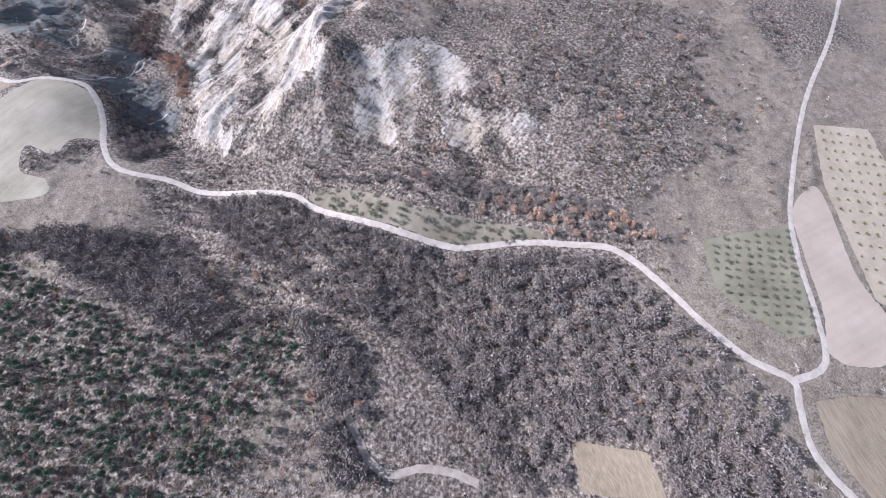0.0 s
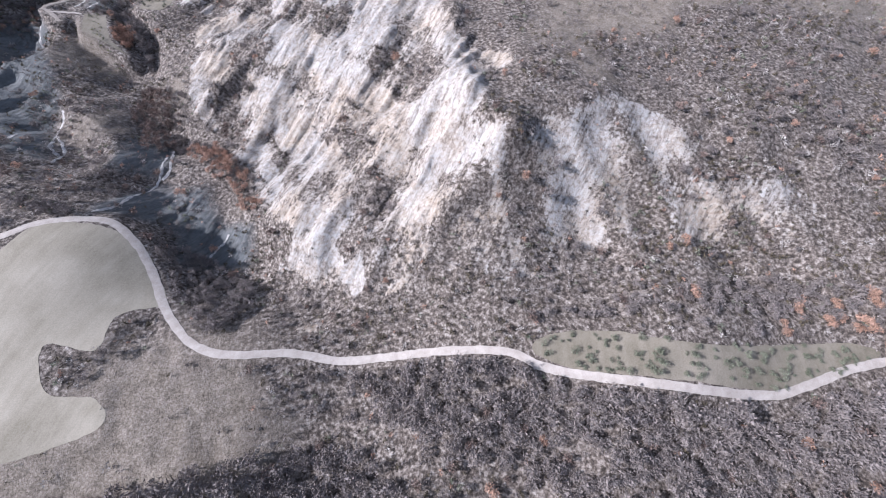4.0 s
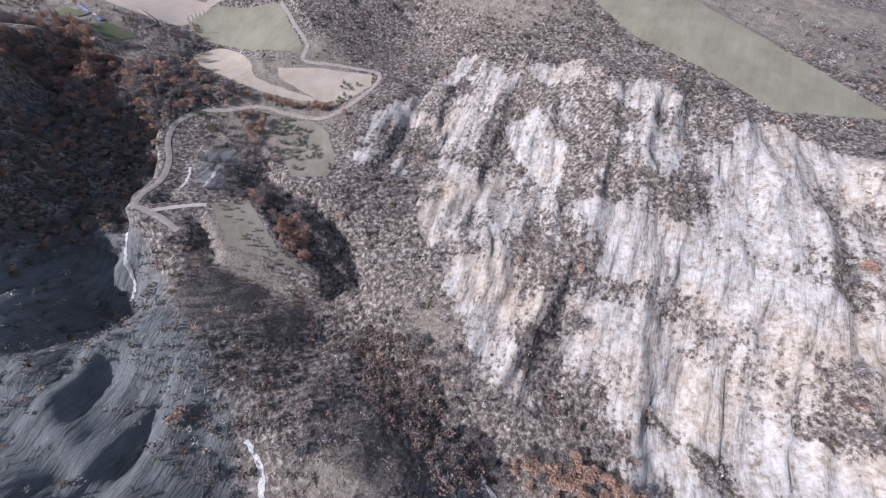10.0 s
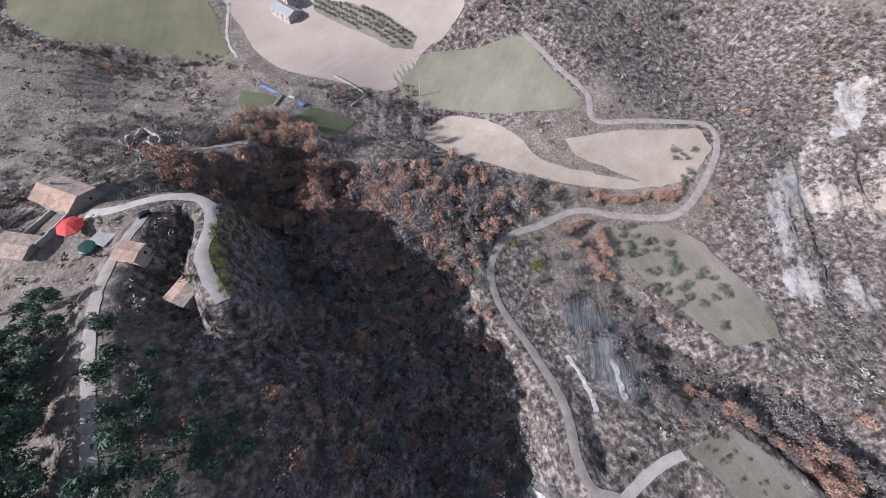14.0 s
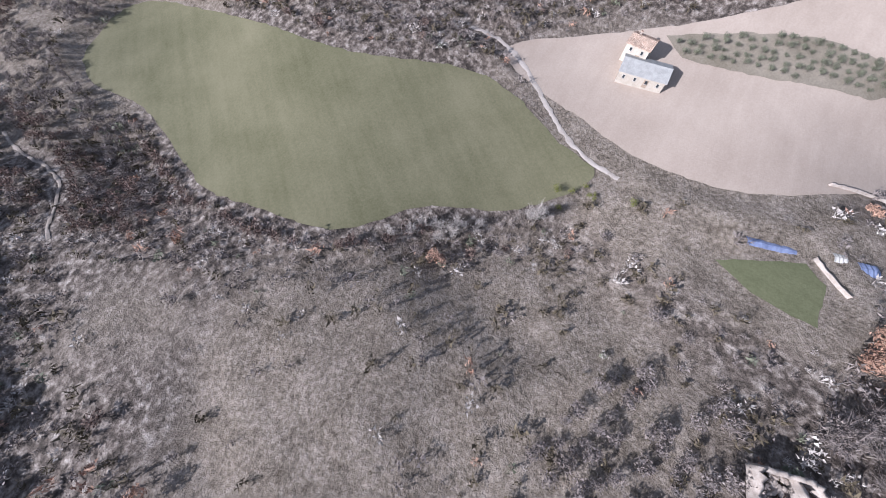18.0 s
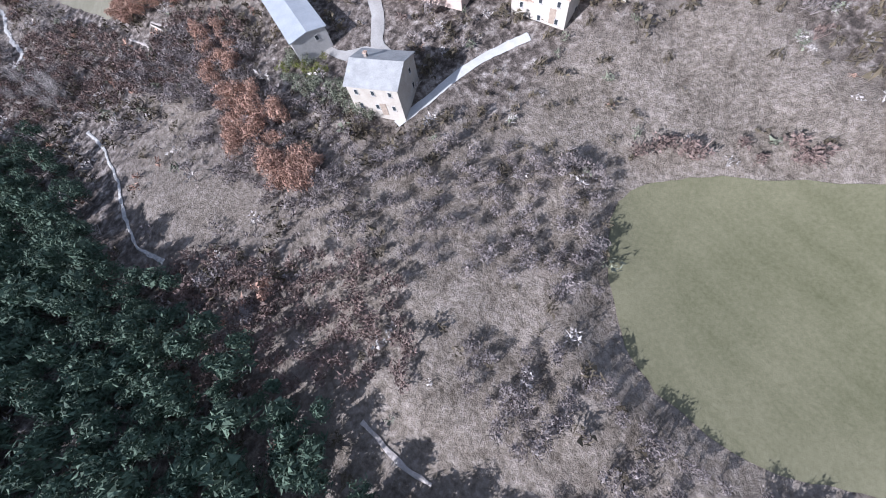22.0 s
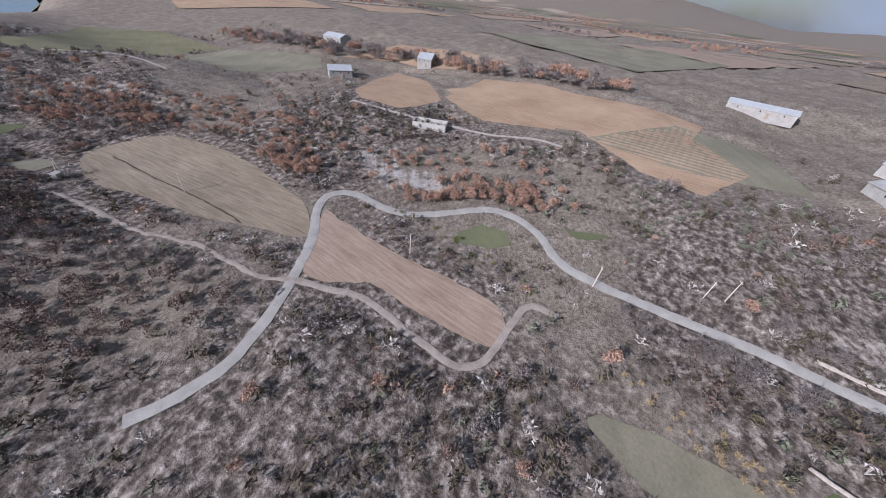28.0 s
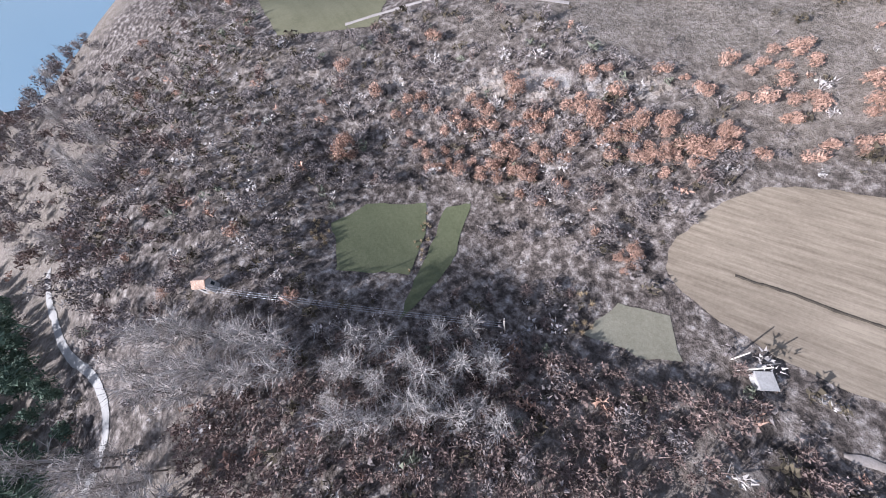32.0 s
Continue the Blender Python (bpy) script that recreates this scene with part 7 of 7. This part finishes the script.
def ruin(x, y, ang):
    """Roofless stone rooms with broken wall tops and fallen stones inside."""
    root = tagged(new("ruined_house"), "roofless ruined stone house with broken walls", "ruin")
    root.matrix_basis = stand(x, y, ang)
    rs = np.random.RandomState(4)
    plan = [((-4, -3), (4, -3.2)), ((4, -3.2), (4.2, 1)), ((4.2, 1), (2.2, 3)), ((2.2, 3), (-3.2, 3.2)), ((-3.2, 3.2), (-4, -3)), ((0.6, -3.1), (0.8, 3.1)), ((0.7, 0.2), (4.2, 0.0))]
    for a, b in plan:
        a, b = np.array(a), np.array(b)
        n = max(4, int(np.hypot(*(b - a)) / 0.45))
        d = (b - a) / np.hypot(*(b - a))
        s = np.array([-d[1], d[0]]) * 0.27
        v, f = [], []
        for i in range(n + 1):
            p = a + (b - a) * i / n
            h = 1.5 * rs.uniform(0.55, 1.25)
            for q, z in ((p - s, -0.6), (p - s, h), (p + s, h * rs.uniform(0.9, 1.0)), (p + s, -0.6)):
                v.append((*(q + rs.uniform(-0.05, 0.05, 2)), z))
        for i in range(n):
            k = 4 * i
            f += [(k + j, k + j + 1, k + j + 5, k + j + 4) for j in range(3)]
        f += [(3, 2, 1, 0), (4 * n, 4 * n + 1, 4 * n + 2, 4 * n + 3)]
        part("wall", mesh_from("wall", np.array(v), np.array(f), MAT_STONEWALL), root)
    stone = bpy.data.meshes.new("fallen_stone")
    bm = bmesh.new()
    bmesh.ops.create_icosphere(bm, subdivisions=1, radius=0.3)
    for vv in bm.verts:
        vv.co *= rs.uniform(0.7, 1.2)
    bm.to_mesh(stone)
    bm.free()
    stone.materials.append(MAT_STONEWALL)
    for _ in range(60):
        p = part("fallen_stone", stone, root)
        p.matrix_basis = Matrix.Translation((rs.uniform(-3.6, 0.4), rs.uniform(-2.8, 2.8), 0.05)) @ Matrix.Rotation(rs.uniform(0, 6), 4, "Z") @ Matrix.Diagonal((rs.uniform(0.6, 1.6), rs.uniform(0.6, 1.4), rs.uniform(0.5, 1.1), 1))


ruin(-284.9, 502.5, -60)

# gardens below the pink field
for x, y, l, w, mat, name, label in (
    (-249.3, 514.4, 7.5, 1.6, MAT_BLUE, "blue_tarpaulin", "long blue tarpaulin row in a garden"), (-244.1, 502.2, 2.8, 2.2, MAT_BLUE, "blue_tarpaulin", "small blue tarpaulin in a garden"),
    (-245.2, 506.2, 2.0, 1.6, MAT_WHITE, "white_sheet", "white sheet on the garden soil"),
):
    me = bpy.data.meshes.new(name)
    bm = bmesh.new()
    bmesh.ops.create_grid(bm, x_segments=14, y_segments=4, size=0.5)
    for vv in bm.verts:
        vv.co = (vv.co.x * l, vv.co.y * w, 0.18 + 0.14 * math.cos(vv.co.y * 5) + 0.05 * math.sin(vv.co.x * 23))
    bmesh.ops.solidify(bm, geom=list(bm.faces), thickness=0.04)
    bm.to_mesh(me)
    bm.free()
    me.materials.append(mat)
    ob = tagged(new(name, me), label, "tarpaulin")
    ob.matrix_basis = stand(x, y, -63, 0.05)
wall_run("garden_wall", [(-228.5, 511.4), (-223.4, 500.8), (-230.7, 495.9)], 0.7, 0.35, MAT_STONEWALL, "low garden wall of pale stone", seed=5)
wall_run("garden_wall", [(-247.3, 508.8), (-252.0, 503.6)], 0.7, 0.25, MAT_STONEWALL, "low garden wall of pale stone", seed=6)
house("field_farmhouse", -227.3, 551.0, 9.5, 6.2, 2.1, -72, MAT_CREAM, MAT_GREYROOF, "cream farmhouse with a pale grey roof in a bare field", 1, 4, False, "farmhouse")
house("field_farmhouse_wing", -223.7, 555.0, 5.0, 4.6, 3.6, -85, MAT_CREAM, MAT_TILES, "two-storey wing of the cream farmhouse", 2, 2, True, "farmhouse")

# the village on the plateau
shed = house("long_shed", -284.5, 727.8, 19.8, 6.0, 3.0, -118, MAT_WHITE, MAT_WHITEROOF, "long low shed with a white sheet roof", 1, 0, False, "shed", 0.45)
VILLAGE = [
    (-291.7, 702.8, 7.6, 7, 4.6, -75, MAT_CREAM, MAT_GREYROOF, 2),
    (-270.0, 710.6, 9.7, 8, 4.2, -91, MAT_PINKWALL, MAT_TILES, 2),
    (-264.4, 714.2, 5.9, 5.5, 5.2, -107, MAT_CREAM, MAT_TILES, 2),
    (-266.5, 708.2, 5.9, 6, 5.4, -107, MAT_WHITE, MAT_TILES, 2),
    (-269.3, 686.9, 5.4, 5, 3.6, -92, MAT_CREAM, MAT_TILES, 2),
    (-262.5, 694.8, 8.4, 7, 3.8, -109, MAT_STONEWALL, MAT_GREYROOF, 1),
    (-262.1, 683.1, 5.1, 6, 4.6, -101, MAT_CREAM, MAT_TILES, 2),
    (-263.5, 719.2, 4.0, 5, 4.6, -112, MAT_WHITE, MAT_TILES, 2),
    (-256.8, 753.5, 8.1, 6, 4.2, -99, MAT_PINKWALL, MAT_TILES, 2),
    (-249.8, 749.2, 5.0, 5.5, 5.4, -106, MAT_WHITE, MAT_TILES, 2),
    (-253.2, 743.0, 6.0, 6.5, 5.6, -105, MAT_CREAM, MAT_TILES, 3),
    (-244.9, 762.8, 8.7, 6, 4.6, -108, MAT_CREAM, MAT_TILES, 2),
    (-242.5, 782.0, 11.8, 6.5, 4.6, -92, MAT_PINKWALL, MAT_TILES, 2),
    (-247.0, 770.7, 7.6, 5, 3.4, -104, MAT_STONEWALL, MAT_GREYROOF, 1),
    (-245.5, 753.2, 4.5, 5, 5.6, -110, MAT_WHITE, MAT_TILES, 2),
    (-256.9, 713.2, 4.0, 6, 5.2, -104, MAT_PINKWALL, MAT_TILES, 2),
    (-251.4, 759.8, 4.3, 4.5, 3, -104, MAT_STONEWALL, MAT_TILES, 1),
    (-254.9, 737.1, 4.6, 5, 4.4, -87, MAT_CREAM, MAT_TILES, 2),
    (-244.8, 799.9, 5.6, 5.5, 3, -84, MAT_WHITE, MAT_GREYROOF, 1),
    (-229.1, 792.7, 7.6, 7, 4.8, -99, MAT_WHITE, MAT_TILES, 2),
    (-211.9, 793.3, 5.7, 6, 5, -102, MAT_CREAM, MAT_TILES, 2),
    (-219.0, 742.4, 9.4, 6, 4, -92, MAT_CREAM, MAT_TILES, 2),
    (-222.8, 732.5, 4.0, 6, 4, -125, MAT_WHITE, MAT_TILES, 2),
    (-191.9, 730.7, 7.4, 6, 4, -80, MAT_PINKWALL, MAT_TILES, 2),
]
WORDS = {MAT_CREAM.name: "cream-rendered", MAT_PINKWALL.name: "pinkish", MAT_STONEWALL.name: "rough stone", MAT_WHITE.name: "white-rendered"}
ROOFS = {MAT_TILES.name: "faded clay tiled roof", MAT_GREYROOF.name: "grey sheet roof", MAT_WHITEROOF.name: "white sheet roof"}
for k, (x, y, l, w, eave, ang, wall, roof, storeys) in enumerate(VILLAGE):
    tall = ("low", "two-storey", "three-storey")[storeys - 1]
    house("village_house", x, y, l, w, eave, ang, wall, roof, f"{tall} {WORDS[wall.name]} house with a {ROOFS[roof.name]}", storeys, 2 + int(l > 6.8), group="village houses", annex=(0, 1, 0, 0, -1)[k % 5])
house("white_farm_shed", -244.1, 224.8, 6.0, 1.8, 1.7, 48, MAT_WHITE, MAT_TILES, "narrow white shed beside the gravel road", 1, 1, False, "shed", 0.3)
hut = house("pink_barn", -254.0, 770.1, 4.4, 3.2, 2.2, -65, MAT_PINKWALL, MAT_TILES, "plain pink box barn beside the village road", 1, 1, False, "barn", 0.15)
for x, y, l, w, eave, ang, mat in ((-215.8, 823.3, 9.5, 9, 4, -108, MAT_GREYROOF), (-205.4, 820.8, 34.0, 5, 4.5, -156, MAT_GREYROOF), (-213.1, 805.2, 12.0, 6, 3.6, -99, MAT_WHITEROOF), (-173.5, 816.6, 13.5, 7, 4, -123, MAT_WHITEROOF), (-194.0, 770.5, 19.0, 6, 4, -112, MAT_WHITEROOF), (-215.1, 776.8, 9.1, 8, 4, -109, MAT_GREYROOF), (-131.5, 850.0, 22.0, 7, 4, -96, MAT_WHITEROOF), (-130.4, 769.3, 20.0, 7, 4, -110, MAT_GREYROOF), (-202.1, 1010.9, 10.1, 9, 4, -33, MAT_WHITEROOF), (-163.7, 1058.4, 13.3, 9, 5, -83, MAT_WHITEROOF), (-155.3, 996.1, 7.5, 12, 5, -67, MAT_WHITEROOF)):
    house("farm_barn", x, y, l, w, eave * 0.75, ang, MAT_CONCRETE, mat, "long pale farm barn with a sheet roof", 1, 3, False, "barn", group="farm barns")


def church(x, y, ang):
    root = house("church", x, y, 10.0, 5.2, 3.4, ang, MAT_PINKWALL, MAT_TILES, "small pinkish church with a red tiled roof and bell tower", 1, 3, False, "church", 1.1)
    t = part("bell_tower", box_mesh("bell_tower", 2.0, 2.0, 8.0, MAT_PINKWALL, -1.0, 0.04), root)
    t.location = (5.6, -1.7, 0)
    for a in range(4):
        p = part("bell_opening", box_mesh("bell_opening", 0.8, 0.08, 1.3, MAT_GLASS, 5.2, 0), t)
        p.matrix_basis = Matrix.Rotation(a * math.pi / 2, 4, "Z") @ Matrix.Translation((0, 1.0, 0))
    part("tower_roof", tube_mesh("tower_roof", [(1.6, 7.0), (1.6, 7.1), (0.05, 7.9)], MAT_TILES, 4), t)


church(-246.4, 815.7, -104)


def cemetery(x, y, ang):
    root = tagged(new("cemetery"), "small walled cemetery with white tombs and cypresses", "cemetery")
    root.matrix_basis = stand(x, y, ang)
    for lx, ly, px, py in ((10.6, 0.3, 0, -2.6), (10.6, 0.3, 0, 2.6), (0.3, 5.4, -5.3, 0), (0.3, 5.4, 5.3, 0)):
        p = part("wall", box_mesh("wall", lx, ly, 2.2, MAT_WHITE, -0.8), root)
        p.location = (px, py, 0)
    rs = np.random.RandomState(3)
    for i in range(9):
        p = part("tomb", box_mesh("tomb", 0.7, 0.9, rs.uniform(1.0, 1.9), MAT_CREAM, -0.1), root)
        p.location = (-4.4 + i * 1.08, rs.uniform(-1.6, 1.6), 0)


cemetery(-224.9, 938.7, -64)
for x, y in ((-215.3, 947.1), (-214.7, 943.7), (-213.8, 941.0), (-217.4, 943.8)):
    plant("pine", x, y, 1.6, 2)


def pole(x, y, h=3.6, arm=True, lean=0.0):
    root = tagged(new("utility_pole"), "pale wooden utility pole with a cross arm", "pole", "utility poles")
    root.matrix_basis = stand(x, y, 25) @ Matrix.Rotation(lean, 4, "X")
    part("post", tube_mesh("post", [(0.1, -0.4), (0.085, h * 0.5), (0.065, h)], MAT_POLE, 8), root)
    if arm:
        p = part("cross_arm", box_mesh("cross_arm", 0.9, 0.08, 0.1, MAT_POLE), root)
        p.location = (0, 0.06, h - 0.35)
        for u in (-0.38, 0, 0.38):
            i = part("insulator", tube_mesh("insulator", [(0.05, 0), (0.06, 0.06), (0.03, 0.12)], MAT_WHITE, 8), root)
            i.location = (u, 0.06, h - 0.25)


for x, y in ((-290.8, 960.8), (-271.6, 906.6), (-256.2, 873.2), (-246.5, 852.7), (-248.4, 856.1), (-244.3, 794.0), (-319.1, 1010.9), (-334.2, 1034.4), (-205.8, 493.3)):
    pole(x, y, 5.0)
pole(-306.1, 988.3, 3.4, False, 0.0)
pole(-307.0, 987.4, 3.8, False, 0.35)


def cable(a, b, za, zb, name="power_cable"):
    c = bpy.data.curves.new(name, "CURVE")
    c.dimensions, c.bevel_depth, c.bevel_resolution = "3D", 0.018, 1
    s = c.splines.new("POLY")
    s.points.add(14)
    for i in range(15):
        t = i / 14
        z = (float(height(*a)) + za) * (1 - t) + (float(height(*b)) + zb) * t - 1.6 * t * (1 - t)
        s.points[i].co = (a[0] + (b[0] - a[0]) * t, a[1] + (b[1] - a[1]) * t, z, 1)
    c.materials.append(MAT_CHROME)
    tagged(new(name, c), "thin sagging power cable between poles", "cable", "power cables")


for off in (-0.35, 0.0, 0.35):
    cable((-334.2 + off, 1034.4), (-340.0 + off, 1044.5), 3.4, 2.9)
    cable((-334.2 + off, 1034.4), (-319.1 + off, 1010.9), 3.4, 3.4)
house("electric_hut", -340.2, 1046.6, 1.7, 1.5, 2.2, -52, MAT_WHITE, MAT_TILES, "white electricity hut with a red roof among bare trees", 1, 1, False, "hut", 0.5)
kiosk = tagged(new("pump_box"), "small grey-white concrete box at the field corner", "pump house")
kiosk.matrix_basis = stand(-307.1, 985.4, 35)
part("body", box_mesh("body", 1.7, 1.5, 1.4, MAT_WHITE, -0.2, 0.04), kiosk)
part("roof", box_mesh("roof", 2.0, 1.8, 0.16, MAT_CONCRETE, 1.2, 0.03), kiosk)
part("door", box_mesh("door", 0.7, 0.06, 1.0, MAT_STEEL, 0.0, 0.01), kiosk).location = (0, -0.77, 0)
for k, line in enumerate(([(-274.3, 839.7), (-277.8, 816.7), (-279.8, 808.4)], [(-268.7, 840.6), (-271.0, 829.4), (-272.3, 823.7), (-275.0, 816.5)], [(-251.0, 839.9), (-252.3, 825.9), (-253.2, 808.6), (-255.8, 793.1)])):
    wall_run("dry_stone_wall", line, 0.6, 0.38, MAT_DRYSTONE, "whitish dry stone wall beside the fields", seed=20 + k)


def car(x, y, ang, paint, label):
    root = tagged(new("parked_car"), label, "car", "parked cars")
    root.matrix_basis = stand(x, y, ang, 0.1)
    bm = bmesh.new()
    prof = [(-1.1, 0.18), (1.1, 0.18), (1.12, 0.42), (0.62, 0.5), (0.3, 0.78), (-0.62, 0.8), (-1.02, 0.52)]
    a = [bm.verts.new((x_, -0.46, z_)) for x_, z_ in prof]
    b = [bm.verts.new((x_, 0.46, z_)) for x_, z_ in prof]
    bm.faces.new(a)
    bm.faces.new(b[::-1])
    for i in range(len(prof)):
        j = (i + 1) % len(prof)
        bm.faces.new((a[i], b[i], b[j], a[j]))
    bmesh.ops.recalc_face_normals(bm, faces=bm.faces)
    bmesh.ops.bevel(bm, geom=list(bm.edges), offset=0.05, segments=2, affect="EDGES")
    me = bpy.data.meshes.new("body")
    bm.to_mesh(me)
    bm.free()
    me.materials.append(paint)
    part("body", me, root)
    for px, lx in ((0.47, 0.36), (-0.82, 0.3)):
        p = part("windscreen", box_mesh("windscreen", lx, 0.78, 0.03, MAT_GLASS), root)
        p.matrix_basis = Matrix.Translation((px, 0, 0.645)) @ Matrix.Rotation(0.78 if px > 0 else -0.62, 4, "Y")
    wheel = tube_mesh("wheel", [(0.16, -0.07), (0.2, -0.05), (0.2, 0.05), (0.16, 0.07)], MAT_RUBBER, 14)
    for u in (-0.7, 0.7):
        for s in (-0.44, 0.44):
            p = part("wheel", wheel, root)
            p.matrix_basis = Matrix.Translation((u, s, 0.2)) @ Matrix.Rotation(math.pi / 2, 4, "X")


MAT_CARDARK = mottled("dark_blue_paint", (0.01, 0.015, 0.03), (0.02, 0.03, 0.05), 1, 6, 0.25, 0)
MAT_CARWHITE = mottled("white_car_paint", (0.6, 0.6, 0.6), (0.75, 0.75, 0.75), 1, 6, 0.25, 0)
for x, y, ang, paint, label in (
    (-286.5, 468.1, 10, MAT_CARDARK, "dark blue car parked below the lane"), (-264.4, 728.6, 60, MAT_CARWHITE, "white car parked by the village road"),
    (-265.7, 724.9, 65, MAT_CARDARK, "dark car parked by the village road"), (-262.2, 732.3, 60, MAT_CARWHITE, "white car parked by the village road"),
    (-260.0, 737.9, 10, MAT_CARWHITE, "white car on the village square"), (-258.2, 739.6, 10, MAT_CARDARK, "dark car on the village square"),
    (-310.1, 421.0, 80, MAT_CARDARK, "dark blue car parked on the lane by the pines"),
):
    car(x, y, ang, paint, label)
# white tent in the yard by the shed
tent = tagged(new("white_tent"), "small white canvas tent in the yard", "tent")
tent.matrix_basis = stand(-274.4, 720.7, 15)
part("canvas", gable_body("canvas", 2.4, 1.9, 1.1, 0.7, MAT_WHITE, 0.1), tent)
part("flap", box_mesh("flap", 0.04, 0.8, 1.0, MAT_CREAM, 0.0, 0), tent).location = (1.22, 0, 0)

# the lake beyond the bluff
m_water, nt_w, b_w = base_material("lake_water", 0.22)
b_w.inputs["Base Color"].default_value = (0.16, 0.24, 0.3, 1)
b_w.inputs["Specular IOR Level"].default_value = 0.6
bump_node(nt_w, b_w, noise_node(nt_w, coords(nt_w), 0.4, 4), 0.06, 0.1)
bm = bmesh.new()
bm.faces.new([bm.verts.new((x, y, 101.0)) for x, y in LAKE])
bmesh.ops.recalc_face_normals(bm, faces=bm.faces)
lake = bpy.data.meshes.new("water")
bm.to_mesh(lake)
bm.free()
lake.materials.append(m_water)
tagged(new("water", lake), "pale blue lake beyond the bluff", "lake", kind="structure")


for k, line in enumerate((TERRACE_WALL_1, TERRACE_WALL_2, TERRACE_WALL_3, TERRACE_WALL_4, TERRACE_WALL_5)):
    wall_run("terrace_wall", line, 0.45, 0.3, MAT_DRYSTONE, "low dry-stone terrace wall among the olives", seed=20 + k)
